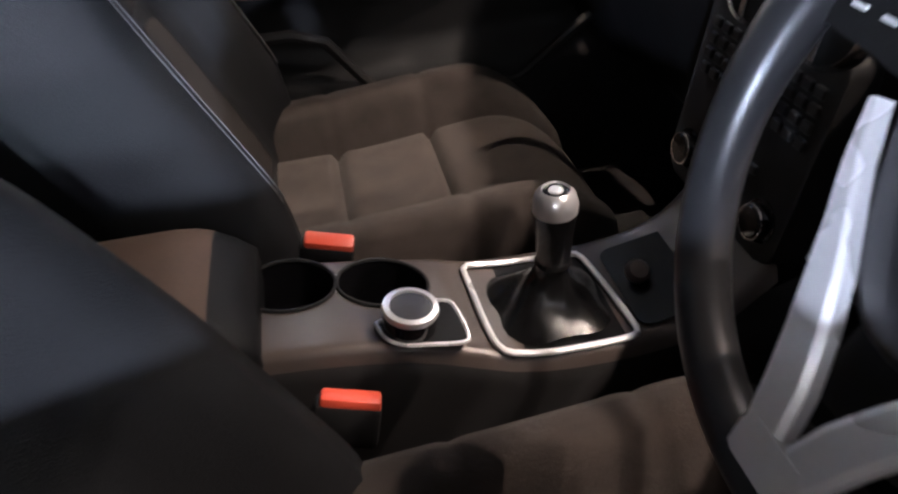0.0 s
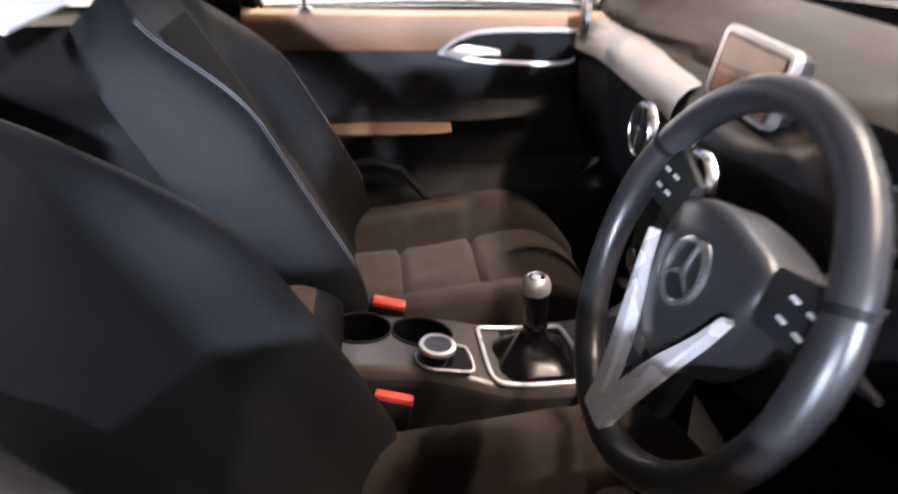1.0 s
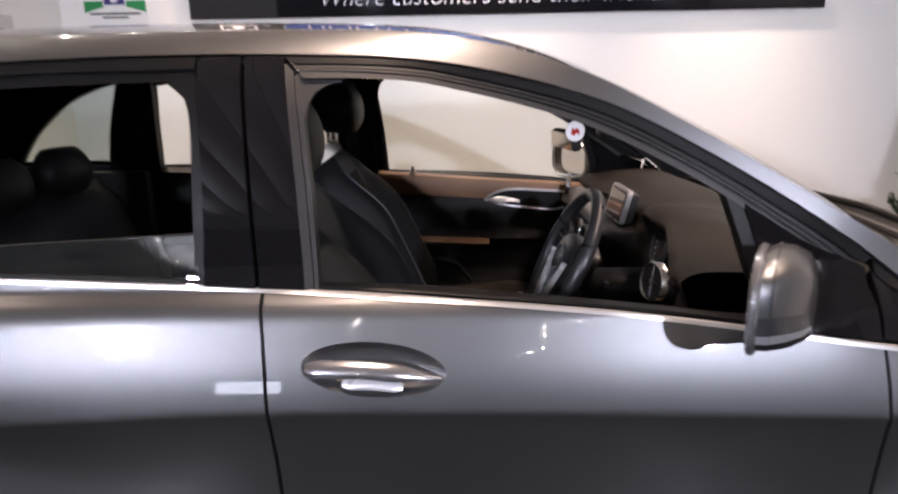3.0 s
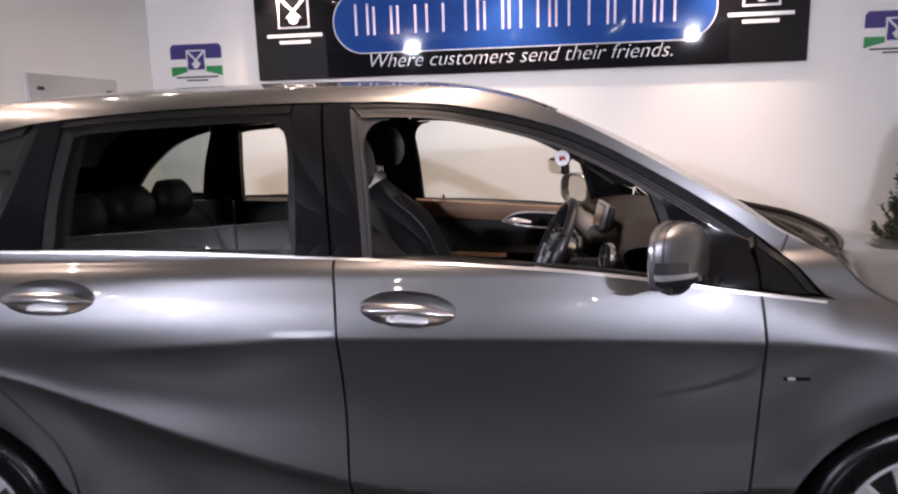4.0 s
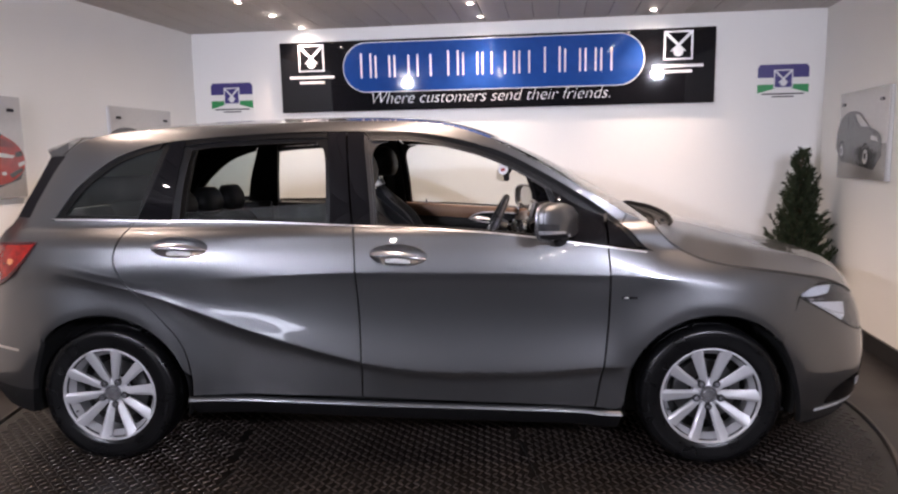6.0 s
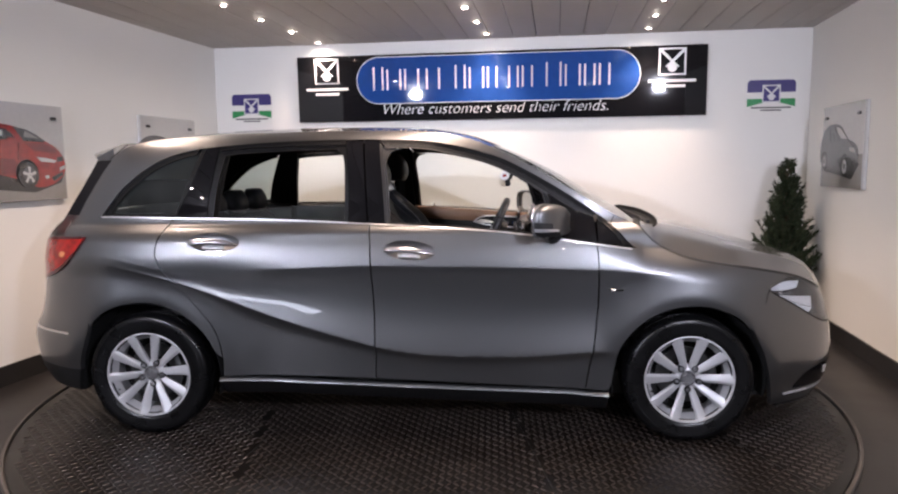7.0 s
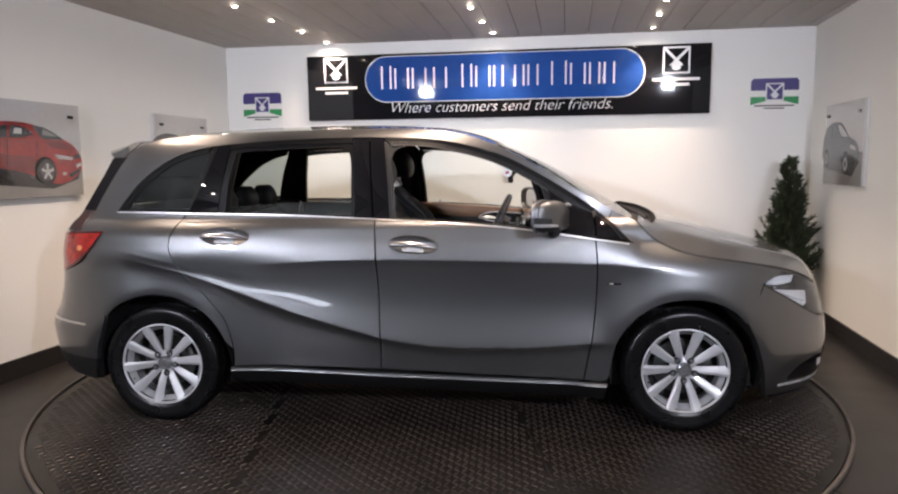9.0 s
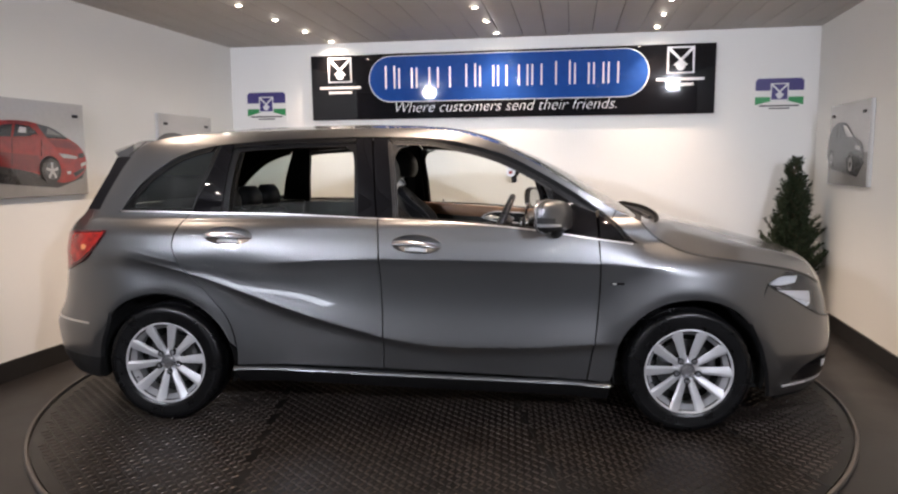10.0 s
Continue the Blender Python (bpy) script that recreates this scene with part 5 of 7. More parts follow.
    band("headlamp_bowl", HU, HL, s, M_SEAL, car, "dark headlamp housing", 0.03, 0.01, 30, nw=6)
    band("headlamp_reflector", [(1.726, 0.754), (1.79, 0.778), (1.895, 0.776)], [(1.736, 0.740), (1.80, 0.735), (1.885, 0.741)], s, M_REFLECT, car, "bright headlamp reflector", 0.008, 0.01, 16, nw=5, off2=0.030)
    band("headlamp_reflector", [(1.738, 0.735), (1.79, 0.729), (1.86, 0.725)], [(1.745, 0.731), (1.79, 0.722), (1.85, 0.718)], s, M_CHROME, car, "", 0.010, 0.01, 12, nw=3, off2=0.016)
    band("headlamp_reflector", [(1.772, 0.715), (1.87, 0.704), (1.978, 0.690)], [(1.785, 0.709), (1.875, 0.672), (1.972, 0.640)], s, M_SPOKE, car, "", 0.024, 0.01, 16, nw=4, off2=0.012)
    band("headlamp_reflector", [(1.788, 0.706), (1.875, 0.669), (1.972, 0.637)], [(1.795, 0.703), (1.87, 0.664), (1.950, 0.618)], s, M_REFLECT, car, "", 0.008, 0.01, 16, nw=4, off2=0.012)
    lens = band("headlamp_lens", HU, HL, s, M_LENS, car, "clear headlamp lens", 0.001, 0.002, 40, nw=8)
    lens.visible_shadow = False
    band("headlamp_seal", [(x, z - 0.004) for x, z in HL], [(x, z + 0.003) for x, z in HL], s, M_DARK, car, "dark seal under the headlamp", -0.001, 0.01, 40)
    # tail lamp
    TU = [(-1.642, 1.010), (-1.75, 1.006), (-1.86, 1.0), (-1.95, 0.99), (-2.01, 0.98)]
    TL = [(-1.645, 1.004), (-1.71, 0.925), (-1.80, 0.855), (-1.91, 0.805), (-2.02, 0.775)]
    band("pillar_foot", [(-1.70, 1.112), (-1.85, 1.112), (-1.965, 1.108)], [(-1.70, 1.008), (-1.86, 1.003), (-2.0, 0.984)], s, M_PAINT, car, "grey panel over the tail lamp", 0.0015, 0.02, 20, nw=6)
    band("tail_lamp", TU, TL, s, M_TAIL, car, "red tail lamp", -0.004, 0.03, 30, nw=8)
    band("lamp_edge", [(x, z + 0.010) for x, z in TL], [(x, z - 0.006) for x, z in TL], s, M_TAILEDGE, car, "dark red edge of the tail lamp", -0.006, 0.02, 30)
    band("lamp_edge", [(x, z + 0.003) for x, z in TU], [(x, z - 0.006) for x, z in TU], s, M_TAILEDGE, car, "", -0.006, 0.02, 30)
    # orange patch painted for a reflection on the lens, no bulb behind it
    band("lamp_highlight", [(-1.765, 0.932), (-1.785, 0.938), (-1.805, 0.932)], [(-1.770, 0.915), (-1.787, 0.908), (-1.805, 0.914)], s, M_AMBER, car, "painted orange highlight on the tail lamp", -0.0055, 0.01, 12, nw=3)


side_of_car(-1)
side_of_car(1)

# bumpers and ends
wrap("front_bumper", True, lambda z: float(np.interp(z, [0.15, 0.335, 0.45, 0.57, 0.68, 0.745], [1.76, 1.726, 1.692, 1.628, 1.688, 1.714])), lambda f: 0.175,
     lambda f: float(np.interp(f, [0, 0.02, 0.16, 0.40, 0.62, 1.0], [0.742, 0.738, 0.68, 0.575, 0.535, 0.53])), M_PAINT, car, "grey front bumper", 30, 20)
wrap("front_spoiler_lip", True, lambda z: 1.80, lambda f: 0.150, lambda f: 0.172, M_PLASTIC, car, "black lower lip", 22, 4, off=0.02)
wrap("bumper_strip", True, lambda z: 1.82, lambda f: 0.220, lambda f: 0.231, M_SPOKE, car, "bright lower bumper strip", 22, 3, off=-0.006)
wrap("grille", True, lambda z: 2.10, lambda f: 0.545, lambda f: 0.70, M_BLACKGLOSS, car, "black radiator grille", 14, 6, off=0.02)
for s in (-1, 1):
    band("bumper_vent", [(1.87, 0.262), (1.94, 0.318), (2.05, 0.348), (2.10, 0.345)], [(1.87, 0.246), (1.95, 0.243), (2.06, 0.243), (2.12, 0.248)], s, M_BLACKGLOSS, car, "black bumper vent", -0.001, 0.01, 20, nw=5)
    band("driving_lamp", [(2.07, 0.325), (2.105, 0.322)], [(2.075, 0.285), (2.11, 0.283)], s, M_WHITE, car, "small white driving lamp", -0.005, 0.01, 6, nw=3)
wrap("rear_bumper", False, lambda z: float(np.interp(z, [0.22, 0.40, 0.54, 0.585, 0.66, 0.78], [1.725, 1.700, 1.645, 1.634, 1.682, 1.718])), lambda f: 0.335,
     lambda f: float(np.interp(f, [0, 0.08, 0.22, 0.40, 1.0], [0.868, 0.845, 0.805, 0.775, 0.72])), M_PAINT, car, "grey rear bumper", 26, 16)
wrap("rear_valance", False, lambda z: float(np.interp(z, [0.19, 0.34], [1.745, 1.712])), lambda f: 0.215, lambda f: 0.332, M_PLASTIC, car, "black lower rear valance", 24, 8, off=0.006)
wrap("rear_bumper_strip", False, lambda z: 1.765, lambda f: 0.513 + 0.008 * f, lambda f: 0.524 + 0.008 * f, M_CHROME, car, "thin bright bumper strip", 22, 3, off=-0.004)
wrap("tailgate", False, lambda z: float(np.interp(z, [0.7, 0.80, 0.98, 1.02, 1.10], [2.0, 2.0, 1.97, 1.80, 1.80])), lambda f: float(np.interp(f, [0, 0.3, 1], [0.79, 0.77, 0.725])), lambda f: 1.10, M_PAINT, car, "grey tailgate", 18, 14)
wrap("rear_screen", False, lambda z: float(np.interp(z, [1.08, 1.22, 1.40], [1.768, 1.688, 1.575])), lambda f: 1.104, lambda f: 1.395, M_REARGLASS, car, "dark rear screen", 18, 12, off=0.004)

# bonnet
E = spline(SHUT[1:] + [(2.10, 0.695)], 40)
C = spline([(1.20, 1.072), (1.38, 1.033), (1.70, 0.948), (2.0, 0.865), (2.12, 0.815), (2.185, 0.735), (2.20, 0.70)], 40)
V = []
nv = 33
for i in range(40):
    ye = wide(E[i][0], E[i][1]) - 0.006
    for j in range(nv):
        v = -1 + 2 * j / (nv - 1)
        q = 1 - abs(v) ** 2.3
        rib = 0.010 * math.exp(-((abs(v) - 0.72) / 0.10) ** 2) * math.sin(math.pi * i / 39)
        V.append(Vector((E[i][0] + (C[i][0] - E[i][0]) * (1 - v * v), ye * v, E[i][1] + 0.006 + (C[i][1] - E[i][1]) * q + rib)))
Fb = grid_faces(nv, 40)
add_skirt(V, Fb, rim_loop(nv, 40), lambda p: Vector((0, 0, -0.02)))
for s in (-1, 1):
    band("bonnet_gap", [(x, z - 0.005) for x, z in SHUT[1:]], [(x, z + 0.005) for x, z in SHUT[1:]], s, M_DARK, car, "dark gap along the bonnet", -0.0012, 0.02, 60)
link_mesh("bonnet", V, Fb, M_PAINT, car, "grey bonnet")

# roof, windscreen and scuttle
R = [p for p in spline(RAIL, 160)]
roof_edge = [p for p in R if -1.67 <= p[0] <= 0.40 and p[1] > 1.30]
screen_edge = [p for p in R if 0.385 <= p[0] <= 1.085]


def cross_sheet(edge, centre, n, nv, bulge):
    """Sheet between the two rails; centre heights and a forward bow."""
    P = spline(edge, n)
    out = []
    for i in range(n):
        x, z = P[i]
        ye = wide(x, z)
        u = i / (n - 1)
        for j in range(nv):
            v = -1 + 2 * j / (nv - 1)
            q = 1 - abs(v) ** 2.2
            out.append(Vector((x + bulge(u) * (1 - v * v), ye * v, z + centre(u) * q)))
    return out


Vr = cross_sheet(roof_edge, lambda u: 0.012 + 0.028 * math.sin(math.pi * (0.10 + 0.8 * u)), 60, 33, lambda u: -0.10 * (1 - u) ** 2 + 0.055 * u ** 3)
Fr = grid_faces(33, 60)
add_skirt(Vr, Fr, rim_loop(33, 60), lambda p: Vector((0, 0, -0.02)))
link_mesh("roof", Vr, Fr, M_PAINT, car, "grey roof panel")
lin = [v + Vector((0, 0, -0.045)) for v in cross_sheet(roof_edge, lambda u: 0.012 + 0.028 * math.sin(math.pi * (0.10 + 0.8 * u)), 30, 17, lambda u: -0.10 * (1 - u) ** 2 + 0.055 * u ** 3)]
link_mesh("headlining", lin, grid_faces(17, 30), M_LINER, car, "pale grey headlining")
Vs = cross_sheet(screen_edge, lambda u: 0.025 * math.sin(math.pi * (0.15 + 0.7 * u)), 30, 25, lambda u: 0.050 + 0.045 * u)
scr = link_mesh("windscreen", Vs, grid_faces(25, 30), M_GLASS, car, "clear windscreen")
scr.visible_shadow = False
Vc = []
for i in range(9):
    u = i / 8
    for j in range(25):
        v = -1 + 2 * j / 24
        x0, x1 = 1.075 + 0.11 * (1 - v * v), 1.12 + 0.095 * (1 - v * v)
        Vc.append(Vector((x0 - 0.04 + (x1 - x0 + 0.06) * u, 0.78 * v, 1.030 + 0.036 * (1 - v * v) + 0.010 * math.sin(math.pi * u) - 0.03 * u * v * v)))
link_mesh("scuttle", Vc, grid_faces(25, 9), M_PLASTIC, car, "black scuttle panel under the windscreen")
cowl = spline([(1.12, 0.02, 1.108), (1.16, -0.12, 1.106), (1.205, -0.28, 1.098), (1.240, -0.44, 1.073), (1.238, -0.53, 1.048), (1.215, -0.58, 1.034)], 24)
part("wiper", tube([Vector(p) for p in cowl], [0.003, 0.006] + [0.010] * 18 + [0.011, 0.010, 0.008, 0.005], 8), M_RUBBER, car, "black wiper and cowl edge")
fill = [Vector(p) for p in cowl] + [Vector((p[0] - 0.035 - 0.02 * k / 23, p[1] - 0.01, p[2] - 0.045 + 0.012 * k / 23)) for k, p in enumerate(cowl)]
link_mesh("cowl_panel", fill, grid_faces(24, 2), M_PLASTIC, car, "black cowl behind the bonnet edge")
part("wiper_arm", tube([(1.13, -0.08, 1.095), (1.15, -0.25, 1.085), (1.175, -0.40, 1.070), (1.20, -0.52, 1.050)], [0.005, 0.008, 0.011, 0.014], 8), M_SEAL, car, "grey-black wiper arm")
part("wiper_pivot", lathe([(0.0005, 0.03), (0.012, 0.028), (0.018, 0.015), (0.020, 0.0)], 16, pose(1.195, -0.50, 1.035)), M_PLASTIC, car)
part("wiper", tube([(1.155 + 0.05 * math.sin(k * 0.5), 0.02 + 0.55 * k / 6, 1.100 - 0.006 * k) for k in range(7)], [0.009, 0.011, 0.010, 0.009, 0.008, 0.007, 0.005], 8), M_PLASTIC, car, "black wiper arm")
# rear spoiler
V, F = [], []
for i in range(6):
    u = i / 5
    for j in range(25):
        v = -1 + 2 * j / 24
        w = 0.60 - 0.03 * u
        V.append(Vector((-1.60 - 0.165 * u - 0.09 * (1 - v * v) + 0.05 * u * abs(v) ** 6, w * v, 1.478 - 0.045 * u + 0.022 * (1 - v * v) - 0.02 * abs(v) ** 6)))
for i in range(6):
    u = i / 5
    for j in range(25):
        v = -1 + 2 * j / 24
        w = 0.60 - 0.03 * u
        V.append(Vector((-1.60 - 0.160 * u - 0.09 * (1 - v * v) + 0.05 * u * abs(v) ** 6, w * v * 0.995, 1.405 + 0.012 * u + 0.020 * (1 - v * v) - 0.02 * abs(v) ** 6)))
F = grid_faces(25, 6) + grid_faces(25, 6, True, 150)
lp = rim_loop(25, 6)
F += [(lp[i], lp[(i + 1) % len(lp)], 150 + lp[(i + 1) % len(lp)], 150 + lp[i]) for i in range(len(lp))]
link_mesh("roof_spoiler", V, F, M_PAINT, car, "grey roof spoiler", angle=40)
# underbody
part("underbody", box((3.5, 1.42, 0.14), (0, 0, 0.255), 0.03), M_DARK, car, "dark underbody")


# ---- wheels ----
def spoke_mesh():
    bm = bmesh.new()
    rows = []
    for r, w, h, d in ((0.040, 0.0120, 0.056, 0.020), (0.085, 0.0180, 0.071, 0.022), (0.14, 0.0215, 0.080, 0.022), (0.185, 0.0255, 0.089, 0.024), (0.2140, 0.0300, 0.0968, 0.030)):
        rows.append([bm.verts.new(v) for v in ((r, -w, h - 0.006), (r, -w * 0.55, h), (r, w * 0.10, h - 0.001), (r, w, h - 0.011), (r, w * 0.8, h - 0.006 - d), (r, -w * 0.8, h - 0.006 - d))])
    for a, b in zip(rows, rows[1:]):
        for i in range(6):
            bm.faces.new((a[i], a[(i + 1) % 6], b[(i + 1) % 6], b[i]))
    bm.faces.new(rows[0][::-1])
    bm.faces.new(rows[-1])
    return bm


def wheel_set():
    """One wheel's meshes, lying flat with its outer face up."""
    tyre_prof = [(0.200, -0.085), (0.214, -0.098), (0.255, -0.104), (0.290, -0.098), (0.306, -0.084), (0.311, -0.06), (0.312, -0.034), (0.306, -0.033), (0.306, -0.026), (0.312, -0.025), (0.312, 0.025), (0.306, 0.026), (0.306, 0.033), (0.312, 0.034),
                 (0.311, 0.06), (0.306, 0.084), (0.298, 0.093), (0.290, 0.098), (0.282, 0.099), (0.279, 0.102), (0.262, 0.1035), (0.258, 0.102), (0.240, 0.1015), (0.222, 0.097), (0.214, 0.090), (0.200, 0.085)]
    rim_prof = [(0.180, 0.046), (0.188, 0.060), (0.198, 0.076), (0.2045, 0.086), (0.2055, 0.092), (0.210, 0.0955), (0.2165, 0.0945), (0.2175, 0.088), (0.212, 0.084), (0.206, 0.075), (0.200, 0.03), (0.196, -0.08), (0.190, -0.08), (0.186, 0.03)]
    out = {}
    out["wheel"] = (lathe(rim_prof, 64, closed=True), M_ALLOY, "")
    out["tyre"] = (lathe(tyre_prof, 72, closed=True), M_TYRE, "black tyre with faint scuffs")
    out["hub"] = (lathe([(0.0005, 0.064), (0.034, 0.064), (0.040, 0.056), (0.060, 0.050), (0.066, 0.044), (0.066, 0.02), (0.0005, 0.02)], 40), M_ALLOY, "")
    out["centre_cap"] = (lathe([(0.0005, 0.0705), (0.023, 0.0690), (0.0265, 0.0665), (0.0305, 0.0705), (0.0345, 0.0712), (0.0375, 0.068), (0.0375, 0.058)], 32), M_PULL, "plain round centre cap")
    out["brake_disc"] = (lathe([(0.07, 0.0), (0.14, 0.0), (0.14, -0.02), (0.07, -0.02)], 48, closed=True), M_DISC, "steel brake disc")
    out["back_plate"] = (lathe([(0.0005, -0.03), (0.19, -0.03), (0.19, -0.05), (0.0005, -0.05)], 40), M_DARK, "")
    return {k: (part(k, bm, m, None, l, angle=30), l) for k, (bm, m, l) in out.items()}


def place_part(proto, name, parent, local, used):
    ob = proto if proto not in used else new(name, proto.data)
    if proto in used and proto.get("label"):
        ob["label"] = proto["label"]
    used.add(proto)
    ob.parent = parent
    ob.matrix_local = local
    return ob


protos = wheel_set()
spoke = part("spoke", spoke_mesh(), M_ALLOY, None, angle=25)
bolt = part("wheel_bolt", lathe([(0.0115, 0.056), (0.0115, 0.070), (0.0095, 0.0735), (0.007, 0.074), (0.0062, 0.066), (0.0005, 0.066)], 14), M_PULL, None)
# raised dark ring stands for the shade in the bolt hole
shade_ring = part("bolt_shade", lathe([(0.0125, 0.050), (0.0165, 0.050), (0.0165, 0.0665), (0.0125, 0.0660)], 16, closed=True), M_DARK, None)
stub = part("valve", tube([(0.19, 0, 0.070), (0.178, 0, 0.095)], [0.004, 0.0035], 8), M_DARK, None)
caliper = part("brake_caliper", box((0.05, 0.10, 0.05), (0.125, 0, 0.0), 0.012), M_DISC, None)
used = set()
for x in (-1.35, 1.345):
    for s in (-1, 1):
        base = pose(x, s * 0.762, 0.311, 90 if s < 0 else -90, 0, 0) @ pose(0, 0, 0, 0, 0, 0 if x > 0 else 7)
        w = place_part(protos["wheel"][0], "wheel", car, base, used)
        w["label"] = "silver ten-spoke alloy wheel with black tyre"
        for k in ("tyre", "hub", "centre_cap", "brake_disc", "back_plate"):
            place_part(protos[k][0], k, w, Matrix.Identity(4), used)
        for k in range(10):
            place_part(spoke, "spoke", w, pose(0, 0, 0, 0, 0, 36 * k), used)
        for k in range(5):
            place_part(bolt, "wheel_bolt", w, pose(0, 0, 0, 0, 0, 72 * k + 54) @ Matrix.Translation((0.056, 0, 0)), used)
            place_part(shade_ring, "bolt_shade", w, pose(0, 0, 0, 0, 0, 72 * k + 54) @ Matrix.Translation((0.056, 0, 0)), used)
        place_part(stub, "valve", w, pose(0, 0, 0, 0, 0, 200), used)
        place_part(caliper, "brake_caliper", w, pose(0, 0, 0, 0, 0, 10 if s < 0 else 170), used)


# ---- inside the car ----
def loft(rows, material, name, parent, label="", close_ring=True, caps=True, angle=40):
    bm = bmesh.new()
    vs = [[bm.verts.new(p) for p in r] for r in rows]
    n = len(vs[0])
    for a, b in zip(vs, vs[1:]):
        for i in range(n if close_ring else n - 1):
            bm.faces.new((a[i], a[(i + 1) % n], b[(i + 1) % n], b[i]))
    if caps and close_ring:
        bm.faces.new(vs[0][::-1])
        bm.faces.new(vs[-1])
    return part(name, bm, material, parent, label, angle=angle)


def seat(y0, label, dx=0.0, lift=0.0):
    """A front seat: cushion, backrest with insert and bolsters, head restraint."""
    def P(x, y, z):
        return Vector((x + dx, y0 + y, z))
    # cushion
    rows = []
    n = 34
    for k in range(64):
        u = k / 63
        x = -0.06 + 0.60 * u - 0.6 * lift
        end = max(0, (u - 0.74) / 0.26)
        top = lift + 0.572 + 0.026 * smooth01(x, 0.15, 0.45) - 0.085 * end ** 2.6
        groove = 0.020 * math.exp(-((x - 0.142) / 0.007) ** 2) + 0.020 * math.exp(-((x - 0.303) / 0.007) ** 2)
        w = 0.262 - 0.075 * end ** 3 - 0.015 * (1 - u)
        ring = []
        for i in range(n):
            v = -1 + 2 * i / (n - 1)
            bol = smooth01(abs(v), 0.48, 0.72) * 0.072 * (1 - 0.5 * end) * (0.72 + 0.28 * math.sin(math.pi * min(1, u * 1.1)))
            drop = 0.11 * max(0, (abs(v) - 0.80) / 0.20) ** 2.2
            seam = 0.016 * math.exp(-((abs(v) - 0.50) / 0.022) ** 2)
            z = top + bol - drop - seam - (groove if abs(v) < 0.55 else groove * 0.2)
            ring.append(P(x - 0.012 * abs(v) ** 2 * end, w * v, z))
        ring += [P(x, w * 0.96, 0.40), P(x, -w * 0.96, 0.40)]
        rows.append(ring)
    cu = loft(rows, M_FABRIC, "front_seat", car, label, angle=60)
    # backrest
    line = spline([(0.055, 0.53), (0.015, 0.64), (-0.055, 0.80), (-0.135, 0.97), (-0.20, 1.10), (-0.235, 1.165), (-0.262, 1.197)], 48)
    rows = []
    for k in range(48):
        u = k / 47
        x, z = line[k]
        t = line[min(k + 1, 47)] - line[max(k - 1, 0)]
        t = t / np.linalg.norm(t)
        f = (t[1], -t[0])
        top = max(0, (u - 0.80) / 0.20)
        w = 0.258 - 0.050 * smooth01(u, 0.40, 1.0) - 0.075 * top ** 2.5
        thick = 0.125 - 0.055 * top ** 2 - 0.02 * (1 - u)
        ring = []
        for i in range(25):
            v = -1 + 2 * i / 24
            bol = smooth01(abs(v), 0.48, 0.80) * 0.082 * (1 - smooth01(u, 0.62, 0.98)) * smooth01(u, -0.15, 0.25)
            rnd = 0.085 * max(0, (abs(v) - 0.76) / 0.24) ** 2.3
            seam = 0.006 * math.exp(-((abs(v) - 0.55) / 0.03) ** 2)
            d = bol - rnd - seam
            ring.append(P(x + f[0] * d, w * v, z + f[1] * d))
        for i in range(13):
            v = 1 - 2 * i / 12
            d = -thick + 0.03 * abs(v) ** 3
            ring.append(P(x + f[0] * d, w * 0.985 * v, z + f[1] * d))
        rows.append(ring)
    back = loft(rows, M_VINYL, "backrest", cu, "charcoal backrest with pale stitching", angle=60)
    # insert and stitching follow the front of the backrest
    ins = []
    for k in range(4, 42):
        x, z = line[k]
        t = line[k + 1] - line[k - 1]
        t = t / np.linalg.norm(t)
        f = (t[1], -t[0])
        u = k / 47
        ww = 0.118 - 0.02 * smooth01(u, 0.5, 1.0)
        g = -0.006 * math.exp(-((u - 0.48) / 0.015) ** 2)
        ins.append([P(x + f[0] * (0.003 + g - 0.004 * abs(v) ** 6), ww * v, z + f[1] * (0.003 + g - 0.004 * abs(v) ** 6)) for v in np.linspace(-1, 1, 11)])
    if y0 > 0:
        loft(ins, M_INSERT, "backrest_insert", cu, "dark woven fabric insert", False, False, 60)
    for sy in ((-1, 1) if y0 > 0 else ()):
        for o in (0.0, 0.006):
            pts = []
            for k in range(10, 44):
                u = k / 47
                x, z = line[k]
                t = line[k + 1] - line[k - 1]
                t = t / np.linalg.norm(t)
                f = (t[1], -t[0])
                w = 0.258 - 0.050 * smooth01(u, 0.40, 1.0) - 0.075 * max(0, (u - 0.80) / 0.20) ** 2.5
                v = 0.80 + o / 0.25
                bol = smooth01(v, 0.48, 0.80) * 0.082 * (1 - smooth01(u, 0.62, 0.98)) * smooth01(u, -0.15, 0.25) - 0.085 * max(0, (v - 0.76) / 0.24) ** 2.3
                pts.append(P(x + f[0] * (bol + 0.0005), sy * w * v, z + f[1] * (bol + 0.0005)))
            part("stitching", tube(pts, 0.0008, 5), M_STITCH, cu, "pale stitching line")
    # head restraint
    rows = []
    hx, hz, hd = (-0.268, 1.232, 0.067) if y0 < 0 else (-0.236, 1.258, 0.086)
    for k in range(14):
        u = k / 13
        z = hz + 0.172 * u
        g = math.sin(math.pi * (0.10 + 0.80 * u)) ** 0.45
        x = hx - 0.03 * u
        ring = []
        for i in range(24):
            a = i * math.tau / 24
            ca, sa = math.cos(a), math.sin(a)
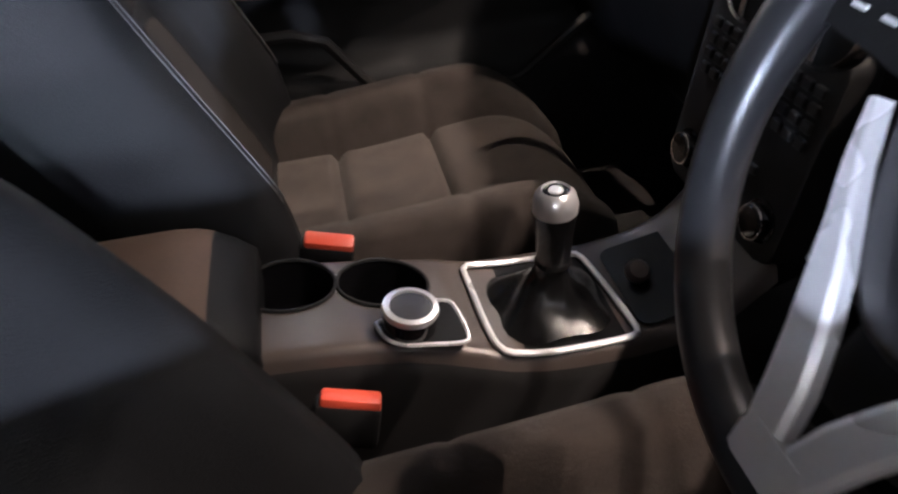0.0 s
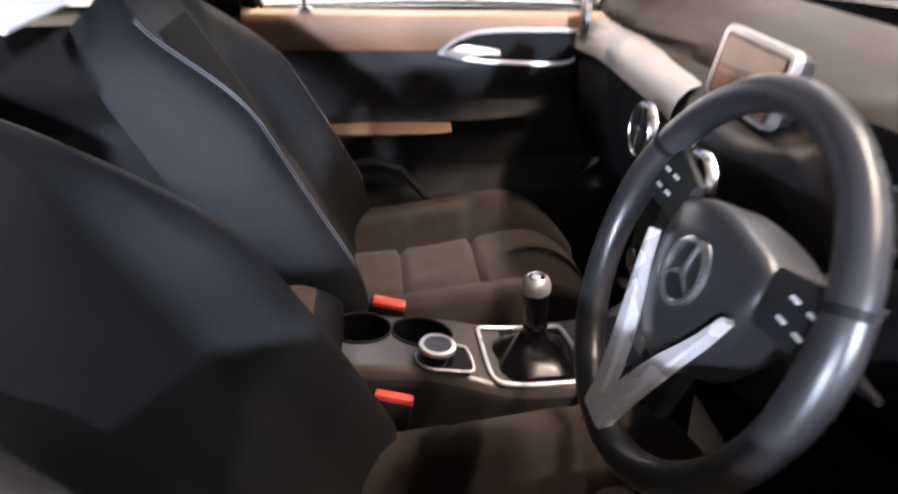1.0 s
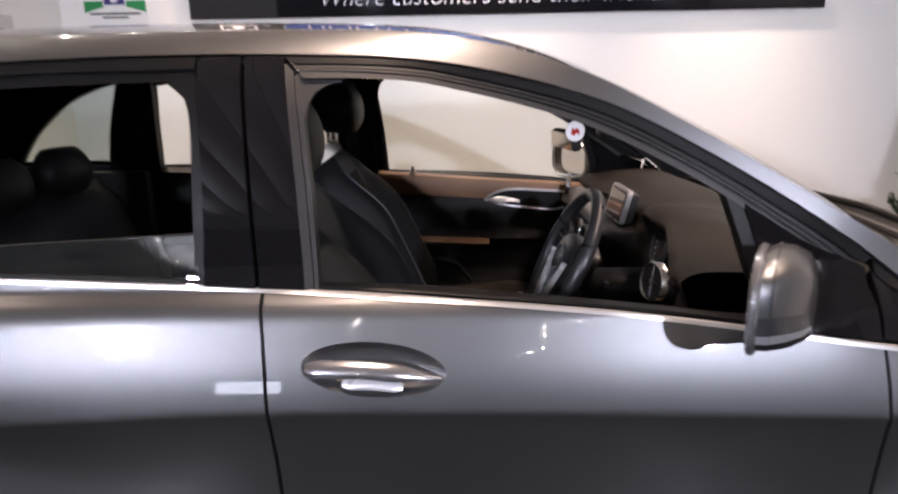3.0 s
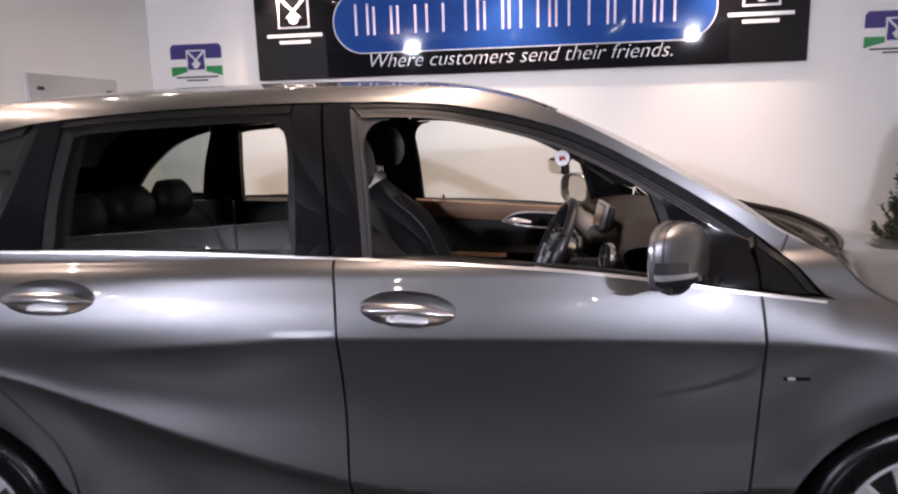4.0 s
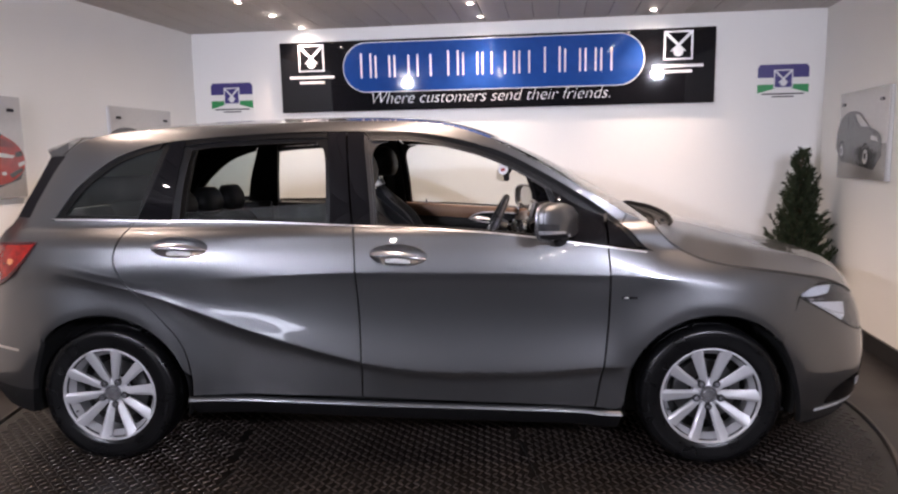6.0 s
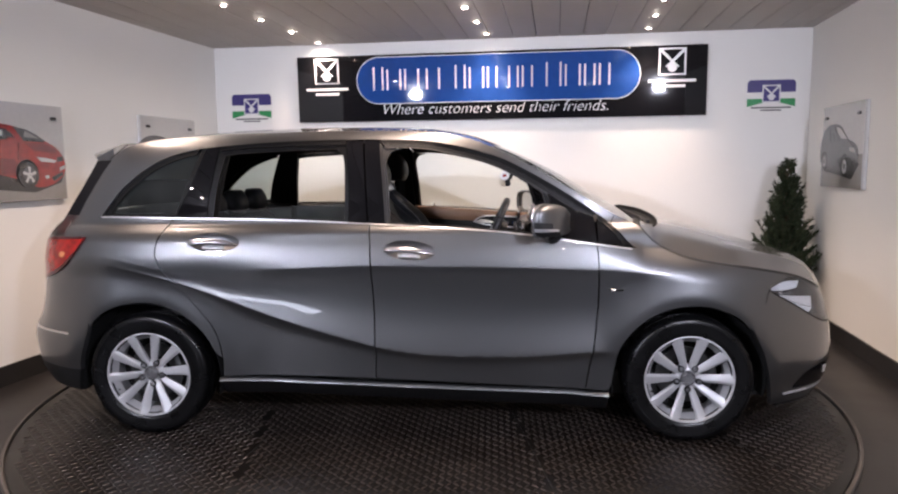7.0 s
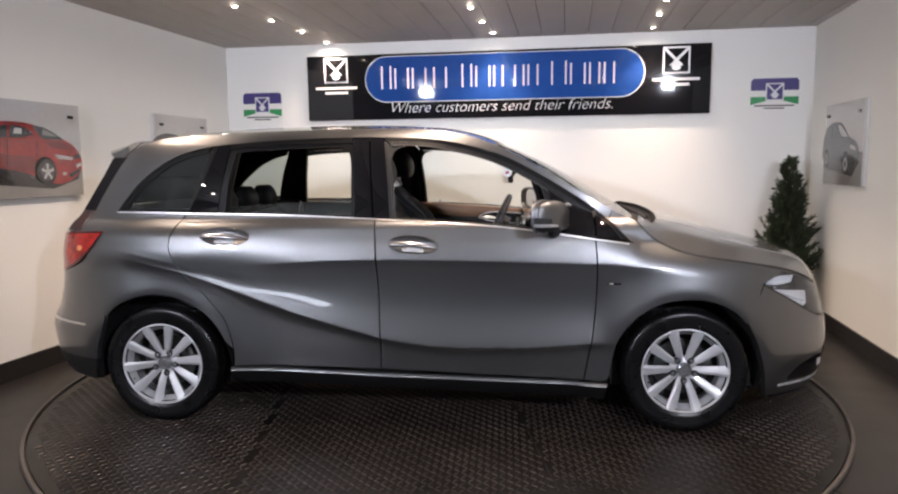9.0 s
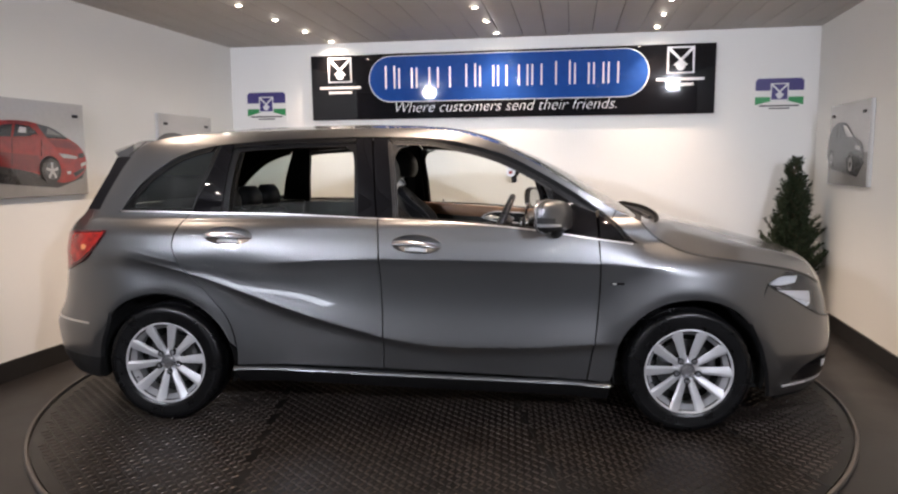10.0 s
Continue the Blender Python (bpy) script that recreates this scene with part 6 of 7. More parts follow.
            ring.append(P(x + math.copysign(abs(ca) ** 0.75, ca) * hd * g + 0.012 * abs(sa) ** 3, math.copysign(abs(sa) ** 0.6, sa) * (0.130 if y0 < 0 else 0.146) * g, z))
        rows.append(ring)
    loft(rows, M_VINYL, "head_restraint", cu, "charcoal head restraint", angle=60)
    for sy in (-0.055, 0.055):
        part("restraint_post", tube([P(-0.268, sy, 1.15), P(-0.268, sy, 1.30)], 0.006, 8), M_CHROME, cu, "bright steel post")
    if y0 < 0:
        # strip coloured white for its shine
        part("shoulder_strip", box((0.012, 0.40, 0.040), (0, 0, 0), 0.004, 2, m=pose(-0.232, 0.07, 1.226, 0, -35, 0)), M_GLARE, cu, "strip below the head restraints, its glare put into the white")
        part("shoulder_clip", box((0.014, 0.10, 0.036), (0, 0, 0), 0.004, 2, m=pose(-0.232, -0.23, 1.222, 0, -35, 0)), M_LIGHTPLASTIC, cu, "pale grey clip")
        part("shoulder_clip", box((0.014, 0.09, 0.030), (0, 0, 0), 0.004, 2, m=pose(-0.228, -0.345, 1.222, 0, -35, 0)), M_LIGHTPLASTIC, cu, "pale grey clip")
    part("seat_base", box((0.52, 0.42, 0.10), (0.20, y0, 0.36), 0.02), M_PLASTIC, cu, "black seat base")
    return cu


seat(-0.40, "dark fabric driver's seat with charcoal backrest", 0.05, 0.062)
seat(0.405, "dark fabric front passenger seat with charcoal backrest")

# rear bench
rows = []
for k in range(20):
    u = k / 19
    x, z = -0.93 - 0.20 * u, 0.56 + 0.50 * u
    top = max(0, (u - 0.85) / 0.15)
    rows.append([Vector((x + 0.03 * math.cos(3 * math.pi * v) * 0.4 - 0.05 * top ** 2, 0.63 * v, z)) for v in np.linspace(-1, 1, 25)] + [Vector((x - 0.12 + 0.05 * top ** 2, 0.63 * v, z + 0.02)) for v in np.linspace(1, -1, 13)])
bench = loft(rows, M_VINYL, "rear_bench", car, "dark rear bench seat", angle=60)
part("bench_cushion", box((0.52, 1.22, 0.16), (-0.72, 0, 0.50), 0.05, 4), M_FABRIC, bench)
for y in (-0.36, 0.0, 0.36):
    rows = []
    for k in range(10):
        u = k / 9
        g = math.sin(math.pi * (0.10 + 0.80 * u)) ** 0.45
        rows.append([Vector((-1.17 + 0.058 * g * math.cos(a) - 0.02 * u, y + 0.140 * g * math.copysign(abs(math.sin(a)) ** 0.6, math.sin(a)), 1.065 + 0.150 * u)) for a in np.linspace(0, math.tau, 20, endpoint=False)])
    # black in place of charcoal vinyl: the dim rear is put into the colour
    loft(rows, M_RUBBER, "head_restraint", bench, "rear head restraint, darkened for the shade in the back", angle=60)

# cabin shell
part("cabin_floor", box((2.2, 1.38, 0.03), (-0.2, 0, 0.335), 0.01), M_CARPET, car, "black carpet")
part("bulkhead", box((0.04, 1.40, 0.70), (1.0, 0, 0.68), 0.01), M_CARPET, car, "black carpeted bulkhead")
part("load_floor", box((0.80, 1.25, 0.04), (-1.50, 0, 0.62), 0.01), M_CARPET, car, "black carpeted load floor")
part("parcel_shelf", box((0.56, 1.20, 0.02), (-1.46, 0, 1.03), 0.008), M_CARPET, car, "black parcel shelf")
for s in (-1, 1):
    band("inner_rail", [(x, z - 0.004) for x, z in TOPL], [(x, min(z, 1.528)) for x, z in RAIL], s, M_PLASTIC, car, "dark inner roof rail trim", 0.034, 0.025, 90, nw=5)
    band("inner_pillar", [(-0.345, 1.06), (-0.34, 1.25), (-0.35, 1.47)], [(-0.150, 1.06), (-0.165, 1.25), (-0.190, 1.47)], s, M_PLASTIC, car, "black inner centre pillar", 0.046, 0.03, 16, nw=4)
    band("inner_pillar", [(-1.20, 1.08), (-1.16, 1.25), (-1.08, 1.445)], [(-1.0, 1.08), (-0.985, 1.25), (-0.955, 1.455)], s, M_PLASTIC, car, "black inner rear pillar", 0.046, 0.03, 16, nw=4)
    part("pillar_lower", box((0.24, 0.05, 0.72), (-0.24, s * 0.735, 0.70), 0.015), M_PLASTIC, car, "black lower pillar trim")
    part("quarter_trim", box((0.72, 0.05, 0.60), (-1.37, s * 0.64, 0.80), 0.02), M_PLASTIC, car, "black load bay side trim")
    # belt on the pillar: webbing and upper anchor
    part("seat_belt", box((0.046, 0.003, 0.60), (0, 0, 0), 0.0, m=pose(-0.235, s * 0.655, 1.12, 0, 0, 0) @ pose(0, 0, 0, s * 10, 0, 0)), M_BELT, car, "black seat belt webbing", smooth=False)
    part("belt_anchor", box((0.055, 0.02, 0.07), (-0.235, s * 0.635, 1.38), 0.008), M_PLASTIC, car, "black belt anchor")


def door_card(s, x0, x1, zt0, zt1, front):
    """The inside of a door: shaped card with ledge, arm rest, pull recess and pocket."""
    V = []
    nu, nw = 50, 44
    for j in range(nw):
        q = j / (nw - 1)
        for i in range(nu):
            u = i / (nu - 1)
            x = x0 + (x1 - x0) * u
            top = zt0 + (zt1 - zt0) * u
            z = 0.36 + (top - 0.36) * q
            y = 0.715 - 0.010 * math.exp(-((z - top + 0.10) / 0.05) ** 2)
            y -= 0.055 * smooth01(z, 0.76, 0.815) * (1 - smooth01(z, 0.815, 0.835)) * smooth01(x1 - x, 0.28, 0.62)
            y -= 0.020 * smooth01(z, 0.835, 0.93) * (1 - smooth01(z, 0.93, 1.0))
            y -= 0.05 * smooth01(0.68 - z, 0.0, 0.06) * smooth01(x - x0, 0.05, 0.20)
            y += 0.06 * smooth01(z, top - 0.02, top) ** 2
            V.append(Vector((x, s * y, z)))
    return link_mesh("door_card", V, grid_faces(nu, nw, s < 0), M_PLASTIC, car, "black moulded door card", angle=50)


for s in (-1, 1):
    fc = door_card(s, -0.16, 0.90, 1.075, 0.985, True)
    door_card(s, -1.0, -0.18, 1.10, 1.075, False)
    # soft upper ledge
    rows = []
    for k in range(24):
        u = k / 23
        x, top = -0.15 + 0.98 * u, 1.078 - 0.070 * u - (0.055 if s < 0 else 0)
        rows.append([Vector((x, s * y, top + dz)) for y, dz in ((0.770, -0.012), (0.745, -0.003), (0.715, 0.0), (0.697, -0.006), (0.688, -0.022), (0.690, -0.066 + 0.006 * u), (0.70, -0.082), (0.76, -0.082))])
    # tan here includes the warm light that falls on the ledge
    loft(rows, M_TAN, "upper_ledge", fc, "soft-grained door top, warm light put into its brown")
    rows = []
    for k in range(18):
        u = k / 17
        x = -0.12 + 0.40 * u
        w = 0.060 * math.sin(math.pi * min(1, 0.35 + 0.65 * (1 - u) ** 0.6)) ** 0.6 + 0.004
        rows.append([Vector((x, s * y, 0.822 + dz - 0.012 * u)) for y, dz in ((0.70, -0.016), (0.70, 0.006), (0.690 - w * 0.4, 0.004), (0.690 - w * 0.85, -0.002), (0.690 - w, -0.008), (0.690 - w * 0.8, -0.016))])
    loft(rows, M_TAN, "arm_rest", fc, "padded arm rest, warm light put into its brown")
    # pull recess with bright surround and lever
    dz = 0.0 if s > 0 else -0.09
    ring = spline([(0.262, 0.974), (0.30, 1.000), (0.36, 1.014), (0.48, 1.010), (0.585, 1.000), (0.600, 0.985), (0.580, 0.950), (0.545, 0.934), (0.45, 0.940), (0.33, 0.956), (0.262, 0.974)], 60)[:-1]
    part("pull_surround", tube([Vector((x, s * 0.684, z - 0.010 + dz)) for x, z in ring], 0.0046, 8, closed=True), M_SILVER, fc, "bright pull surround")
    part("pull_recess", prism([(x, z - 0.010 + dz) for x, z in (ring if s > 0 else ring[::-1])], 0.004, pose(0, s * 0.690, 0, 90, 0, 0)), M_RUBBER, fc, "dark pull recess", smooth=False)
    part("pull_lever", tube([Vector((0.276 + 0.122 * k / 8, s * (0.682 - 0.014 * math.sin(math.pi * k / 8)), 0.962 + dz + 0.012 * math.sin(math.pi * 0.8 * k / 8) - 0.012 * k / 8)) for k in range(9)], [0.006, 0.012, 0.016, 0.017, 0.015, 0.012, 0.010, 0.009, 0.006], 10, flat=0.5), M_SILVER, fc, "bright door lever")
    part("lock_pin", lathe([(0.016, 0.0), (0.014, 0.004), (0.006, 0.005), (0.0055, 0.022), (0.0005, 0.024)], 16, Matrix.Translation((-0.015, s * 0.703, 1.072 if s > 0 else 1.018))), M_CHROME, fc, "small bright lock pin")
    part("door_pocket", tube([Vector((x, s * 0.652, z)) for x, z in ((0.02, 0.735), (0.10, 0.735), (0.155, 0.715), (0.21, 0.64), (0.25, 0.60), (0.35, 0.575), (0.50, 0.60), (0.62, 0.69), (0.70, 0.74))], 0.010, 8), M_PLASTIC, fc, "black pocket edge")

# console
CX = [(-0.34, 0.700), (-0.05, 0.718), (0.05, 0.714), (0.15, 0.700), (0.22, 0.682), (0.27, 0.664), (0.33, 0.656), (0.40, 0.654), (0.46, 0.662), (0.50, 0.680), (0.54, 0.722)]


def console_top(x):
    return curve_at(CX, x)


nu, nw = 110, 33
P2 = []
for j in range(nw):
    for i in range(nu):
        P2.append((-0.06 + 0.60 * i / (nu - 1), -1 + 2 * j / (nw - 1)))
holes = [(0.072, 0.030, 0.047, 0.040), (0.166, 0.026, 0.047, 0.038)]
F = grid_faces(nu, nw)
half = lambda x: 0.074 + 0.016 * smooth01(x, 0.15, 0.35)
P3 = np.array([(x, v * half(x)) for x, v in P2])
for hx, hy, ha, hb in holes:
    E2 = (P3 - (hx, hy)) / (ha, hb)
    rho = np.linalg.norm(E2, axis=1)
    F = [q for q in F if not all(rho[k] < 1.0 for k in q)]
    for k in np.where((rho < 1.0) & (rho > 0.3))[0]:
        P3[k] = (hx, hy) + E2[k] / rho[k] * (ha, hb)
V = [Vector((x, y, console_top(x) - 0.018 * max(0, (abs(y) / half(x) - 0.84) / 0.16) ** 2)) for x, y in P3]
con = link_mesh("centre_console", V, F, M_CONSOLE, car, "brown-black satin centre console", angle=50)
rows = []
for k in range(30):
    x = -0.36 + 0.92 * k / 29
    z, h = console_top(x) - 0.016, half(x)
    rows.append([Vector((x, -h, z)), Vector((x, -h - 0.008, z - 0.012)), Vector((x, -h - 0.010, 0.36)), Vector((x, h + 0.010, 0.36)), Vector((x, h + 0.008, z - 0.012)), Vector((x, h, z))])
loft(rows, M_PLASTIC, "console_side", con, "black console sides", False, False)
for hx, hy, ha, hb in holes:
    prof = []
    bm = bmesh.new()
    rr = []
    for q, d in ((1.0, 0.001), (0.97, -0.004), (0.93, -0.05), (0.90, -0.058), (0.02, -0.060)):
        rr.append([bm.verts.new((hx + ha * q * math.cos(a), hy + hb * q * math.sin(a), console_top(hx + ha * q * math.cos(a)) * (1 if d > -0.02 else 0) + (console_top(hx) if d <= -0.02 else 0) + d)) for a in np.linspace(0, math.tau, 32, endpoint=False)])
    for a, b in zip(rr, rr[1:]):
        for i in range(32):
            bm.faces.new((a[i], a[(i + 1) % 32], b[(i + 1) % 32], b[i]))
    part("cup_holder", bm, M_BLACKGLOSS, con, "black cup holder", angle=50)
    part("cup_holder_lip", tube([Vector((hx + ha * math.cos(a), hy + hb * math.sin(a), console_top(hx + ha * math.cos(a)) + 0.001)) for a in np.linspace(0, math.tau, 32, endpoint=False)], 0.0022, 6, closed=True), M_PLASTIC, con)
for yy in (-0.012, 0.012):
    part("cup_holder_catch", tube([Vector((0.119 + yy * 0.6, 0.028 + yy * 2.2, 0.700)), Vector((0.119, 0.028 + yy, 0.702))], [0.003, 0.004], 6), M_SILVER, con, "bright cup holder catch")
# selector dial
plate = [(0.150, -0.040), (0.156, -0.060), (0.172, -0.072), (0.195, -0.074), (0.232, -0.074), (0.236, -0.062), (0.230, -0.020), (0.222, -0.014), (0.200, -0.014), (0.190, -0.018)]
tilt = pose(0, 0, 0.0, 0, 9, 0)
pm = Matrix.Translation((0.19, -0.045, console_top(0.19) + 0.004)) @ tilt @ Matrix.Translation((-0.19, 0.045, 0))
part("dial_plate", prism(plate, 0.003, pm), M_FRAME, con, "black dial plate", smooth=False)
part("dial_frame", tube([pm @ Vector((x, y, 0.003)) for x, y in spline(plate + [plate[0]], 48)[:-1]], 0.0022, 6, closed=True), M_SPOKE, con, "bright dial outline")
km = Matrix.Translation((0.182, -0.046, console_top(0.182) + 0.006)) @ tilt
part("selector_dial", lathe([(0.0005, 0.0), (0.026, 0.0), (0.0265, 0.020), (0.025, 0.022)], 40, km), M_BLACKGLOSS, con, "black rotary dial")
part("dial_ring", lathe([(0.0265, 0.019), (0.0275, 0.022), (0.0265, 0.0255), (0.021, 0.0265), (0.020, 0.0245)], 40, km, closed=True), M_SILVER, con, "bright knurled ring")
part("dial_cap", lathe([(0.0005, 0.0255), (0.0205, 0.0245)], 32, km), M_LEATHER, con, "dark dial cap")
# gear lever
gate = [(0.256, 0.052), (0.262, -0.060), (0.275, -0.078), (0.40, -0.080), (0.408, -0.072), (0.394, 0.052), (0.385, 0.060), (0.264, 0.060)]
gz = lambda x: console_top(x) + 0.004
part("gate_frame", tube([Vector((x, y, gz(x))) for x, y in spline(gate + [gate[0]], 60)[:-1]], 0.0036, 8, closed=True), M_SPOKE, con, "bright gear lever surround")
part("gate_plate", prism([(x, y) for x, y in gate[::-1]], 0.002, Matrix.Translation((0, 0, 0.657)) @ pose(0, 0, 0, 0, 3.4, 0) @ Matrix.Translation((0, 0, 0.0185))), M_FRAME, con, "black gear lever surround", smooth=False)
rows = []
for k in range(16):
    u = k / 15
    r = 0.046 * (1 - u) ** 1.9 + 0.0155
    z = 0.660 + 0.060 * u
    rows.append([Vector((0.330 + 0.006 * u + r * (1 + 0.10 * (1 - u) * math.cos(4 * a + math.pi) + 0.025 * math.sin(7 * a + 0.6 * k)) * math.cos(a) * 1.05, -0.012 - 0.004 * u + r * (1 + 0.10 * (1 - u) * math.cos(4 * a + math.pi) + 0.025 * math.sin(6 * a - 0.5 * k)) * math.sin(a), z + 0.002 * math.sin(3 * a + 0.5 * k))) for a in np.linspace(0, math.tau, 28, endpoint=False)])
lever = loft(rows, M_KNOB, "gear_lever", car, "leather gear lever with bright top on the console")
part("lever_collar", lathe([(0.0165, 0.0), (0.019, 0.004), (0.0165, 0.009)], 24, pose(0.336, -0.016, 0.716), closed=True), M_KNOB, lever, "black collar")
part("lever_grip", lathe([(0.0005, 0.0), (0.0165, 0.0), (0.0180, 0.02), (0.0190, 0.042), (0.0208, 0.056), (0.0212, 0.066), (0.0190, 0.079), (0.0005, 0.082)], 28, pose(0.336, -0.016, 0.720)), M_KNOB, lever, "black glossy knob")
part("lever_cap", lathe([(0.0216, 0.062), (0.0220, 0.071), (0.0192, 0.081), (0.0135, 0.0862), (0.0125, 0.084)], 28, pose(0.336, -0.016, 0.720), closed=True), M_SILVER, lever, "bright knob cap")
part("lever_badge", lathe([(0.0005, 0.0848), (0.0128, 0.0842)], 24, pose(0.336, -0.016, 0.720)), M_BLACKGLOSS, lever, "dark shift pattern disc")
part("lever_crest", lathe([(0.0005, 0.0868), (0.0060, 0.0862), (0.0072, 0.0846)], 20, pose(0.336, -0.016, 0.720)), M_SILVER, lever, "small bright boss")
# forward tray
part("tray", prism(shift(rounded(0.090, 0.125, 0.014), 0.0, -0.008), 0.002, pose(0.458, 0, console_top(0.458) + 0.003, 0, -11, 0)), M_FRAME, con, "black tray", smooth=False)
part("tray_socket", lathe([(0.0005, 0.0), (0.013, 0.0), (0.014, 0.006), (0.010, 0.012), (0.0005, 0.013)], 20, pose(0.436, -0.002, 0.668, 30, 0, 0)), M_CONSOLE, con, "small socket cover")
# arm rest between the seats
rows = []
for k in range(24):
    u = k / 23
    x = -0.36 + 0.405 * u
    e = max(0, (u - 0.80) / 0.20)
    e2 = max(0, (0.10 - u) / 0.10)
    hh, ww = 0.055 * (1 - 0.62 * e ** 2.4 - 0.4 * e2 ** 2), 0.092 * (1 - 0.18 * e ** 2.5 - 0.2 * e2 ** 2)
    rows.append([Vector((x, math.copysign(abs(math.cos(a)) ** 0.4, math.cos(a)) * ww, 0.722 + math.copysign(abs(math.sin(a)) ** 0.5, math.sin(a)) * hh)) for a in np.linspace(0, math.tau, 28, endpoint=False)])
arm = loft(rows, M_VINYL, "centre_arm_rest", car, "padded centre arm rest, black with a brown top", angle=60)
pad_rows = [[(v - Vector((v.x, 0, 0.722))) * 1.012 + Vector((v.x, 0, 0.722)) for v in r[3:12]] for r in rows[1:22]]
loft(pad_rows, M_ARMTOP, "arm_rest_top", arm, "brown soft arm rest top", False, False, 60)
part("arm_rest_base", box((0.34, 0.17, 0.10), (-0.18, 0, 0.64), 0.012), M_PLASTIC, arm)
# buckles
for x, y, z, a in ((0.112, 0.098, 0.690, 12), (0.110, -0.122, 0.672, -14)):
    bk = part("belt_buckle", box((0.060, 0.024, 0.045), (0, 0, 0), 0.006, 2, m=pose(x, y, z, a, 12, -10)), M_PLASTIC, car, "black seat belt buckle with red button")
    part("release_button", box((0.054, 0.020, 0.014), (0.002, 0, 0.022), 0.004, 2, m=pose(x, y, z, a, 12, -10)), M_RED, bk, "red release button")
    part("buckle_stalk", tube([(x - 0.01, y, z - 0.02), (x - 0.03, y * 1.15, 0.50)], 0.012, 8, flat=0.5), M_PLASTIC, bk)

# dashboard
def dash_profile(y):
    """Section of the dashboard at y, from the windscreen down to the footwell."""
    a = abs(y)
    hood = math.exp(-((y + 0.36) / 0.20) ** 4)
    mid = math.exp(-(y / 0.13) ** 4)
    end = smooth01(a, 0.55, 0.74)
    lip = 0.655 - 0.03 * hood - 0.09 * smooth01(-y, 0.40, 0.70) - 0.02 * smooth01(y, 0.35, 0.70)
    zl = 1.055 + 0.045 * hood - 0.02 * smooth01(y, 0.1, 0.6)
    face = 0.60 - 0.045 * mid - 0.035 * end + 0.10 * hood * 0.55
    return [(1.09 - 0.10 * a ** 2 / 0.5, 1.035), (0.95, 1.075 - 0.01 * a), (0.80, 1.088 + 0.018 * hood - 0.018 * end), (lip + 0.06, zl + 0.022), (lip + 0.012, zl + 0.012), (lip, zl - 0.006), (lip + 0.012, zl - 0.022),
            (face + 0.02, 1.005), (face, 0.96), (face - 0.005, 0.90), (face + 0.01, 0.80), (face + 0.05, 0.70), (face + 0.14, 0.60), (1.0, 0.58)]


ys = np.linspace(-0.735, 0.735, 70)
nprof = 64
V = []
for y in ys:
    V += [Vector((x, y, z)) for x, z in spline(dash_profile(y), nprof)]
top_faces, low_faces = [], []

def level(y, z):
    """Index on the section at y where it has come down to height z."""
    pr = spline(dash_profile(y), nprof)
    return next(i for i in range(12, nprof) if pr[i][1] < z)


for j in range(len(ys) - 1):
    turn = level(ys[j], 1.072 if -0.56 < ys[j] < -0.16 else 1.030 if ys[j] < 0.16 and ys[j] > -0.56 else 0.70 if ys[j] < 0 else 1.020)
    for i in range(nprof - 1):
        q = (j * nprof + i, j * nprof + i + 1, (j + 1) * nprof + i + 1, (j + 1) * nprof + i)
        (top_faces if i < turn else low_faces).append(q)
dash = link_mesh("dashboard", V, top_faces, M_DASH, car, "dark soft-grained dashboard top", angle=60)
link_mesh("dash_lower", V, low_faces, M_FRAME, dash, "black lower dashboard", angle=60)
# trim strip on the passenger side
rows = []
for k in range(24):
    y = 0.16 + 0.55 * k / 23
    pr = spline(dash_profile(y), nprof)
    tail = pr[level(y, 1.03) - 1:]
    zs = tail[:, 1][::-1]
    rows.append([Vector((float(np.interp(z, zs, tail[:, 0][::-1])) - d, y, z)) for z, d in ((1.016, 0.004), (1.010, 0.012), (0.995, 0.014), (0.975, 0.014), (0.960, 0.012), (0.954, 0.004))])
loft(rows, M_FASCIA, "fascia_trim", dash, "pale satin fascia trim", False, False)
# instrument binnacle
part("binnacle", prism(shift(rounded(0.34, 0.13, 0.06, 8), 0, 0), 0.03, pose(0.702, -0.375, 1.015, 90, 0, -90) @ pose(0, 0, 0, -14, 0, 0)), M_BLACKGLOSS, dash, "black instrument binnacle", smooth=False)
for yy in (-0.465, -0.285):
    gm = pose(0.668, yy, 1.012, 90, 0, -90) @ pose(0, 0, 0, -14, 0, 0)
    part("gauge_ring", lathe([(0.046, 0.0), (0.052, 0.004), (0.050, 0.014), (0.046, 0.014)], 36, gm, closed=True), M_SEAL, dash, "dark gauge ring")
    part("gauge_face", lathe([(0.0005, 0.004), (0.046, 0.004)], 36, gm), M_PLASTIC, dash, "dark gauge face")
    for k in range(11):
        a = radians(225 - 27 * k)
        part("gauge_mark", box((0.009, 0.0022, 0.001), (0.037, 0, 0.005), m=gm @ pose(0, 0, 0, 0, 0, math.degrees(a))), M_PANEL, dash, "", smooth=False)


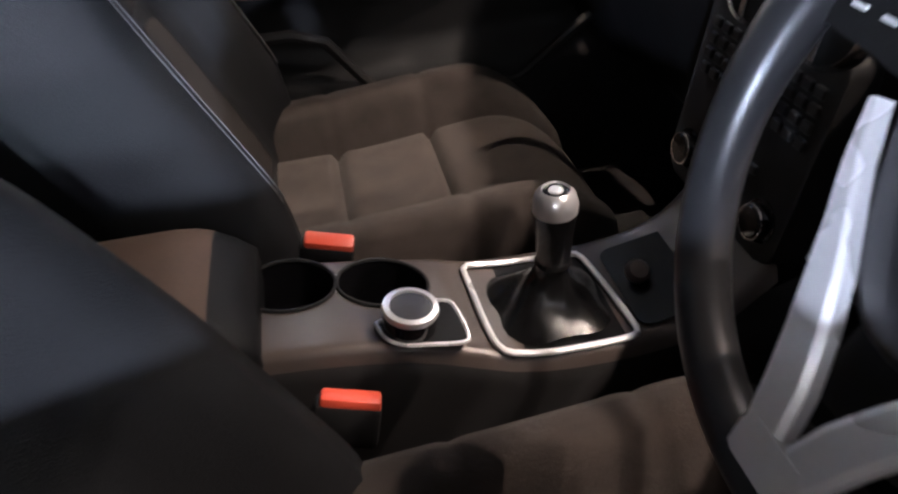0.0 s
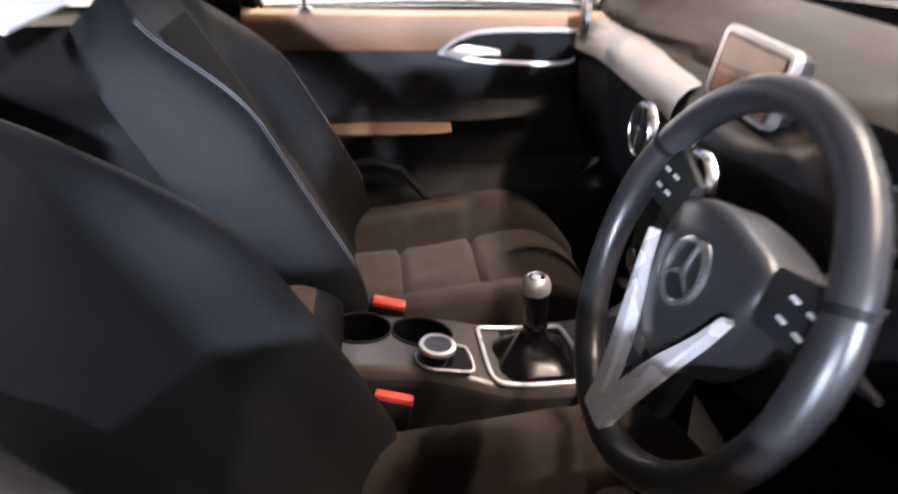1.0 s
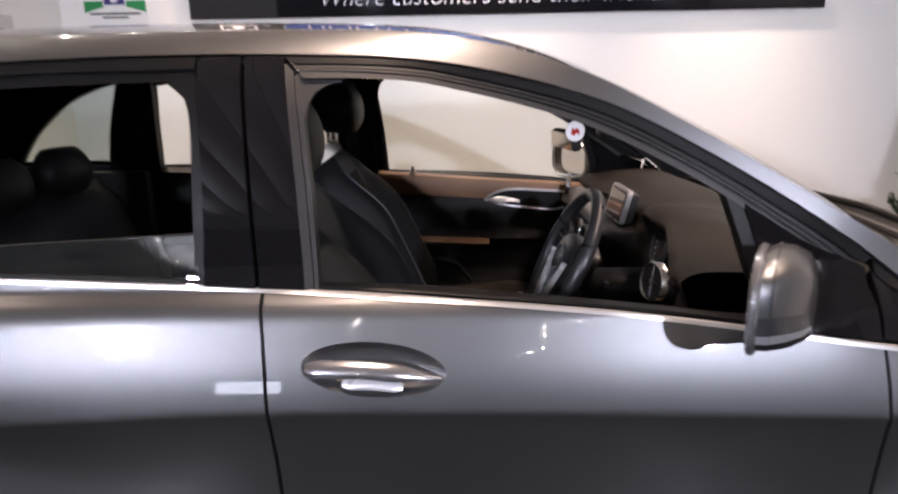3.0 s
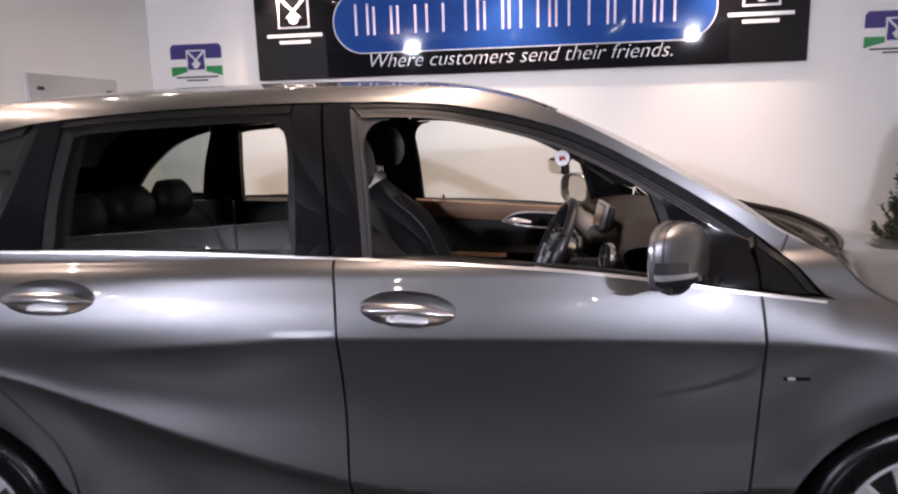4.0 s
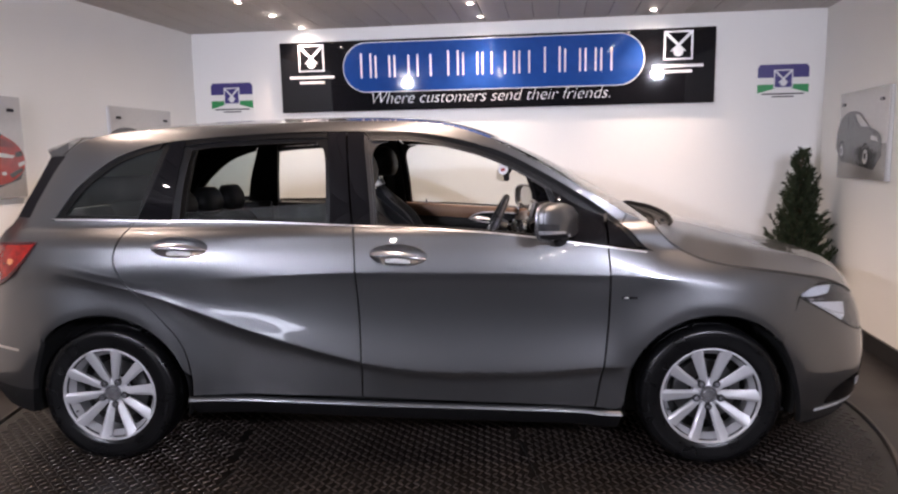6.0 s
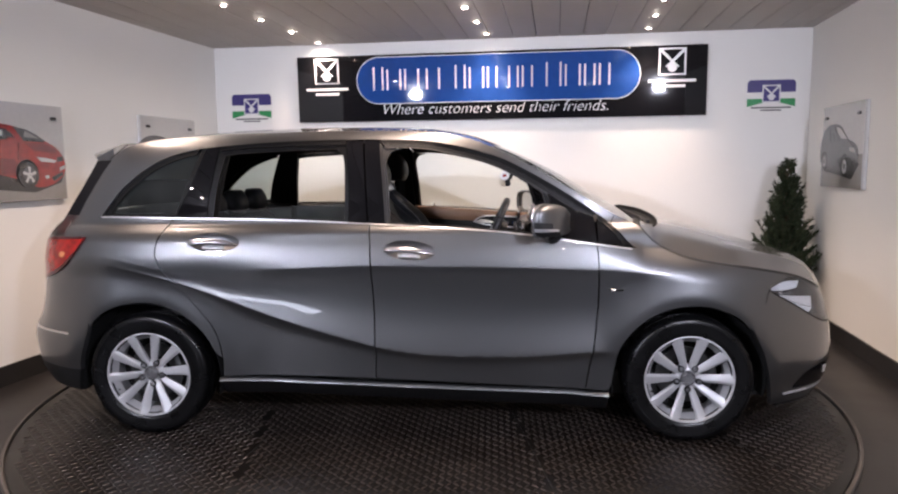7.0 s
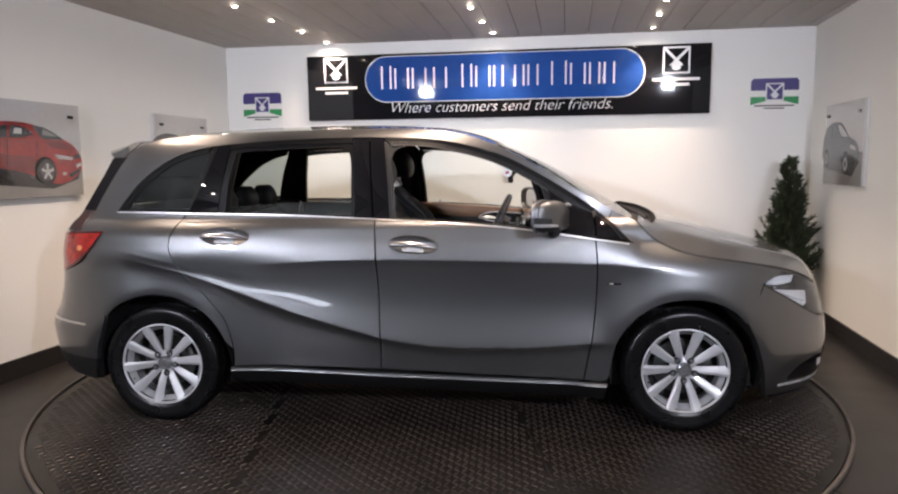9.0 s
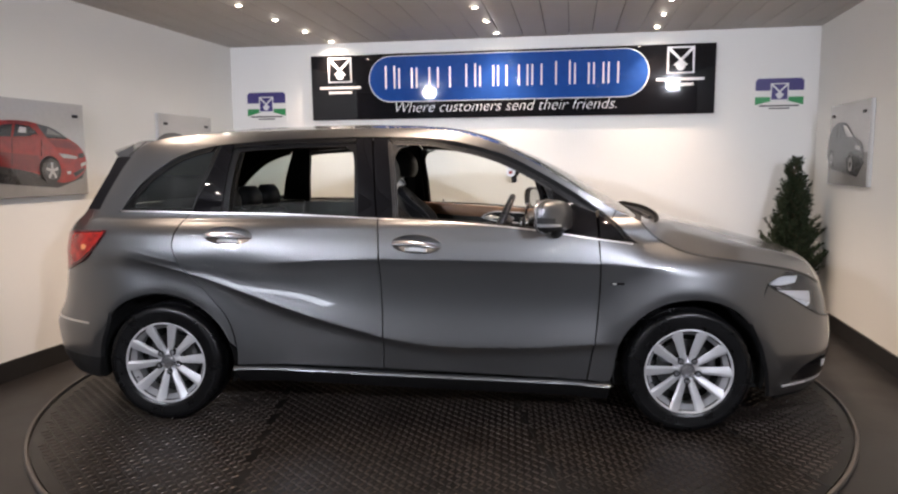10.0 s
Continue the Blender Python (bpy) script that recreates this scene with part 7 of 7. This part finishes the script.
def vent(x, y, z, r, turn, up=8):
    m = pose(x, y, z, 90 - up, 0, -90 + turn)
    ring = part("air_vent", lathe([(r * 0.86, -0.001), (r * 0.875, 0.005), (r * 0.93, 0.009), (r, 0.005), (r * 1.01, -0.006), (r * 0.86, -0.006)], 44, m, closed=True), M_VENT, dash, "round bright-ringed air vent")
    part("vent_bowl", lathe([(0.0005, 0.0035), (r * 0.87, 0.0035), (r * 0.88, 0.006)], 36, m), M_RUBBER, ring, "black vent bowl")
    for k in range(2):
        part("vent_vane", box((r * 1.7, 0.0085 if k else 0.003, 0.004), (0, 0, 0.0075), 0.001, 1, m=m @ pose(0, 0, 0, 0, 0, 90 * k)), M_VENT if k else M_FRAME, ring, "", smooth=False)
    part("vent_boss", lathe([(0.0005, 0.012), (r * 0.12, 0.011), (r * 0.16, 0.004)], 20, m), M_VENT, ring)


vent(0.538, -0.668, 1.038, 0.041, 16)
vent(0.585, 0.672, 1.022, 0.046, -10)
for y in (0.118, 0.017, -0.084):
    vent(0.526, y, 0.966, 0.041, 0)
# display on the dash top
dm = pose(0.628, 0.005, 1.072, 0, 0, 0) @ pose(0, 0, 0, 90, 0, -90) @ pose(0, 0, 0, -14, 0, 0)
disp = part("display", prism(rounded(0.184, 0.098, 0.012), 0.014, dm, bevel=0.003), M_DISPLAY, car, "upright display in a grey satin frame on the dashboard")
part("display_screen", prism(rounded(0.152, 0.076, 0.004), 0.003, dm @ Matrix.Translation((0.004, -0.001, 0.0135))), M_SCREEN, disp, "dark screen", smooth=False)
part("display_edge", prism(rounded(0.162, 0.084, 0.006), 0.002, dm @ Matrix.Translation((0.004, -0.001, 0.0132))), M_PLASTIC, disp, "", smooth=False)
part("display_back", box((0.17, 0.09, 0.03), (0, 0, -0.012), 0.012, 2, m=dm), M_PLASTIC, disp)
part("display_foot", box((0.05, 0.05, 0.05), (0.66, 0.005, 1.03), 0.01), M_PLASTIC, disp)
# control panel
sm = pose(0.532, 0.0, 0.835, 90, 0, -90) @ pose(0, 0, 0, -8, 0, 0)
st = part("control_panel", prism(rounded(0.205, 0.210, 0.020), 0.035, sm @ Matrix.Translation((0, 0, -0.03)), bevel=0.004), M_PLASTIC, car, "black control panel with keys and knobs")
for side in (-1, 1):
    for r in range(4):
        for c in range(3):
            part("key", box((0.0135, 0.0105, 0.005), (side * 0.064 + (c - 1) * 0.0175, 0.066 - r * 0.0155, 0.007), 0.0015, 1, m=sm), M_SEAL, st, "", smooth=False)
part("disc_slot", box((0.115, 0.006, 0.003), (0, 0.088, 0.0055), 0.001, 1, m=sm), M_SILVER, st, "", smooth=False)
part("lower_screen", prism(rounded(0.072, 0.05, 0.003), 0.002, sm @ Matrix.Translation((0, 0.045, 0.005))), M_BLACKGLOSS, st, "", smooth=False)
for xx in (-0.070, 0.070):
    part("heater_knob", lathe([(0.0005, 0.014), (0.014, 0.0135), (0.0165, 0.011), (0.018, 0.003), (0.0215, 0.002), (0.0215, 0.0)], 28, sm @ Matrix.Translation((xx, -0.068, 0.004))), M_BLACKGLOSS, st, "black heater knob")
    part("knob_ring", tube([sm @ Vector((xx + 0.0165 * math.cos(a), -0.068 + 0.0165 * math.sin(a), 0.0155)) for a in np.linspace(0, math.tau, 28, endpoint=False)], 0.0012, 6, closed=True), M_CHROME, st, "thin bright knob ring")
for c in range(6):
    part("key", box((0.012, 0.009, 0.005), ((c - 2.5) * 0.0155, -0.030, 0.007), 0.0015, 1, m=sm), M_SEAL, st, "", smooth=False)
part("column_shroud", box((0.20, 0.11, 0.10), (0.545, -0.362, 0.925), 0.03, 3, m=Matrix.Translation((0, 0, 0))), M_FRAME, car, "black steering column shroud")
for sy, ln in ((0.15, 0.10), (-0.15, 0.10)):
    part("column_stalk", tube([(0.50, -0.362 + sy * 0.3, 0.955), (0.485, -0.362 + sy * 0.75, 0.975), (0.478, -0.362 + sy * 1.02, 0.985)], [0.007, 0.008, 0.003], 8), M_RUBBER, car, "black column stalk")

# steering wheel
nx, nz = -math.cos(radians(25)), math.sin(radians(25))
SW = Matrix(((0, nz, nx, 0.402), (-1, 0, 0, -0.362), (0, -nx, nz, 1.003), (0, 0, 0, 1)))
RW_, RT = 0.173, 0.0166
rim_pts = [SW @ Vector((RW_ * math.cos(a), RW_ * math.sin(a), 0)) for a in np.linspace(0, math.tau, 72, endpoint=False)]
thick = [RT * (1 + 0.12 * math.exp(-((math.sin(a) - 0.15) / 0.3) ** 2)) for a in np.linspace(0, math.tau, 72, endpoint=False)]
wheel = part("steering_wheel", tube(rim_pts, thick, 16, closed=True), M_LEATHER, car, "black leather steering wheel with silver lower spokes")
pad = spline([(-0.082, 0.050), (-0.040, 0.066), (0.040, 0.066), (0.082, 0.050), (0.084, 0.015), (0.060, -0.040), (0.026, -0.080), (-0.026, -0.080), (-0.060, -0.040), (-0.084, 0.015), (-0.082, 0.050)], 49)[:-1]
bm = bmesh.new()
rr = []
for q, h in ((1.0, -0.045), (1.0, 0.0), (0.97, 0.010), (0.86, 0.018), (0.5, 0.024), (0.02, 0.025)):
    rr.append([bm.verts.new(SW @ Vector((x * q, y * q, h - 0.012))) for x, y in pad])
for a, b in zip(rr, rr[1:]):
    for i in range(48):
        bm.faces.new((a[i], a[(i + 1) % 48], b[(i + 1) % 48], b[i]))
part("airbag_pad", bm, M_LEATHER, wheel, "black airbag pad", angle=50)
part("pad_emblem", lathe([(0.0255, 0.0), (0.0262, 0.005), (0.0285, 0.007), (0.0320, 0.006), (0.0335, 0.0)], 36, SW @ Matrix.Translation((0, 0.006, 0.0115)), closed=True), M_PULL, wheel, "plain silver ring emblem")
part("pad_emblem_disc", lathe([(0.0005, 0.002), (0.026, 0.0)], 32, SW @ Matrix.Translation((0, 0.006, 0.013))), M_PLASTIC, wheel)
def bar(points, widths, h, name, material, label=""):
    """A flat tapered bar in the plane of the wheel."""
    bm = bmesh.new()
    rows = []
    n = len(points)
    for k in range(n):
        p = Vector((*points[k], 0))
        t = (Vector((*points[min(k + 1, n - 1)], 0)) - Vector((*points[max(k - 1, 0)], 0))).normalized()
        o = Vector((-t.y, t.x, 0)) * widths[k]
        rows.append([bm.verts.new(SW @ v) for v in (p - o + Vector((0, 0, h - 0.012)), p - o + Vector((0, 0, h - 0.003)), p - o * 0.7 + Vector((0, 0, h)), p + o * 0.7 + Vector((0, 0, h)), p + o + Vector((0, 0, h - 0.003)), p + o + Vector((0, 0, h - 0.012)))])
    for a, b in zip(rows, rows[1:]):
        for i in range(6):
            bm.faces.new((a[i], a[(i + 1) % 6], b[(i + 1) % 6], b[i]))
    bm.faces.new(rows[0][::-1])
    bm.faces.new(rows[-1])
    return part(name, bm, material, wheel, label, angle=30)


for sx in (-1, 1):
    bar([(sx * a, b) for a, b in ((0.013, -0.146), (0.020, -0.120), (0.031, -0.092), (0.043, -0.067), (0.055, -0.044), (0.068, -0.020), (0.079, 0.008))], [0.0125, 0.0132, 0.0122, 0.0105, 0.0075, 0.0050, 0.0025], 0.018, "silver_spoke", M_SPOKE, "satin silver lower spoke")
    bar([(sx * a, b) for a, b in ((0.080, 0.040), (0.115, 0.046), (0.150, 0.052), (0.172, 0.055))], [0.024, 0.026, 0.030, 0.034], 0.000, "key_spoke", M_PLASTIC, "black spoke with keys")
    for k in range(2):
        for j in range(2):
            part("wheel_key", box((0.011, 0.003, 0.002), (sx * (0.112 + 0.022 * k), 0.037 + 0.018 * j, 0.001), 0.0006, 1, m=SW), M_LIGHTPLASTIC, wheel, "", smooth=False)
    part("rim_grip", tube([SW @ Vector((RW_ * math.cos(a), RW_ * math.sin(a), 0.001)) for a in np.linspace(radians(90 - sx * 90 + sx * 24), radians(90 - sx * 90 + sx * 26.5), 4)], RT * 1.06, 14), M_RUBBER, wheel)
bar([(0, -0.140), (0, -0.150), (0, -0.165)], [0.022, 0.026, 0.024], 0.019, "spoke_joint", M_SPOKE, "satin silver spoke joint")
part("lower_spoke", box((0.07, 0.07, 0.02), (0, -0.095, -0.026), 0.008, 2, m=SW), M_PLASTIC, wheel, "black lower spoke")

for k in range(3):
    a = radians(90 + 120 * k)
    bar([(q * math.cos(a), 0.006 + q * math.sin(a)) for q in (0.001, 0.012, 0.0262)], [0.0040, 0.0024, 0.0009], 0.0168, "emblem_arm", M_PULL)

# rear-view mirror
mm = pose(0.455, 0.03, 1.255, 0, 0, 14) @ pose(0, 0, 0, 0, -6, 0)
rv = part("rear_view_mirror", box((0.032, 0.160, 0.058), (0.014, 0, 0), 0.014, 3, m=mm), M_PLASTIC, car, "black rear-view mirror under the windscreen")
part("mirror_face", box((0.003, 0.147, 0.048), (-0.0030, 0, 0), 0.001, 1, m=mm), M_CHROME, rv, "mirror glass", smooth=False)
part("mirror_stem", tube([mm @ Vector((0.03, 0, 0)), (0.52, 0.02, 1.31), (0.585, 0.0, 1.35)], [0.012, 0.014, 0.022], 10), M_PLASTIC, rv)
part("sensor_housing", box((0.10, 0.09, 0.11), (0.60, 0.0, 1.315), 0.02, 3, m=Matrix.Identity(4)), M_PLASTIC, rv, "black sensor housing")
for y in (-0.30, 0.36):
    part("sun_visor", box((0.15, 0.36, 0.016), (0, 0, 0), 0.006, 2, m=pose(0.40, y, 1.425, 0, 18, 0)), M_LINER if y < 0 else M_PLASTIC, car, "folded sun visor")

# tag that hangs from the mirror
tag = empty("hanging_tag", "round white tag with a red mark hanging from the mirror", "tag", m=pose(0.464, -0.13, 1.293, 0, 0, 12))
part("tag_disc", lathe([(0.0005, -0.003), (0.026, -0.003), (0.0275, 0.0), (0.026, 0.003), (0.0005, 0.003)], 32, pose(0, 0, 0, 90, 0, 0)), M_WHITE, tag)
flat("red_mark", [(-0.013, -0.006), (-0.004, -0.012), (0.002, -0.004), (0.012, -0.010), (0.010, 0.004), (0.002, 0.010), (-0.003, 0.003), (-0.009, 0.012)], M_PRINTRED, tag, 0.0032, "red printed mark", 0.0006)
part("cord", tube([(0, 0, 0.031), (-0.006, 0.02, 0.055), (-0.02, 0.05, 0.045)], 0.0009, 5), M_PLASTIC, tag)
